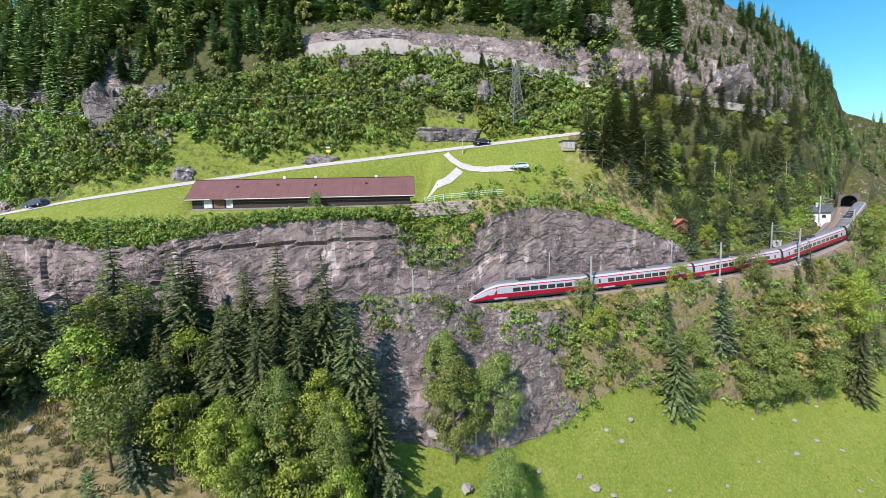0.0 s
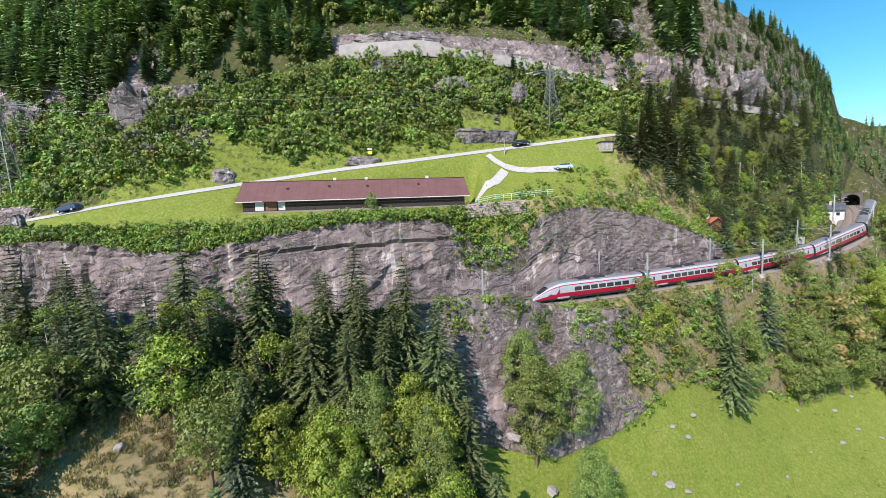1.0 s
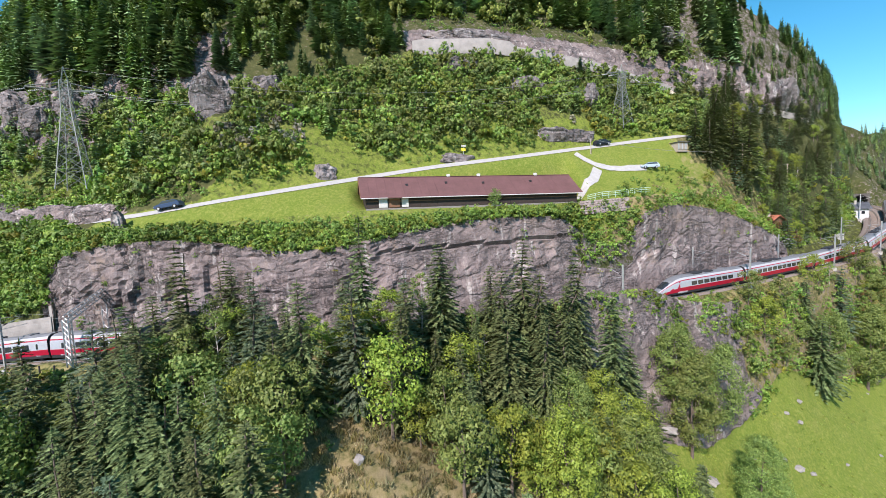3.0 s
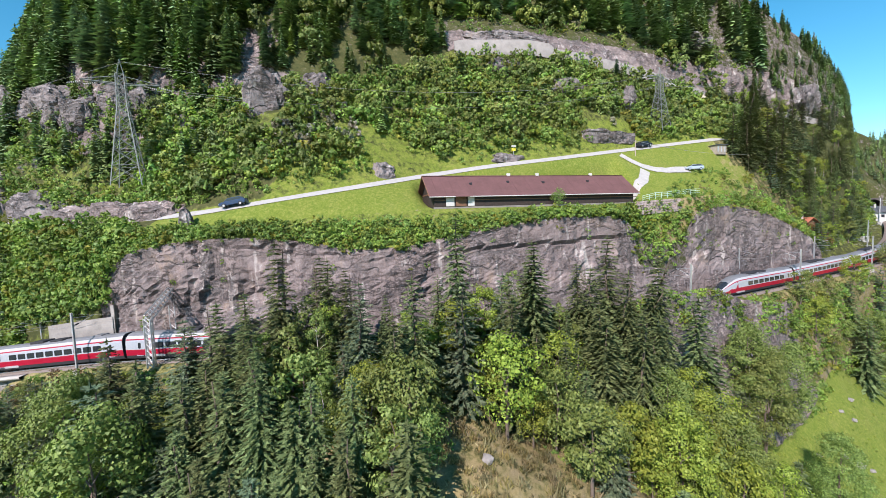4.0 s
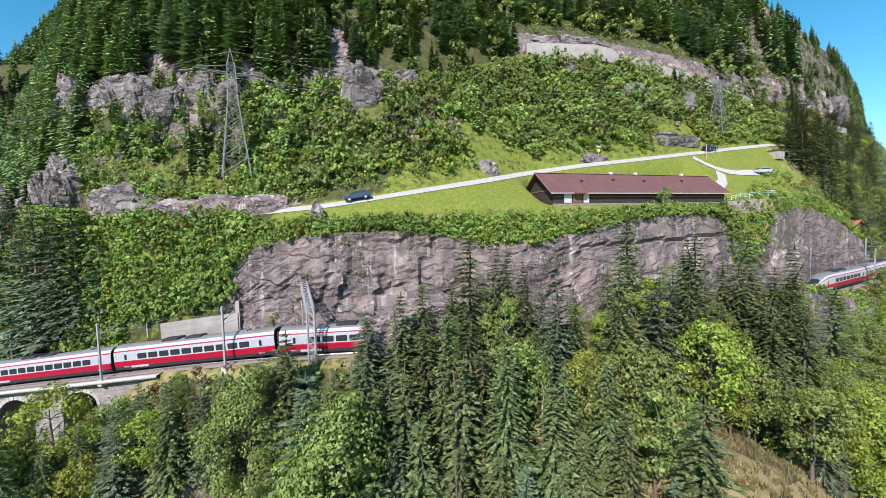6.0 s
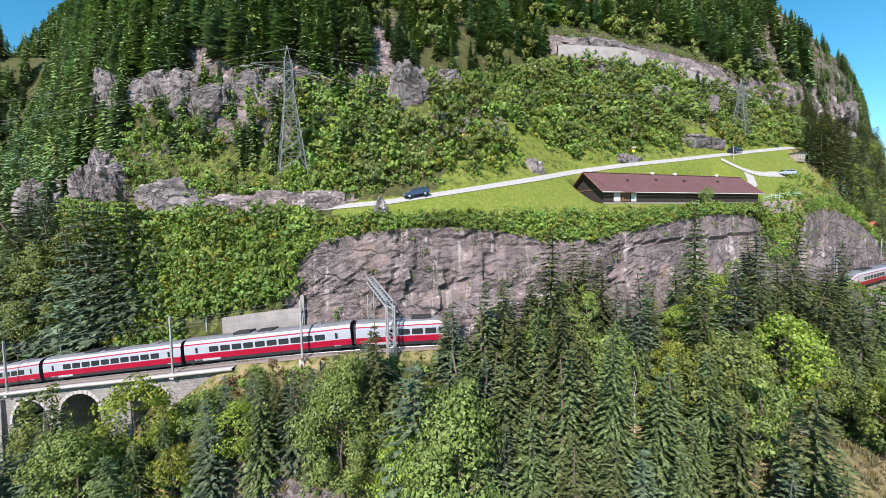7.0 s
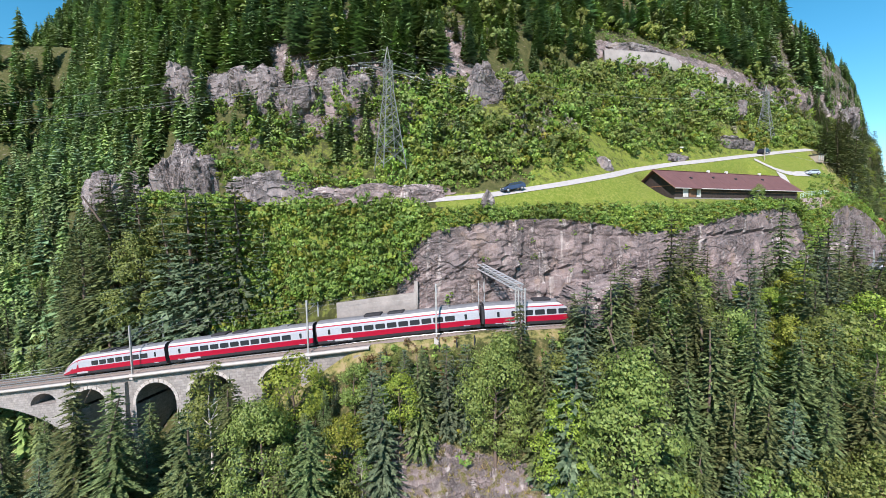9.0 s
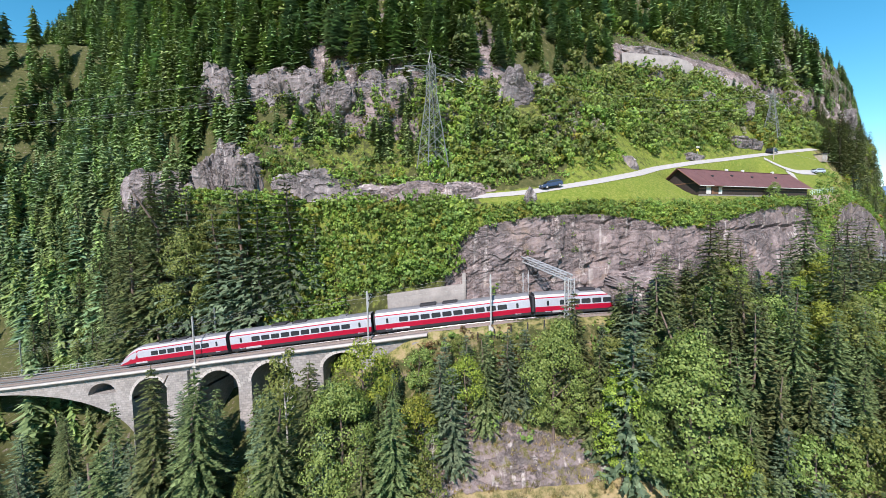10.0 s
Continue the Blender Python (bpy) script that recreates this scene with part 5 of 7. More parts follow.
# ---- viaduct ----
def build_viaduct():
    root = empty("viaduct", "old grey granite railway viaduct with round arches", "viaduct", Matrix.Translation((0, 0, 0)))
    end = s_of(-106.5)
    # openings: middle, half width, crown under the bed, springing under the crown
    spans = [(s_of(-119.2), 3.1, 1.35, 2.0), (s_of(-130), 3.6, 1.5, 2.8), (s_of(-138.8), 3.9, 1.75, 3.3), (s_of(-150.8), 4.3, 1.6, 3.6)]
    main_mid, main_half, main_rise = s_of(-154.5) - 38.0, 38.0, 9.5
    ss = [end]
    for m, h, c, r in spans:
        ss += list(m + h * np.cos(np.linspace(0, math.pi, 17)))
    ss += list(np.linspace(main_mid + main_half, main_mid - main_half, 60))
    first = main_mid - main_half - 10
    ss += [first]
    extra = []
    for m, h, c, r in spans:
        extra += [m - h - 0.001, m + h + 0.001]
    extra += [main_mid + main_half + 0.001, main_mid - main_half - 0.001]
    ss = np.array(sorted(set(ss + extra)))

    def bottom(s):
        for m, h, c, r in spans:
            if abs(s - m) <= h:
                return -c - r * (1 - math.sqrt(max(0.0, 1 - ((s - m) / h) ** 2)))
        if abs(s - main_mid) <= main_half:
            return -1.5 - main_rise * (1 - math.sqrt(max(0.0, 1 - 0.94 * ((s - main_mid) / main_half) ** 2))) / (1 - math.sqrt(0.06))
        return None

    ow, om = 3.4, s_of(-160.3)
    ss = np.array(sorted(set(list(ss) + list(om + ow * np.cos(np.linspace(0, math.pi, 13))))))
    bm = bmesh.new()
    uvl = bm.loops.layers.uv.new("UVMap")

    def quad(pts, uvs):
        f = bm.faces.new([bm.verts.new(p) for p in pts])
        for lp, uv in zip(f.loops, uvs):
            lp[uvl].uv = uv

    def foot(s):
        p = on_track(s, 0)
        return ground_z(p.x, p.y) - 3.0 - p.z

    for a, b in zip(ss[:-1], ss[1:]):
        mid = bottom((a + b) / 2)
        if mid is None:
            za, zb = foot(a), foot(b)
        else:
            za, zb = [bottom(q) if bottom(q) is not None else bottom((a + b) / 2) for q in (a, b)]
        top = -0.55
        fa, fb = foot(a), foot(b)
        pieces = [(0.1, za, zb, top, top, False)]
        if abs((a + b) / 2 - om) < ow:
            ra, rb = [2.0 * math.sqrt(max(0.0, 1 - min(1.0, abs(q - om) / ow) ** 2)) for q in (a, b)]
            pieces = [(0.1, za, zb, min(-3.5, -3.5), -3.5, False), (0.1, -3.5 + ra, -3.5 + rb, top, top, False)]
            quad([on_track(a, 0.1, -3.5), on_track(b, 0.1, -3.5), on_track(b, 5, -3.5), on_track(a, 5, -3.5)], [(a, 0), (b, 0), (b, 5), (a, 5)])
            quad([on_track(a, 0.1, -3.5 + ra), on_track(b, 0.1, -3.5 + rb), on_track(b, 5, -3.5 + rb), on_track(a, 5, -3.5 + ra)], [(a, 0), (b, 0), (b, 5), (a, 5)])
            pieces.append((5.0, -3.6, -3.6, top, top, False))
        in_main = abs((a + b) / 2 - main_mid) <= main_half
        # added back face closes the small arches from behind so they stay dark
        pieces.append((BED - 0.1, za if in_main else fa, zb if in_main else fb, top, top, True))
        for off, qa, qb, ta, tb, flip in pieces:
            pts = [on_track(a, off, qa), on_track(b, off, qb), on_track(b, off, tb), on_track(a, off, ta)]
            uvs = [(a, qa), (b, qb), (b, tb), (a, ta)]
            if flip:
                pts, uvs = pts[::-1], uvs[::-1]
            quad(pts, uvs)
        if mid is not None:
            quad([on_track(a, 0.1, za), on_track(a, BED - 0.1, za), on_track(b, BED - 0.1, zb), on_track(b, 0.1, zb)], [(0, a), (8, a), (8, b), (0, b)])
    # inner sides of the piers
    for m, h, c, r in spans:
        for e in (-1, 1):
            s = m + e * h
            z0, z1 = foot(s), -c - r
            if z0 < z1:
                quad([on_track(s, 0.1, z0), on_track(s, BED - 0.1, z0), on_track(s, BED - 0.1, z1), on_track(s, 0.1, z1)], [(0, z0), (8, z0), (8, z1), (0, z1)])
    quad([on_track(end, 0.1, -6), on_track(end, BED - 0.1, -6), on_track(end, BED - 0.1, -0.5), on_track(end, 0.1, -0.5)], [(0, -6), (8, -6), (8, 0), (0, 0)])
    part("masonry_wall", bm, M_MASONRY, root)
    # rings of dressed stone round the arches
    for m, h, c, r in spans:
        th = np.linspace(0, math.pi, 15)
        for t0, t1 in zip(th[:-1], th[1:]):
            bm = bmesh.new()
            g = 0.012
            inner = [(m + h * math.cos(t), -c - r * (1 - math.sin(t))) for t in (t0 + g, t1 - g)]
            outer = [(m + (h + 0.55) * math.cos(t), -c - r + (r + 0.55) * math.sin(t)) for t in (t0 + g, t1 - g)]
            ring = [inner[0], inner[1], outer[1], outer[0]]
            f = [bm.verts.new(on_track(s, 0.02, z)) for s, z in ring]
            k = [bm.verts.new(on_track(s, 0.3, z)) for s, z in ring]
            bm.faces.new(f)
            for i in range(4):
                bm.faces.new((f[i], k[i], k[(i + 1) % 4], f[(i + 1) % 4]))
            bmesh.ops.recalc_face_normals(bm, faces=bm.faces)
            part("arch_stone", bm, M_CONCRETE, root)
    # pier with a buttress, and the ledge on top
    for x, w in ((-145.2, 2.2), (-107.4, 1.4)):
        s = s_of(x)
        bm = bmesh.new()
        z0 = foot(s)
        lo = [on_track(s - w, -0.9, z0), on_track(s + w, -0.9, z0), on_track(s + w, 0.4, z0), on_track(s - w, 0.4, z0)]
        hi = [on_track(s - w, -0.45, -1.1), on_track(s + w, -0.45, -1.1), on_track(s + w, 0.4, -1.1), on_track(s - w, 0.4, -1.1)]
        a, b = [bm.verts.new(p) for p in lo], [bm.verts.new(p) for p in hi]
        bm.faces.new(b)
        ul = bm.loops.layers.uv.new("UVMap")
        for i in range(4):
            q = bm.faces.new((a[i], a[(i + 1) % 4], b[(i + 1) % 4], b[i]))
            for lp, uv in zip(q.loops, ((0, z0), (2 * w, z0), (2 * w, 0), (0, 0))):
                lp[ul].uv = uv
        bmesh.ops.recalc_face_normals(bm, faces=bm.faces)
        part("buttress", bm, M_MASONRY, root)
    led = along(first, end, 1.5, [(-0.75, -0.30), (-0.75, -0.02), (0.35, 0.05), (0.35, -0.55), (-0.1, -0.60)], "parapet_ledge", M_CONCRETE)
    led.parent = root
    tagged(led, "pale concrete walkway ledge")
    led2 = along(first, end, 1.5, [(BED - 0.3, -0.5), (BED - 0.3, 0.05), (BED + 0.6, 0.0), (BED + 0.6, -0.35)], "parapet_ledge", M_CONCRETE)
    led2.parent = root
    # railing on the mountain side
    for s in np.arange(first, end, 2.4):
        b = on_track(s, BED + 0.4, -0.1)
        part("railing_post", rods((b, b + Vector((0, 0, 1.15)), 0.035), n=4), M_STEEL, root)
    for u in (0.55, 1.05):
        rr = along(first, end, 2.0, [(BED + 0.37, u - 0.03), (BED + 0.37, u + 0.03), (BED + 0.43, u + 0.03), (BED + 0.43, u - 0.03)], "handrail", M_STEEL)
        rr.parent = root
    return root


build_viaduct()

# ---- the train ----
SIDE = [(1.28, 0.42), (1.38, 0.85), (1.42, 1.50), (1.41, 1.62), (1.34, 2.62), (1.29, 2.86), (1.24, 3.02), (1.02, 3.38), (0.62, 3.62), (0.0, 3.70)]
CAR, PITCH = 24.3, 25.0
BANDS = [("skirt", 0, 1, "dark"), ("red_band", 1, 3, "red"), ("side_panel", 3, 5, "silver"), ("cantrail_line", 5, 6, "red"), ("roof", 6, 7, "white"), ("roof_top", 7, 9, "grey")]
BAND_MAT = {"grey": M_ROOFGREY, "dark": M_DARK, "red": M_RED, "silver": M_SILVER, "white": M_WHITE}


def nose_shape(u):
    """Width and height factors u metres behind the nose's tip."""
    f = min(1.0, max(0.0, u / 6.5))
    return 0.42 + 0.58 * math.sin(f * math.pi / 2) ** 0.7, 0.16 + 0.84 * math.sin(f * math.pi / 2) ** 0.95


def shell(bm, i0, i1, stations):
    for sg in (-1, 1):
        prev = None
        for x, wy, hz in stations:
            row = [bm.verts.new((x, sg * SIDE[i][0] * wy, 0.42 + (SIDE[i][1] - 0.42) * hz)) for i in range(i0, i1 + 1)]
            if prev:
                for a in range(len(row) - 1):
                    q = (prev[a], row[a], row[a + 1], prev[a + 1])
                    bm.faces.new(q if sg < 0 else q[::-1])
            prev = row


def side_y(z):
    return float(np.interp(z, [p[1] for p in SIDE], [p[0] for p in SIDE]))


def pane_bm(x0, x1, z0, z1, sg, proud=0.012, r=0.1):
    """A window pane with cut corners that follows the lean of the side."""
    bm = bmesh.new()
    o = [(x0 + r, z0), (x1 - r, z0), (x1, z0 + r), (x1, z1 - r), (x1 - r, z1), (x0 + r, z1), (x0, z1 - r), (x0, z0 + r)]
    a = [bm.verts.new((x, sg * (side_y(z) + proud), z)) for x, z in o]
    b = [bm.verts.new((x, sg * (side_y(z) - 0.03), z)) for x, z in o]
    bm.faces.new(a)
    for i in range(8):
        bm.faces.new((a[i], b[i], b[(i + 1) % 8], a[(i + 1) % 8]))
    bmesh.ops.recalc_face_normals(bm, faces=bm.faces)
    return bm


def build_carriage(nose=False):
    label = "streamlined leading carriage of a silver and red express train" if nose else "silver express train carriage with red stripes and dark windows"
    root = empty("leading_carriage" if nose else "train_carriage", label, "train carriage", group="carriages of the express train")
    h = CAR / 2
    if nose:
        st = [(-h + u, *nose_shape(u)) for u in (0.0, 0.15, 0.4, 0.8, 1.3, 2.0, 2.8, 3.6, 4.5, 5.5, 6.5)] + [(h, 1, 1)]
    else:
        st = [(-h, 0.97, 0.985), (-h + 0.15, 1, 1), (h - 0.15, 1, 1), (h, 0.97, 0.985)]
    for name, i0, i1, c in BANDS:
        bm = bmesh.new()
        shell(bm, i0, i1, st)
        part(name, bm, BAND_MAT[c], root)
    bm = bmesh.new()
    ends = (h,) if nose else (-h, h)
    for e in ends:
        ring = [(SIDE[i][0] * 0.97, SIDE[i][1]) for i in range(9)]
        ring = ring + [(-y, z) for y, z in ring[::-1]]
        bm.faces.new([bm.verts.new((e * 0.999, y, z)) for y, z in ring])
    box(bm, -h + (5 if nose else 0.2), h - 0.2, -1.2, 1.2, 0.36, 0.5)
    if nose:
        w, k = nose_shape(0.0)
        ring = [(SIDE[i][0] * w, 0.42 + (SIDE[i][1] - 0.42) * k) for i in range(9)]
        ring = ring + [(-y, z) for y, z in ring[::-1]]
        bm.faces.new([bm.verts.new((-h, y, z)) for y, z in ring])
    part("end_wall", bm, M_DARK, root)
    if not nose:
        part("gangway", boxes((-h - 0.38, -h + 0.02, -0.95, 0.95, 0.7, 3.2), bevel=0.08), M_DARK, root, "black folded gangway")
    # windows
    x0 = -h + (8.2 if nose else 3.7)
    n = 7 if nose else 10
    step = (h - 3.4 - x0) / n
    for sg in (-1, 1):
        for i in range(n):
            a = x0 + i * step
            part("window_pane", pane_bm(a + 0.14, a + step - 0.14, 1.76, 2.50, sg), M_GLASS, root)
        for e in ((h - 2.4,) if nose else (-h + 1.5, h - 2.4)):
            d = part("door", pane_bm(e, e + 0.9, 0.75, 2.72, sg, 0.016, 0.06), M_SILVER, root, "grey plug door")
            part("door_window", pane_bm(e + 0.27, e + 0.63, 1.75, 2.5, sg, 0.03, 0.08), M_GLASS, d)
        part("white_fairing", pane_bm(-h + 2.6 if not nose else -h + 4.6, -h + 5.4 if not nose else -h + 7.2, 0.62, 0.92, sg, 0.05, 0.12), M_WHITE, root)
    # running gear
    for bx in ((-h + 5.2, h - 3.8) if nose else (-h + 3.8, h - 3.8)):
        b = part("bogie", boxes((bx - 1.7, bx + 1.7, -1.12, -0.98, 0.42, 0.68), (bx - 1.7, bx + 1.7, 0.98, 1.12, 0.42, 0.68), (bx - 0.4, bx + 0.4, -1.0, 1.0, 0.4, 0.62), bevel=0.03), M_DARK, root)
        for wx in (bx - 1.3, bx + 1.3):
            for wy in (-0.78, 0.78):
                bm = bmesh.new()
                rod(bm, (wx, wy - 0.07, 0.44), (wx, wy + 0.07, 0.44), 0.44, 14)
                part("wheel", bm, M_DARK, b)
    # roof gear
    bx = 1.0 if nose else -1.5
    part("roof_unit", boxes((bx - 3.4, bx - 0.8, -0.75, 0.75, 3.55, 3.90), (bx + 0.2, bx + 2.6, -0.7, 0.7, 3.55, 3.84), bevel=0.06), M_DARK, root)
    part("roof_vent", boxes((h - 5.6, h - 4.2, -0.6, 0.6, 3.55, 3.82), bevel=0.05), M_ROOFGREY, root)
    if nose:
        bm = bmesh.new()
        rows = []
        for u in (1.15, 1.7, 2.3, 3.0):
            w, k = nose_shape(u)
            rows.append([bm.verts.new((-h + u, y * w, 0.42 + (z - 0.42) * k + 0.03)) for y, z in ((-1.08, 3.28), (-0.62, 3.62), (0, 3.70), (0.62, 3.62), (1.08, 3.28))])
        for p, q in zip(rows[:-1], rows[1:]):
            for i in range(4):
                bm.faces.new((p[i], p[i + 1], q[i + 1], q[i]))
        part("windscreen", bm, M_GLASS, root, "dark raked windscreen")
        for sg in (-1, 1):
            bm = bmesh.new()
            w, k = nose_shape(0.5)
            bmesh.ops.create_uvsphere(bm, u_segments=10, v_segments=6, radius=0.14, matrix=pose(-h + 0.42, sg * 0.42, 0.85))
            part("headlight", bm, M_WHITE, root)
            bm = bmesh.new()
            pts = []
            for u, i in ((0.9, 5), (5.2, 5), (5.2, 3), (3.0, 3), (0.9, 4)):
                w, k = nose_shape(u)
                pts.append((-h + u, sg * (SIDE[i][0] * w + 0.02), 0.42 + (SIDE[i][1] - 0.42) * k))
            bm.faces.new([bm.verts.new(p) for p in pts])
            part("side_stripe", bm, M_RED, root, "red stripe sweeping up to the windscreen")
    return root


def place_car(s_mid):
    a, b = on_track(s_mid - 8.5, NEAR_TRACK, 0.34), on_track(s_mid + 8.5, NEAR_TRACK, 0.34)
    x = (b - a).normalized()
    y = Vector((0, 0, 1)).cross(x).normalized()
    z = x.cross(y)
    m = Matrix((x, y, z)).transposed().to_4x4()
    m.translation = (a + b) / 2
    return m


S_NOSE = s_of(-158)
lead = build_carriage(True)
lead.matrix_basis = place_car(S_NOSE + PITCH / 2)
car = build_carriage()
car.matrix_basis = place_car(S_NOSE + PITCH * 1.5)
for k in (2, 3):
    copy_thing(car, place_car(S_NOSE + PITCH * (k + 0.5)))
# the same train added again at its earlier place, on the curve by the house, its nose behind the grassy ledge
S_SECOND = s_of(4.5)
copy_thing(lead, place_car(S_SECOND + PITCH / 2))
for k in range(1, 7):
    if S_SECOND + PITCH * (k + 1) < s_of(134):
        copy_thing(car, place_car(S_SECOND + PITCH * (k + 0.5)))


# ---- overhead line ----
def build_mast(height=8.0, arm=2.6):
    root = empty("catenary_mast", "grey steel railway mast with a bracket arm", "railway mast", group="masts along the railway")
    bm = bmesh.new()
    box(bm, -0.11, 0.11, -0.11, -0.07, 0, height)
    box(bm, -0.11, 0.11, 0.07, 0.11, 0, height)
    box(bm, -0.03, 0.03, -0.07, 0.07, 0, height)
    part("post", bm, M_STEEL, root)
    part("foot", boxes((-0.35, 0.35, -0.35, 0.35, -0.6, 0.25), bevel=0.04), M_CONCRETE, root)
    part("bracket_arm", rods(((0, 0, height - 1.9), (0, arm, height - 1.0), 0.045), ((0, 0, height - 0.7), (0, arm, height - 1.0), 0.03), ((0, 0.3, height - 2.3), (0, arm + 0.4, height - 2.2), 0.03)), M_STEEL, root)
    part("insulator", rods(((0, 0.35, height - 1.75), (0, 0.75, height - 1.6), 0.09)), M_DARK, root)
    return root


mast = build_mast()
masts_used = 0


def put_mast(x, far):
    global masts_used
    s = s_of(x)
    p = on_track(s, BED + 0.9 if far else -0.3, -0.1)
    q = on_track(s, BED / 2, 0)
    a = math.degrees(math.atan2(q.y - p.y, q.x - p.x)) - 90
    m = pose(p.x, p.y, p.z, 0, 0, a)
    if masts_used == 0:
        mast.matrix_basis = m
    else:
        copy_thing(mast, m)
    masts_used += 1


for x in (-192, -146, -117.5, 24.7, 55, 86, 112):
    put_mast(x, True)
for x in (-142, -115, -97.5, -5.5, 28, 58, 80, 100):
    put_mast(x, False)


def wire(name, pts, r, mat, label, category, parent=None, sag=0.0, n=10):
    """A cable that sags between its hanging points."""
    cu = bpy.data.curves.new(name, "CURVE")
    cu.dimensions, cu.bevel_depth, cu.bevel_resolution = "3D", r, 0
    out = []
    for a, b in zip(pts[:-1], pts[1:]):
        a, b = Vector(a), Vector(b)
        for i in range(n):
            t = i / n
            out.append(a.lerp(b, t) - Vector((0, 0, 4 * sag * t * (1 - t))))
    out.append(Vector(pts[-1]))
    sp = cu.splines.new("POLY")
    sp.points.add(len(out) - 1)
    for p, v in zip(sp.points, out):
        p.co = (*v, 1)
    cu.materials.append(mat)
    ob = new(name, cu)
    if parent is not None:
        ob.parent = parent
        return ob
    return tagged(ob, label, category)


for tr in (NEAR_TRACK, FAR_TRACK):
    for a, b, k in ((s_of(-230), s_of(-78), 7), (s_of(0), s_of(112), 6)):
        ss = np.linspace(a, b, k)
        wire("contact_wire", [on_track(s, tr, 5.75) for s in ss], 0.010, M_WIRE, "thin contact wire over the railway track", "overhead wire", n=4)
        wire("carrier_wire", [on_track(s, tr, 6.9) for s in ss], 0.010, M_WIRE, "thin sagging carrier wire over the railway track", "overhead wire", sag=0.5)


def build_portal():
    """The lattice gantry at the foot of the rock."""
    root = empty("lattice_gantry", "pale steel lattice gantry over the tracks at the rock", "gantry")
    s = s_of(-86.4)
    a, b = on_track(s, -0.5, 0), on_track(s - 5.0, BED + 0.3, 2.0)
    up = Vector((0, 0, 6.4))
    side = (on_track(s + 1, 0) - on_track(s, 0)).normalized() * 0.45

    def lattice(p, q, k, w1, w2):
        spec = []
        for e in ((w1 + w2), (w1 - w2), (-w1 + w2), (-w1 - w2)):
            spec.append((p + e, q + e, 0.12))
        for i in range(k):
            t0, t1 = i / k, (i + 1) / k
            for w in (w1, -w1):
                spec.append((p.lerp(q, t0) + w + w2, p.lerp(q, t1) + w - w2, 0.07))
            for w in (w2, -w2):
                spec.append((p.lerp(q, t0) + w + w1, p.lerp(q, t1) + w - w1, 0.05))
        return rods(*spec, n=4)

    acr = (b - a).normalized() * 0.35
    part("lattice_post", lattice(a, a + up, 8, side, acr), M_STEEL, root)
    part("lattice_post", lattice(b, b + up, 8, side, acr), M_STEEL, root)
    part("lattice_beam", lattice(a + up, b + up + Vector((0, 0, 0.3)), 10, side, Vector((0, 0, 0.4))), M_STEEL, root)
    return root


build_portal()


def build_strip_fence():
    root = empty("lineside_fence", "row of short dark posts on the grass strip beside the track", "fence")
    for i in range(8):
        p = on_track(s_of(-104 + 2.3 * i), -1.4, -0.6)
        p.z = ground_z(p.x, p.y)
        part("post", rods((p - Vector((0, 0, 0.4)), p + Vector((0, 0, 1.25)), 0.11, 0.09), n=6), M_DARK, root)
    return root


build_strip_fence()

M_OLDWALL = plain("stained old concrete", (0.21, 0.197, 0.18), 0.9, vary=0.35, scale=0.5, bump=0.3)


def slab_wall(name, s0, s1, off, z0, z1, label, mat, thick=0.5):
    ob = along(s0, s1, 3.0, [(off, z0), (off, z1), (off + thick, z1), (off + thick, z0)], name, mat)
    return tagged(ob, label, "wall", kind="structure")


slab_wall("retaining_wall", s_of(-114), s_of(-101.2), BED - 0.35, -0.3, 5.6, "pale weathered concrete retaining wall beside the railway", M_OLDWALL)
slab_wall("retaining_wall", s_of(-101.6), s_of(-101.0), BED - 0.2, -0.3, 7.4, "pale concrete slab at the rock", M_OLDWALL, 0.5)


# the tunnel mouth at the far end of the curve
M_PORTAL = plain("dark portal stone", (0.085, 0.078, 0.072), 0.9, vary=0.4, scale=0.8, bump=0.4)


def build_portal_arch():
    s = s_of(137.5)
    bm = bmesh.new()
    h0, r = 2.2, 1.9
    m = BED / 2
    o = [(m - 2.7, -1), (m - 2.5, 4.7), (m + 2.5, 4.7), (m + 2.7, -1), (m + r, -1)] + [(m + r * math.cos(t), h0 + r * math.sin(t)) for t in np.linspace(0, math.pi, 15)] + [(m - r, -1)]
    f = [bm.verts.new(on_track(s, a, u)) for a, u in o]
    k = [bm.verts.new(on_track(s + 6, a, u)) for a, u in o]
    bm.faces.new(f)
    for i in range(4, len(o) - 1):
        bm.faces.new((f[i], k[i], k[i + 1], f[i + 1]))
    bm.faces.new(k[4:])
    me = from_bm(bm, "tunnel_portal")
    me.materials.append(M_PORTAL)
    me.materials.append(M_DARK)
    # bore lining and closing face are coloured dark to stand for the tunnel's shade
    for i, poly in enumerate(me.polygons):
        poly.material_index = 0 if i == 0 else 1
    return tagged(new("tunnel_portal", me), "dark tunnel mouth in a grey stone portal", "tunnel", kind="structure")


build_portal_arch()

# ---- barn, road, house and the rest by the road ----
M_GRAVEL = plain("pale gravel", (0.35, 0.34, 0.325), 0.95, vary=0.2, scale=1.2, bump=0.3)
M_ROOF = plain("reddish-brown roof sheets", (0.125, 0.062, 0.060), 0.8, vary=0.22, scale=0.5, bump=0.2)
M_PLANK = plain("dark stained planks", (0.040, 0.030, 0.026), 0.8, vary=0.35, scale=2.5, bump=0.4)
M_BROWN = plain("brown planks", (0.16, 0.085, 0.05), 0.8, vary=0.3, scale=2.5, bump=0.3)
M_PALE = plain("whitewashed boards", (0.50, 0.50, 0.48), 0.7, vary=0.12, scale=2.0, bump=0.1)
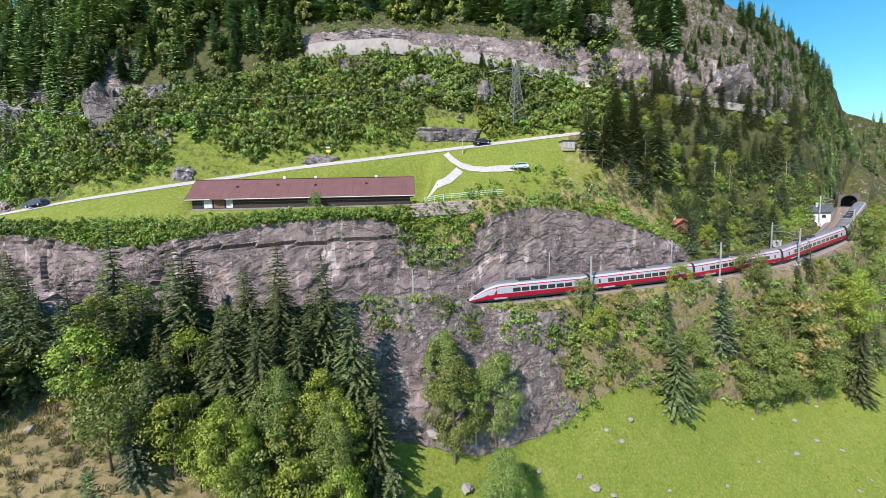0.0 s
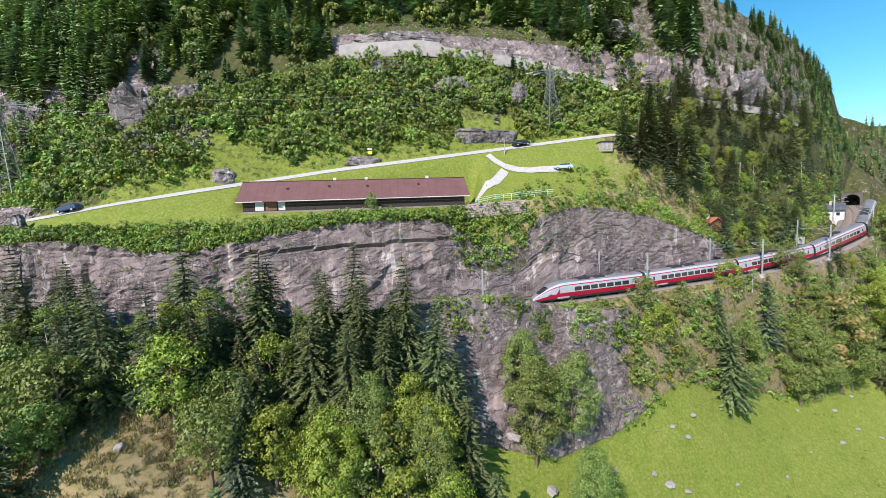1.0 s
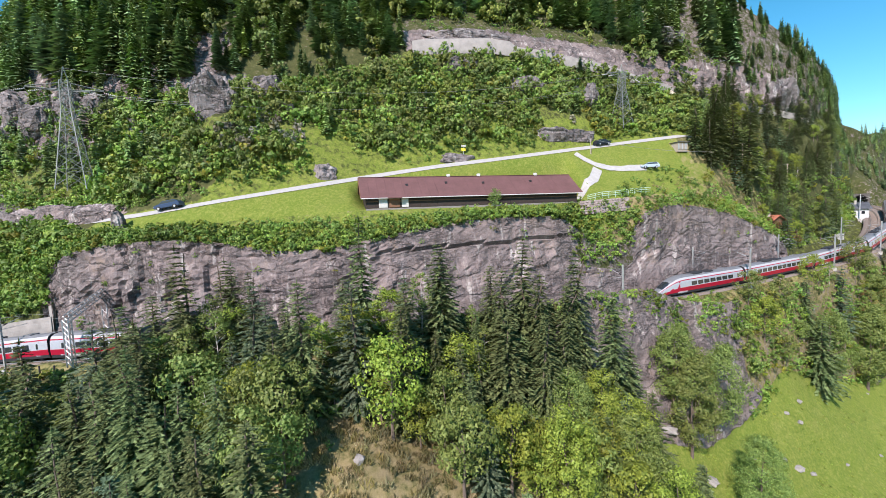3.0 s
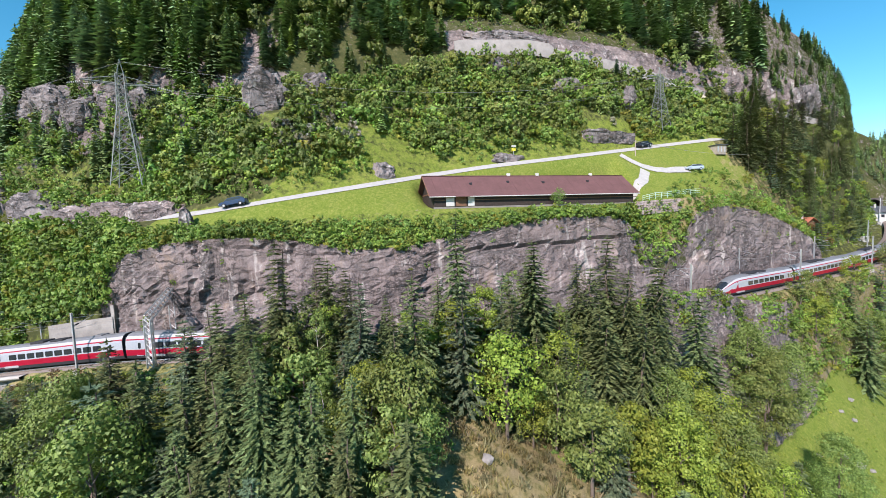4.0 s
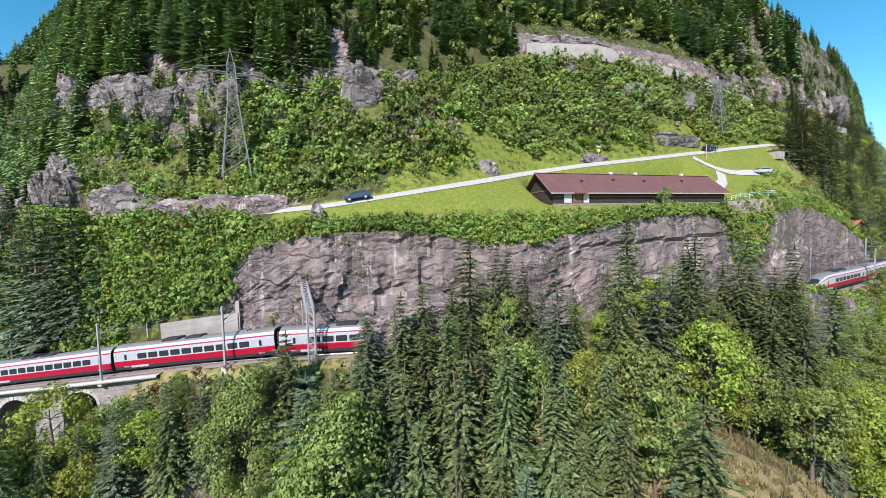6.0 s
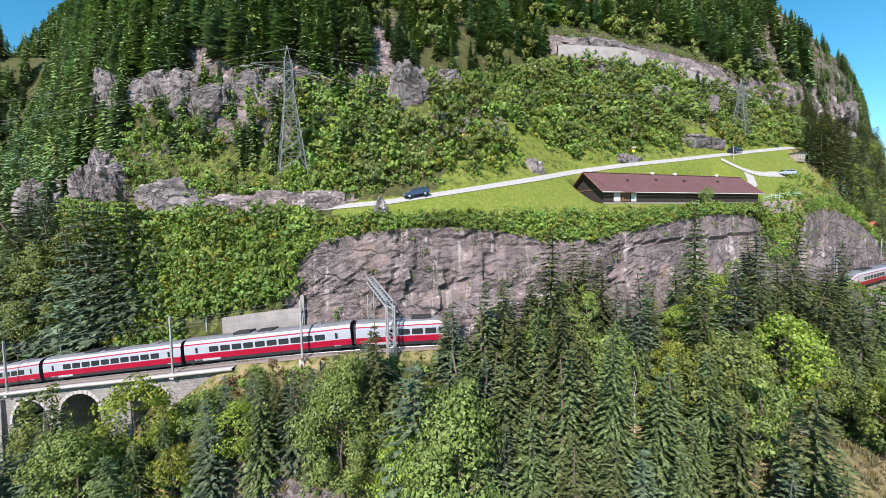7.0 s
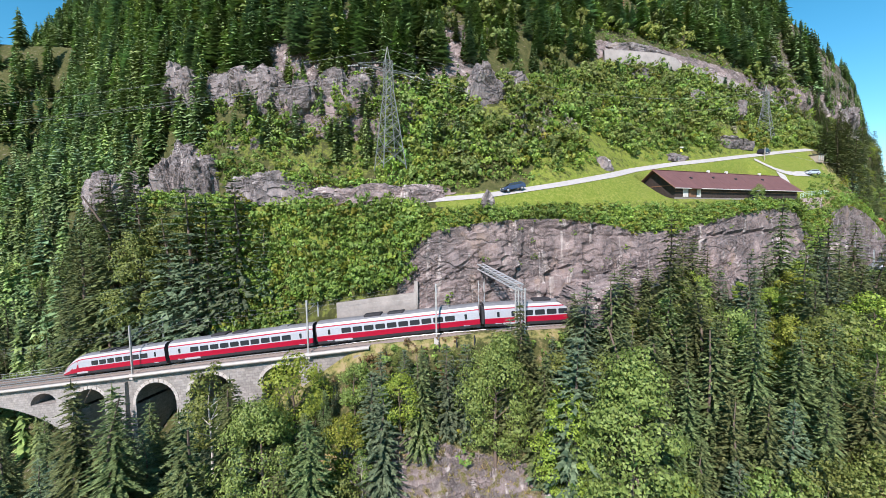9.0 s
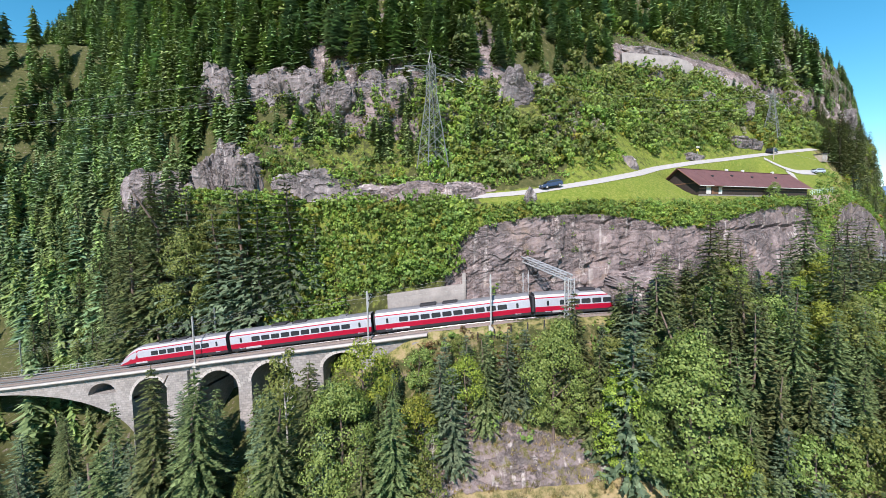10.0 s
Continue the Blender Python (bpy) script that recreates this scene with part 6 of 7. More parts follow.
M_SLATE = plain("dark slate roof", (0.075, 0.08, 0.09), 0.6, vary=0.25, scale=1.5, bump=0.2)
M_BLACKCAR = plain("black car paint", (0.018, 0.020, 0.026), 0.22, 0.0, vary=0.1, bump=0)
M_BLUECAR = plain("dark blue car paint", (0.03, 0.055, 0.11), 0.22, 0.0, vary=0.1, bump=0)
M_SILVERCAR = plain("silver car paint", (0.45, 0.50, 0.56), 0.25, 0.4, vary=0.06, bump=0)
M_TYRE = plain("tyre rubber", (0.02, 0.02, 0.02), 0.9, vary=0.2, bump=0)
M_TEAL = plain("pale green railing paint", (0.42, 0.58, 0.50), 0.5, 0.1, vary=0.12, bump=0)
M_YELLOW = plain("yellow sign", (0.75, 0.60, 0.06), 0.5, vary=0.05, bump=0)
M_WOODPOLE = plain("weathered pole wood", (0.34, 0.29, 0.24), 0.85, vary=0.25, scale=2.0, bump=0.2)
M_STONEWALL = plain("rubble stone", (0.33, 0.27, 0.25), 0.9, vary=0.45, scale=1.6, bump=0.6)


def strip(name, xs, left, right, lift, mat, label, kind="structure", category="road"):
    V, F = [], []
    for x in xs:
        (ya, za), (yb, zb) = left(x), right(x)
        V += [(x, ya, za + lift), (x, (ya + yb) / 2, (za + zb) / 2 + lift + 0.06), (x, yb, zb + lift)]
    for i in range(len(xs) - 1):
        for j in (0, 1):
            F.append((i * 3 + j, i * 3 + 3 + j, i * 3 + 4 + j, i * 3 + 1 + j))
    me = array_mesh(name, V, F, None, [mat], smooth=True)
    return tagged(new(name, me), label, category, kind=kind)


def narrow(x, t):
    (ya, za), (yb, zb) = line_at("road_front", x), line_at("road_back", x)
    return float(ya + (yb - ya) * t), float(za + (zb - za) * t)


strip("road", np.linspace(-137, 44, 140), lambda x: narrow(x, 0.14), lambda x: narrow(x, 0.86), 0.10, M_GRAVEL, "pale grey narrow mountain road crossing the meadow")


def path_over(name, pts, width, label):
    """A gravel track laid over the meadow."""
    pts = [Vector((x, y, 0)) for x, y in pts]
    V, F = [], []
    dense = []
    for a, b in zip(pts[:-1], pts[1:]):
        k = max(2, int((b - a).length / 0.8))
        dense += [a.lerp(b, i / k) for i in range(k)]
    dense.append(pts[-1])
    for i, p in enumerate(dense):
        d = (dense[min(i + 1, len(dense) - 1)] - dense[max(i - 1, 0)]).normalized()
        n = Vector((-d.y, d.x, 0))
        w = width * (0.5 + 0.12 * noise.noise(p * 0.7))
        for e in (-w, 0, w):
            q = p + n * e
            V.append((q.x, q.y, ground_z(q.x, q.y) + 0.16))
    for i in range(len(dense) - 1):
        for j in (0, 1):
            F.append((i * 3 + j, i * 3 + 3 + j, i * 3 + 4 + j, i * 3 + 1 + j))
    return tagged(new(name, array_mesh(name, V, F, None, [M_GRAVEL], smooth=True)), label, "path", kind="structure")


path_over("path_yard", [(1.0, 94.9), (2.4, 93.0), (4.4, 91.4), (7, 90.6), (10, 90.5), (16.6, 91.6)], 1.5, "pale gravel track branching off the road to the parking place")
path_over("path_barn", [(4.0, 90.2), (2.6, 88.6), (1.2, 87.0), (-1.5, 85.4), (-4, 84.2)], 1.9, "pale gravel forecourt track leading to the barn")


def build_barn():
    root = empty("barn", "long dark timber barn with a reddish-brown roof beside the meadow", "barn", pose(-26.9, 77.45, 60.9, 0, 0, 6.3))
    L, W, h, ridge = 20.55, 8.6, 2.15, 5.55
    n = 26
    for i in range(n):
        x0 = -L + 2 * L * i / n
        part("wall_board", boxes((x0 + 0.015, x0 + 2 * L / n - 0.015, 0.0, 0.12, 0.02, h)), M_PLANK, root)
    part("back_wall", boxes((-L, L, W - 0.15, W, -0.5, h)), M_PLANK, root)
    part("plinth", boxes((-L - 0.05, L + 0.05, -0.06, 0.14, -1.2, -0.05), bevel=0.03), M_OLDWALL, root, "pale concrete plinth")
    part("wall_rail", boxes((-L, L, -0.04, 0.0, 1.05, 1.2)), M_BROWN, root)
    slope = (ridge - h) / (W / 2)
    for e in (-1, 1):
        x0 = e * L
        for i in range(12):
            y0, y1 = W * i / 12 + 0.012, W * (i + 1) / 12 - 0.012
            z0, z1 = [h + slope * min(y, W - y) for y in (y0, y1)]
            bm = bmesh.new()
            a = [bm.verts.new((x0, y, z)) for y, z in ((y0, -0.8), (y1, -0.8), (y1, z1), (y0, z0))]
            b = [bm.verts.new((x0 - e * 0.12, v.co.y, v.co.z)) for v in a]
            bm.faces.new(a)
            bm.faces.new(b[::-1])
            for k in range(4):
                bm.faces.new((a[k], b[k], b[(k + 1) % 4], a[(k + 1) % 4]))
            bmesh.ops.recalc_face_normals(bm, faces=bm.faces)
            part("gable_board", bm, M_PLANK, root)
        part("gable_beam", boxes((x0 - 0.08 if e < 0 else x0, x0 if e < 0 else x0 + 0.08, 0.3, W - 0.3, h + 0.1, h + 0.3)), M_BROWN, root)
    ov, thick = 0.7, 0.16
    for yb in (-ov, W + ov):
        z_e = h - slope * ov
        y_r = W / 2
        o = [(yb, z_e), (y_r, ridge), (y_r, ridge + thick), (yb, z_e + thick)]
        k = 28
        for i in range(k):
            x0, x1 = -L - 0.9 + (2 * L + 1.8) * i / k + 0.008, -L - 0.9 + (2 * L + 1.8) * (i + 1) / k - 0.008
            lift = 0.012 * (i % 2)
            bm = bmesh.new()
            a = [bm.verts.new((x0, y, z + lift)) for y, z in o]
            b = [bm.verts.new((x1, y, z + lift)) for y, z in o]
            bm.faces.new(a)
            bm.faces.new(b[::-1])
            for q in range(4):
                bm.faces.new((a[q], b[q], b[(q + 1) % 4], a[(q + 1) % 4]))
            bmesh.ops.recalc_face_normals(bm, faces=bm.faces)
            part("roof_sheet", bm, M_ROOF, root)
    part("ridge_cap", boxes((-L - 0.95, L + 0.95, W / 2 - 0.2, W / 2 + 0.2, ridge + 0.12, ridge + 0.24), bevel=0.05), M_ROOF, root)
    part("gutter", rods(((-L - 0.9, -ov - 0.06, h - slope * ov + 0.06), (L + 0.9, -ov - 0.06, h - slope * ov + 0.06), 0.085), n=8), M_PALE, root, "pale eaves gutter")
    for e in (-1, 1):
        part("barge_board", rods(((e * (L + 0.92), -ov, h - slope * ov + 0.1), (e * (L + 0.92), W / 2, ridge + 0.1), 0.09), ((e * (L + 0.92), W + ov, h - slope * ov + 0.1), (e * (L + 0.92), W / 2, ridge + 0.1), 0.09), n=4), M_BROWN, root)
    for x, y in ((-13, 2.2), (-5.5, 2.6), (1.8, 2.4), (11.8, 2.6)):
        z = h + slope * y
        part("roof_vent", boxes((x - 0.22, x + 0.22, y - 0.25, y + 0.2, z, z + 0.42), bevel=0.03), M_DARK, root)
    for x in (-4.5, 1.6, 13.8):
        part("ridge_vent", boxes((x - 0.3, x + 0.3, W / 2 - 0.25, W / 2 + 0.25, ridge + 0.1, ridge + 0.62), bevel=0.05), M_PALE, root, "pale ridge vent")
    for x0, x1, z1, m in ((-18.4, -16.9, 1.75, M_PALE), (-16.6, -14.7, 1.6, M_BROWN), (-14.4, -13.2, 1.75, M_PALE)):
        part("door", boxes((x0, x1, -0.14, -0.07, 0.05, z1), bevel=0.02), m, root, "whitewashed door" if m is M_PALE else "brown shed door")
    part("lean_to_roof", boxes((-16.9, -14.4, -1.1, -0.05, 1.62, 1.74)), M_ROOF, root)
    part("balcony_rail", boxes((L + 0.1, L + 1.0, 0.2, 0.26, 1.0, 1.1), (L + 0.9, L + 1.0, 0.2, 0.3, 0.0, 1.1)), M_BROWN, root)
    return root


build_barn()


def build_car(name, paint, label):
    root = empty(name, label, "car")
    bm = bmesh.new()
    o = [(-2.1, 0.32), (2.1, 0.32), (2.15, 0.62), (2.02, 0.86), (1.25, 0.98), (0.55, 1.42), (-1.35, 1.46), (-2.0, 1.02), (-2.15, 0.7)]
    prism(bm, o, -0.86, 0.86)
    bmesh.ops.bevel(bm, geom=list(bm.edges), offset=0.08, segments=2, affect="EDGES")
    part("body", bm, paint, root, smooth=False)
    for sg in (-1, 1):
        bm = bmesh.new()
        bm.faces.new([bm.verts.new((x, sg * 0.872, z)) for x, z in ((1.1, 1.0), (0.5, 1.34), (-1.3, 1.37), (-1.75, 1.05))])
        part("side_window", bm, M_GLASS, root)
    bm = bmesh.new()
    bm.faces.new([bm.verts.new(p) for p in ((1.2, -0.7, 1.03), (1.2, 0.7, 1.03), (0.63, 0.66, 1.39), (0.63, -0.66, 1.39))])
    part("windscreen", bm, M_GLASS, root)
    for x in (-1.3, 1.3):
        for y in (-0.8, 0.8):
            bm = bmesh.new()
            rod(bm, (x, y - 0.1, 0.32), (x, y + 0.1, 0.32), 0.32, 16)
            w = part("wheel", bm, M_TYRE, root)
            part("rim", rods(((x, y - 0.11, 0.32), (x, y + 0.11, 0.32), 0.19), n=12), M_STEEL, w)
    for y in (-0.6, 0.6):
        part("headlight", boxes((2.06, 2.14, y - 0.2, y + 0.2, 0.64, 0.78), bevel=0.03), M_PALE, root)
    return root


def park(ob, x, y, z, heading, pitch=0.0):
    ob.matrix_basis = pose(x, y, z, 0, -pitch, heading)


park(build_car("silver_car", M_SILVERCAR, "silver-blue estate car parked at the end of a gravel track"), 17.6, 91.4, ground_z(17.6, 91.4) + 0.14, 170)
park(build_car("black_car", M_BLACKCAR, "black car standing on the pale mountain road"), 10.0, narrow(10.0, 0.5)[0], narrow(10.0, 0.5)[1] + 0.16, 12, 6)
park(build_car("blue_car", M_BLUECAR, "dark blue car standing on the road below the shrubs"), -80.0, narrow(-80.0, 0.5)[0], narrow(-80.0, 0.5)[1] + 0.16, 176, -9)


def build_shed():
    root = empty("shed", "small grey boarded shed at the edge of the meadow", "shed", pose(30.4, 97.6, ground_z(30.4, 97.6), 0, 0, 8))
    for i in range(8):
        part("board", boxes((-1.5 + i * 0.375, -1.5 + i * 0.375 + 0.36, -1.1, -1.0, 0, 1.5)), M_WOODPOLE if i % 3 else M_STEEL, root)
    part("walls", boxes((-1.5, 1.5, -1.0, 1.1, -0.6, 1.7)), M_WOODPOLE, root)
    part("roof", boxes((-1.75, 1.75, -1.4, 1.4, 1.72, 1.86), bevel=0.02), M_SLATE, root)
    return root


build_shed()


def build_house(name, label, x, y, z, turn, w, d, h, ridge, wall, roof):
    root = empty(name, label, "house", pose(x, y, z, 0, 0, turn))
    bm = bmesh.new()
    prism(bm, [(-d / 2, -2.5), (d / 2, -2.5), (d / 2, h), (0, ridge), (-d / 2, h)], -w / 2, w / 2)
    part("wall", bm, wall, root)
    sl = (ridge - h) / (d / 2)
    for e in (-1, 1):
        bm = bmesh.new()
        o = [(0, ridge + 0.02), (e * (d / 2 + 0.6), h - 0.6 * sl + 0.02), (e * (d / 2 + 0.6), h - 0.6 * sl + 0.2), (0, ridge + 0.22)]
        prism(bm, o, -w / 2 - 0.6, w / 2 + 0.6)
        part("roof", bm, roof, root)
    part("chimney", boxes((-0.9, -0.4, -0.3, 0.3, ridge - 0.6, ridge + 0.9), bevel=0.03), M_CONCRETE, root)
    for e in (-1, 1):
        for wx in (-w * 0.25, w * 0.22):
            wn_ = part("window", boxes((e * (d / 2 + 0.03) - 0.03, e * (d / 2 + 0.03) + 0.03, wx - 0.5, wx + 0.5, h * 0.4, h * 0.4 + 1.1)), M_PALE, root)
            part("pane", boxes((e * (d / 2 + 0.06) - 0.02, e * (d / 2 + 0.06) + 0.02, wx - 0.4, wx + 0.4, h * 0.4 + 0.1, h * 0.4 + 1.0)), M_GLASS, wn_)
    return root


build_house("line_keepers_house", "white rendered house with a dark slate roof above the railway", 107.6, 114.6, 53.0, 55, 5.6, 4.6, 3.4, 4.9, M_PALE, M_SLATE)
build_house("hut", "brown wooden hut with a red tiled roof among bushes", 57.5, 97.6, ground_z(57.5, 97.6) - 1.2, 5, 3.8, 3.2, 2.0, 3.0, M_BROWN, plain("red tiles", (0.34, 0.12, 0.07), 0.8, vary=0.25, scale=2.0))
build_house("mountain_hut", "small wooden hut among the trees high on the slope", -11.6, 135.6, ground_z(-11.6, 135.6) + 0.3, 75, 5.0, 4.0, 2.6, 4.2, M_BROWN, M_SLATE)
tagged(part("relay_cabinet", boxes((86.0, 88.0, 102.6, 103.8, 46.0, 49.4), bevel=0.05), M_PALE, None), "white metal relay cabinet beside the track", "cabinet")


def build_fence():
    root = empty("yard_railing", "pale green tubular railing on the wall beside the barn", "railing")
    pts = [Vector((x, y, ground_z(x, y))) for x, y in ((-3.6, 80.7), (0.2, 81.9), (3.6, 82.7), (7.0, 83.4), (10.4, 84.0), (13.0, 84.5))]
    for a, b in zip(pts[:-1], pts[1:]):
        for t in (0.0, 0.5):
            p = a.lerp(b, t)
            part("post", rods((p - Vector((0, 0, 0.3)), p + Vector((0, 0, 1.25)), 0.055)), M_TEAL, root)
        for u in (0.45, 0.85, 1.22):
            part("bar", rods((a + Vector((0, 0, u)), b + Vector((0, 0, u)), 0.045)), M_TEAL, root)
    return root


build_fence()


def build_stone_wall():
    root = empty("rubble_wall", "low rubble stone wall carrying the yard beside the barn", "wall")
    g = np.random.default_rng(5)
    p, q = Vector((-6.0, 78.9, 58.3)), Vector((6.0, 82.2, 58.8))
    d = (q - p).normalized()
    n = Vector((d.y, -d.x, 0))
    shapes = []
    for k in range(6):
        bm = bmesh.new()
        box(bm, -0.42, 0.42, -0.35, 0.35, -0.22, 0.22, bevel=0.07)
        for v in bm.verts:
            v.co += Vector(g.normal(0, 0.035, 3))
        me = from_bm(bm, "stone")
        me.materials.append(M_STONEWALL)
        shapes.append(me)
    for r in range(6):
        x = 0.2 * (r % 2) * 2
        while x < (q - p).length:
            c = p + d * x + Vector((0, 0, 0.44 * r + 0.2)) + n * (0.12 - 0.05 * r + g.normal(0, 0.03))
            ob = new("stone", shapes[int(g.integers(6))])
            ob.parent = root
            ob.matrix_basis = Matrix.Translation(c) @ pose(0, 0, 0, g.normal(0, 4), g.normal(0, 4), math.degrees(math.atan2(d.y, d.x)) + g.normal(0, 4))
            x += 0.86
    part("core", boxes((0, (q - p).length, 0.05, 0.9, -1.0, 2.5)), M_STONEWALL, root).matrix_basis = Matrix.Translation(p) @ pose(0, 0, 0, 0, 0, math.degrees(math.atan2(d.y, d.x)))
    return root


build_stone_wall()


def build_pylon(name, label, x, y, z, H, wb, turn, k=1.0):
    """A lattice tower: four legs, crossed braces, three pairs of arms."""
    root = empty(name, label, "power pylon", pose(x, y, z, 0, 0, turn))

    def half(u):
        return wb / 2 * (1 - u / 0.62) + 0.16 * wb * u / 0.62 if u < 0.62 else wb * 0.16 * (1 - 0.25 * (u - 0.62) / 0.38)

    lv = [0, 0.14, 0.27, 0.38, 0.47, 0.55, 0.62, 0.69, 0.76, 0.83, 0.88]
    for sx in (-1, 1):
        for sy in (-1, 1):
            part("leg", rods(((sx * half(0), sy * half(0), -0.6), (sx * half(0.62), sy * half(0.62), H * 0.62), 0.095 * k), ((sx * half(0.62), sy * half(0.62), H * 0.62), (sx * half(0.88), sy * half(0.88), H * 0.88), 0.08 * k), n=4), M_PYLON, root)
    for a, b in zip(lv[:-1], lv[1:]):
        sp = []
        p, q = half(a), half(b)
        for f in (-1, 1):
            sp += [((-p, f * p, H * a), (q, f * q, H * b), 0.05), ((p, f * p, H * a), (-q, f * q, H * b), 0.05)]
            sp += [((f * p, -p, H * a), (f * q, q, H * b), 0.05), ((f * p, p, H * a), (f * q, -q, H * b), 0.05)]
            sp += [((-q, f * q, H * b), (q, f * q, H * b), 0.045), ((f * q, -q, H * b), (f * q, q, H * b), 0.045)]
        for one in sp:
            part("brace", rods((one[0], one[1], one[2] * k), n=4), M_PYLON, root)
    q = half(0.88)
    arm = wb * 1.25
    for sg in (-1, 1):
        part("horn", rods(((sg * q, 0, H * 0.86), (0, 0, H), 0.07 * k), ((sg * q, 0.3, H * 0.86), (0, 0, H), 0.05 * k), n=4), M_PYLON, root)
        part("cross_arm", rods(((sg * q, q, H * 0.80), (sg * arm, 0, H * 0.815), 0.10 * k), ((sg * q, -q, H * 0.80), (sg * arm, 0, H * 0.815), 0.10 * k), ((sg * q, 0, H * 0.865), (sg * arm, 0, H * 0.82), 0.08 * k), n=4), M_PYLON, root)
        for off in (0.55, 1.0):
            xx = sg * (q + (arm - q) * off)
            part("insulator", rods(*[((xx + sg * 0.28 * i, 0, H * 0.80 - 0.07 * i), (xx + sg * 0.28 * i + sg * 0.12, 0, H * 0.80 - 0.07 * i - 0.03), 0.12) for i in range(7)], n=8), M_PALE, root)
    return root


build_pylon("power_pylon", "tall grey lattice power pylon standing among shrubs", -100.2, 88.2, 67.2, 21.5, 4.5, 14)
build_pylon("power_pylon", "grey lattice power pylon on the shrubby slope", 19.5, 105.2, ground_z(19.5, 105.2) - 0.2, 16.5, 4.4, 20)
build_pylon("power_pylon", "far small power pylon on the mountain ridge", 104.0, 132.0, 109.0, 13.0, 2.6, 30, 0.45)

for dz, dy in ((17.3, 0), (17.3, 1.6), (21.3, 0.6)):
    wire("power_line", [(-330, 190 + dy, 66 + dz * 0.9), (-100.2, 88.2 + dy, 67.2 + dz), (19.5, 105.2 + dy, 78.9 + dz * 0.78), (104, 132 + dy, 109 + dz * 0.6)], 0.025, M_WIRE, "grey power line sagging between the pylons", "power line", sag=5.0, n=24)


def build_pole(x, y, h, label="weathered wooden telegraph pole"):
    root = empty("telegraph_pole", label + " at the meadow's edge", "pole", pose(x, y, ground_z(x, y) - 0.4))
    part("shaft", rods(((0, 0, 0), (0, 0, h), 0.13, 0.09), n=8), M_WOODPOLE, root)
    part("crossbar", rods(((-0.5, 0, h - 0.3), (0.5, 0, h - 0.3), 0.04)), M_WOODPOLE, root)
    return Vector((x, y, ground_z(x, y) - 0.5 + h))


tops = [build_pole(*p) for p in ((5.0, 95.0, 4.0), (38.5, 96.5, 4.5), (50.0, 99.0, 10.0), (72.0, 106.0, 8.0))]
wire("telephone_line", [tops[0], tops[1], tops[2] - Vector((0, 0, 5)), tops[3]], 0.035, M_WIRE, "pale telephone cable strung over the meadow", "cable", sag=0.9, n=12)


def build_sign():
    root = empty("signpost", "post with a yellow and white sign beside the road", "sign", pose(-26.2, 93.4, ground_z(-26.2, 93.4) - 0.3, 0, 0, 10))
    part("post", rods(((0, 0, 0), (0, 0, 2.6), 0.05)), M_STEEL, root)
    part("sign_plate", boxes((-0.5, 0.5, -0.06, -0.02, 1.5, 2.1), bevel=0.02), M_YELLOW, root)
    part("hood", boxes((-0.5, 0.5, -0.3, 0.1, 2.4, 2.75), bevel=0.03), M_PALE, root)


build_sign()

# ---- upper road and its wall ----
UP = np.linspace(-35, 104, 90)


def upper_wall(x):
    y, z = line_at("hill_mid", x)
    return float(y) - 0.9, float(z)


def build_upper_wall():
    V, F = [], []
    for x in UP:
        y, z = upper_wall(x)
        tall = 2.4 if x < -8 else (1.3 if x < 30 else (1.8 if x < 50 else 0.5))
        for dy, dz in ((-0.25, -1.6), (0.0, tall), (0.5, tall), (0.5, -1.6)):
            V.append((x, y + dy - 0.2, z + dz - 0.4))
    for i in range(len(UP) - 1):
        for j in range(3):
            F.append((i * 4 + j, i * 4 + 4 + j, i * 4 + 5 + j, i * 4 + 1 + j))
    return tagged(new("road_wall", array_mesh("road_wall", V, F, None, [plain("grey wall concrete", (0.25, 0.235, 0.215), 0.9, vary=0.3, scale=0.6, bump=0.3)])), "pale retaining wall of the upper mountain road", "wall", kind="structure")


build_upper_wall()


# ---- rocks ----
def rock(name, label, x, y, z, sx, sy, sz, seed, turn=0.0, lean=0.0, sub=4, peak=0.0, mat=None, square=0.72):
    """A weathered block: a ball cut by flat planes and roughened."""
    g = np.random.default_rng(seed)
    bm = bmesh.new()
    bmesh.ops.create_icosphere(bm, subdivisions=sub, radius=1.0)
    planes = []
    for _ in range(16):
        v = Vector(g.normal(size=3)).normalized()
        planes.append((v, g.uniform(0.75, 1.05)))
    off = Vector((seed * 3.1, seed * 1.7, 0))
    for v in bm.verts:
        p = v.co.copy()
        p = Vector([math.copysign(abs(c) ** square, c) for c in p])
        for nrm, dd in planes:
            e = p.dot(nrm) - dd
            if e > 0:
                p -= nrm * e * 0.94
        q = Vector((p.x * 2.2, p.y * 2.2, p.z * 0.9)) + off
        p += p.normalized() * (0.16 * fbm(q, 4) + 0.10 * noise.cell(q * 1.7) + 0.05 * fbm(p * 5 + off, 3))
        if peak:
            f = 1 - peak * max(0.0, p.z + 0.2)
            p.x *= max(0.25, f)
        v.co = Vector((p.x * sx / 2, p.y * sy / 2, p.z * sz / 2))
    me = from_bm(bm, name)
    me.materials.append(mat or M_ROCK)
    ob = new(name, me)
    ob.matrix_basis = pose(x, y, z, lean, 0, turn)
    return tagged(ob, label, "rock")


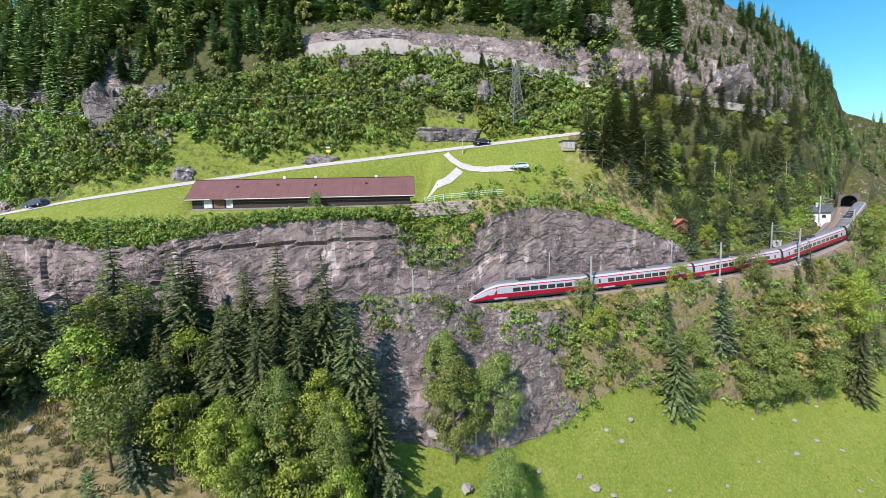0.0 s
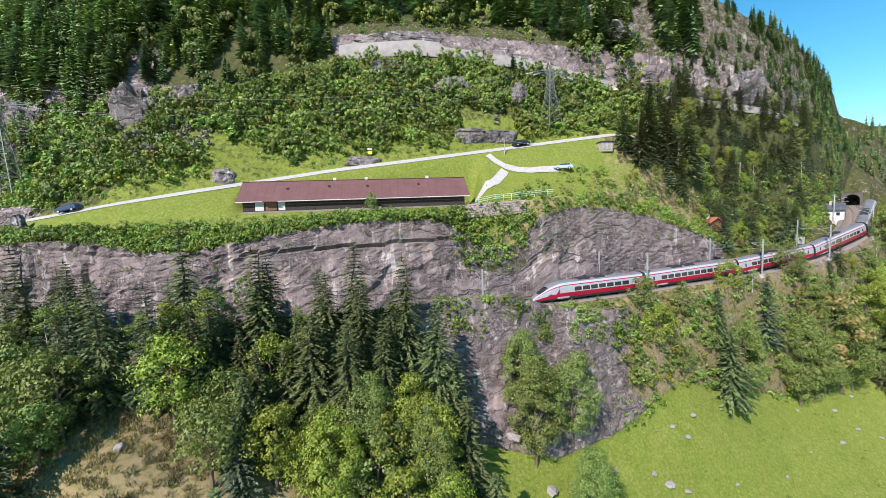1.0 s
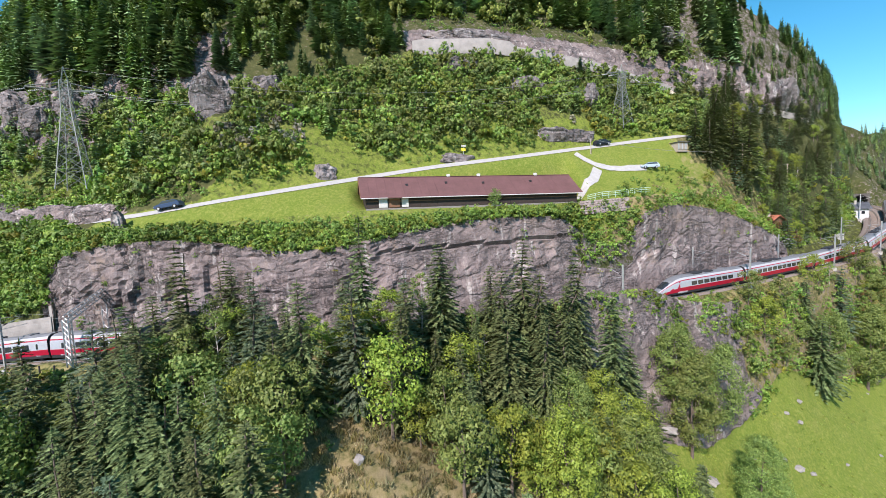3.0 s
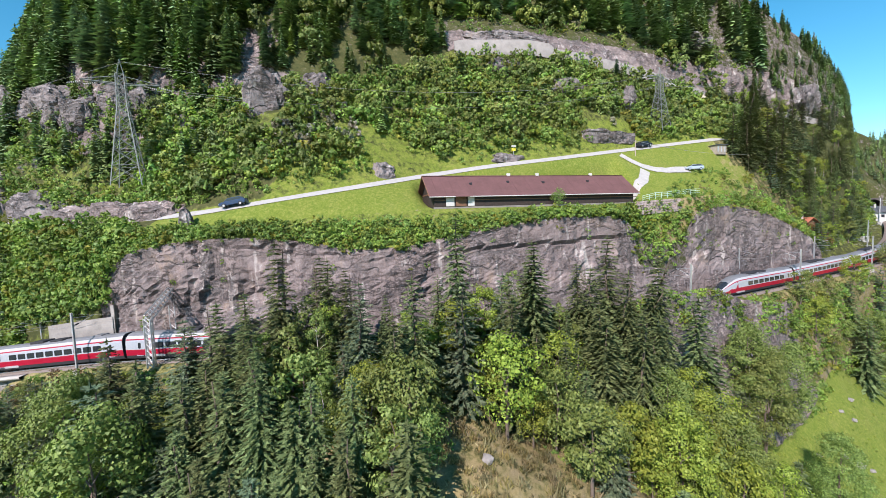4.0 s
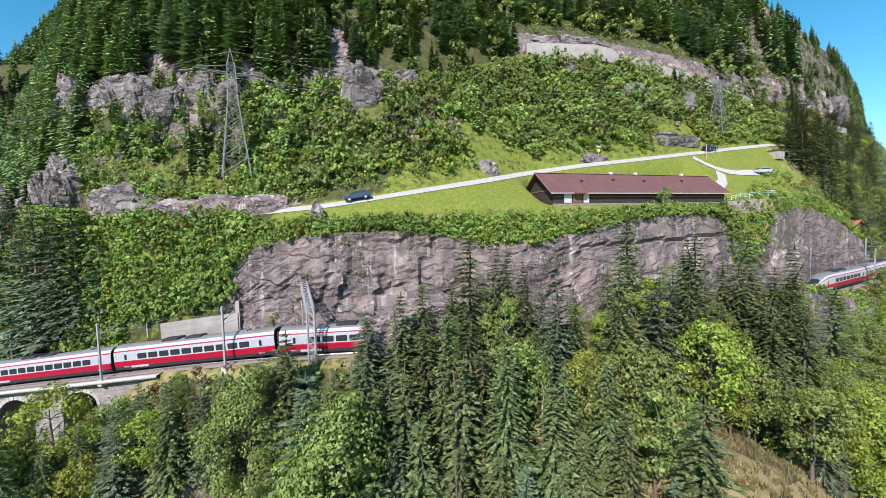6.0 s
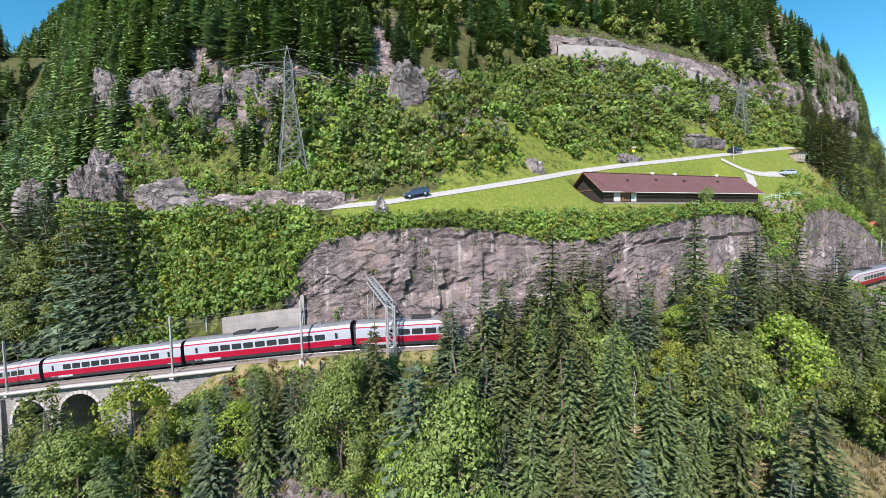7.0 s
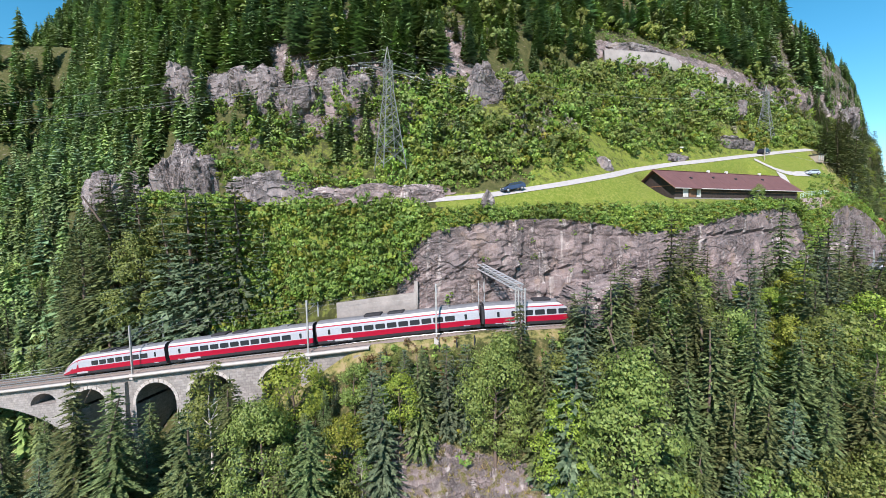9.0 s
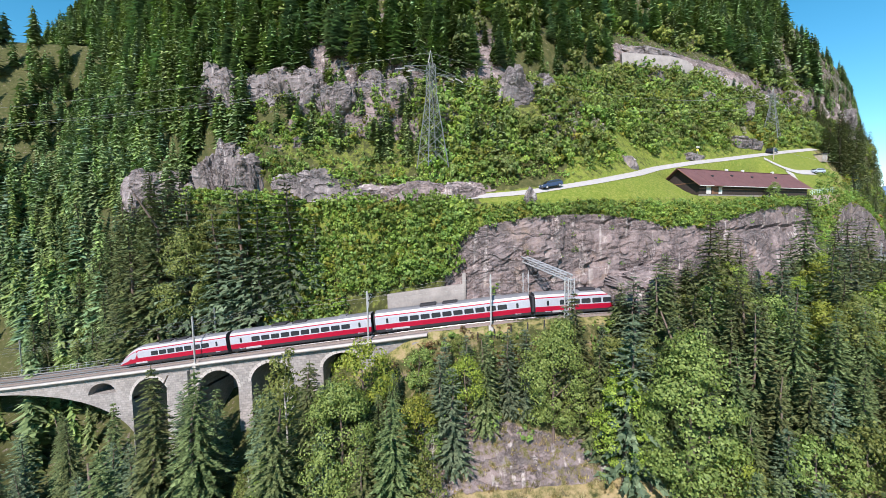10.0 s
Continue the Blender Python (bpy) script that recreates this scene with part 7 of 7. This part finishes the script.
def crag(name, label, x, y, z, sx, sy, sz, seed, turn, lean, mat):
    """A fractured face: angular blocks standing shoulder to shoulder."""
    g = np.random.default_rng(seed + 300)
    n = max(2, int(sx / 5.5))
    a = math.radians(turn)
    for i in range(n):
        u = ((i + 0.5) / n - 0.5) * sx + g.normal(0, 0.4)
        w = sx / n * g.uniform(1.35, 1.75)
        h = sz * g.uniform(0.82, 1.02) * (1 - 0.18 * abs(2 * i / max(1, n - 1) - 1))
        v = g.normal(0, 0.5)
        rock(name, label, x + math.cos(a) * u - math.sin(a) * v, y + math.sin(a) * u + math.cos(a) * v, z - sz / 2 + h / 2, w, sy * g.uniform(0.9, 1.2), h, seed * 17 + i, turn + g.normal(0, 8), lean + g.normal(0, 3), 5, 0.05, mat, 0.5)



rock("rock_spire", "pointed grey rock slab rising from the bushes", -77.6, 97.2, 82.0, 11.0, 6.5, 16.5, 3, 8, 16, 5, 0.2, None, 0.6)
rock("rock_outcrop", "grey rock outcrop above the bushes", -69.5, 100.5, 87.5, 9, 5, 9, 4, -10, 10)
rock("rock_outcrop", "narrow grey rock between bushes", -85.5, 99, 79, 4.5, 4, 9, 5, 0, 8)
rock("rock_outcrop", "low grey rock between bushes", -94, 97, 78, 5, 4, 7, 6, 20, 8)
crag("cliff_slab", "broad rounded grey cliff slab below the forest", -113.0, 105.0, 84.0, 22, 7, 13, 7, -14, 10, M_ROCK)
crag("cliff_slab", "broad rounded grey cliff slab below the forest", -128.0, 113.0, 86.5, 20, 8, 13, 8, -38, 10, M_ROCK)
crag("cliff_slab", "fissured grey cliff between spruces", -141.0, 124.0, 89.0, 12, 8, 17, 9, -45, 6, M_ROCK)
rock("rock_outcrop", "pale broken rocks among the shrubs", -124.0, 104.5, 72.8, 4.5, 3, 4, 10, 30)
rock("rock_outcrop", "pale broken rocks among the shrubs", -128.5, 107.0, 72.6, 4.0, 3, 4, 11, 70)
crag("rock_cut", "grey rock face beside the road", -122.5, 99.8, 63.6, 15, 5, 10, 12, -32, 4, M_ROCK)
crag("rock_cut", "fissured grey rock face beside the road", -139.5, 112.5, 67.0, 17, 7, 17, 13, -40, 5, M_ROCK)
crag("rock_cut", "fissured grey rock face above the spruces", -158, 127.0, 64.0, 24, 8, 15, 14, -42, 5, M_ROCK)
crag("rock_cut", "reddish rock face beside the road", -108.5, 90.6, 61.8, 15, 4, 7.0, 15, -20, 4, M_REDROCK)
crag("rock_cut", "reddish rock face beside the road", -98.5, 86.4, 61.6, 13, 4, 6.5, 16, -12, 4, M_REDROCK)
crag("boulder", "grey fractured rock beside the road", 2.4, 101.2, 78.6, 14, 5.0, 7.0, 61, 12, 6, M_ROCK)
rock("boulder", "rounded grey boulder beside the meadow", -55.6, 86.3, 67.6, 5.5, 4.5, 5.0, 19, 15)
rock("boulder", "low grey rocks beside the road", -28.0, 93.6, 71.3, 9.0, 3.5, 3.0, 20, 12)
rock("boulder", "grey boulder in the shrubs", 12.0, 107.6, 89.6, 5.5, 4, 6.5, 21, 30, 0, 4, 0.0, None, 0.5)
rock("boulder", "grey boulder in the shrubs", -6.0, 108.0, 92.0, 10.0, 4, 5.5, 22, 10, 0, 4, 0.0, None, 0.5)
rock("boulder", "grey boulder in the shrubs", -22.0, 109.4, 97.0, 10.0, 4, 5.0, 23, 10, 0, 4, 0.0, None, 0.5)
rock("cliff_block", "pale rock face above the upper road", -18.0, 117.2, 107.2, 30, 5, 6.5, 24, 5, 14, 5)
rock("cliff_block", "grey rock blocks on the forested slope", 38.5, 126.0, 115.5, 8, 6, 10, 25, 10, 5)
rock("cliff_block", "grey rock blocks on the forested slope", 47.0, 123.0, 111.0, 11, 6, 8, 26, 10, 5)
rock("cliff_block", "pale rock cliff under the forest", 85.5, 120.6, 92.5, 15, 7, 13, 27, 25, 5, 5)
rock("cliff_block", "pale rock cliff under the forest", 95.0, 123.8, 89.0, 11, 6, 10, 28, 35, 5, 5)
rock("rock_scar", "bright yellowish fresh rock scar below the road", 41.6, 114.6, 91.4, 7, 2.2, 5, 29, 12, 0, 4, 0.0, plain("fresh pale rock", (0.62, 0.55, 0.44), 0.9, vary=0.2, scale=0.8, bump=0.5))
rock("rock_outcrop", "brown rock pillar at the roadside", -86.2, 75.4, 60.2, 2.2, 1.8, 3.6, 30, 0, 0, 4, 0.4)
p, q = on_track(s_of(-70.5), 3.6, 0), on_track(s_of(-66.5), 3.6, 0)
rock("tunnel_rock", "reddish-grey rock over the mouth of the railway tunnel", p.x, p.y, p.z + 2.4, 19, 11.5, 9.0, 71, math.degrees(math.atan2(q.y - p.y, q.x - p.x)), 0, 5, 0.0, M_REDROCK, 0.45)
rock("rock_outcrop", "grey rocks in the dry slope", 50, 100.5, 65, 4.5, 3.5, 4.0, 31, 10)

# stones lying in the meadow
M_PALESTONE = plain("pale lichened stone", (0.25, 0.235, 0.22), 0.9, vary=0.35, scale=1.5, bump=0.5)
STONES = [(30.8, 66.5, 1.3), (50.7, 67.2, 0.9), (81.9, 77.5, 1.0), (77.1, 78.2, 1.1), (70.1, 75.0, 1.4), (33.6, 69.2, 1.3), (74.4, 80.8, 1.2), (82.9, 84.8, 1.0), (72.9, 82.8, 1.0), (14.7, 60.5, 1.1),
          (24.3, 61.2, 1.8), (27.2, 61.2, 1.2), (38.2, 64.0, 0.9), (79.5, 71.5, 0.9), (28.2, 67.0, 1.1), (23.9, 61.0, 2.0), (21.6, 61.5, 1.3), (2.7, 56.0, 2.4), (-2.3, 59.0, 2.6), (9, 61.5, 1.0),
          (-33.9, 46.0, 1.6), (-48.0, 43.0, 1.5), (-57, 46, 1.2), (60, 72.0, 0.8), (84, 73.5, 0.8), (64, 79, 0.8)]
first_stone = None
for i, (x, y, s) in enumerate(STONES):
    m = pose(x, y, ground_z(x, y) + 0.12 * s, 0, 0, i * 47) @ Matrix.Diagonal((s * 0.95, s * 0.7, s * 0.5, 1))
    if first_stone is None:
        first_stone = rock("field_stone", "pale grey stone lying in the grass", 0, 0, 0, 1.0, 1.0, 1.0, 40, sub=3, mat=M_PALESTONE)
        tagged(first_stone, group="stones in the meadow")
        first_stone.matrix_basis = m
    else:
        copy_thing(first_stone, pose(0, 0, 0)).matrix_basis = m

# ---- distance ----
# the air's blue haze is put into the rock colour
M_FAR = plain("hazy far rock", (0.10, 0.19, 0.34), 0.95, vary=0.3, scale=0.004, bump=0)


def build_far_range():
    V, F = [], []
    n = 70
    for i in range(n):
        t = i / (n - 1)
        x = 1700 + 2300 * t
        y = 2300 - 1500 * t
        h = 250 + 120 * math.sin(t * 5 + 0.6) + 120 * fbm(Vector((t * 9, 3, 1)), 4)
        for k in range(8):
            f = k / 7
            q = fbm(Vector((t * 22, f * 5, 2)), 4)
            V.append((x - 500 * (1 - f), y - 500 * (1 - f), -40 + h * f + 60 * q * (1 - f) * f * 3))
    for i in range(n - 1):
        for k in range(7):
            a = i * 8 + k
            F.append((a, a + 8, a + 9, a + 1))
    return tagged(new("backdrop", array_mesh("backdrop", V, F, None, [M_FAR], smooth=True)), "hazy blue mountain range at the end of the valley", "mountain range", kind="structure")


build_far_range()

plant("leaf", -24.2, 75.9, 4.3)
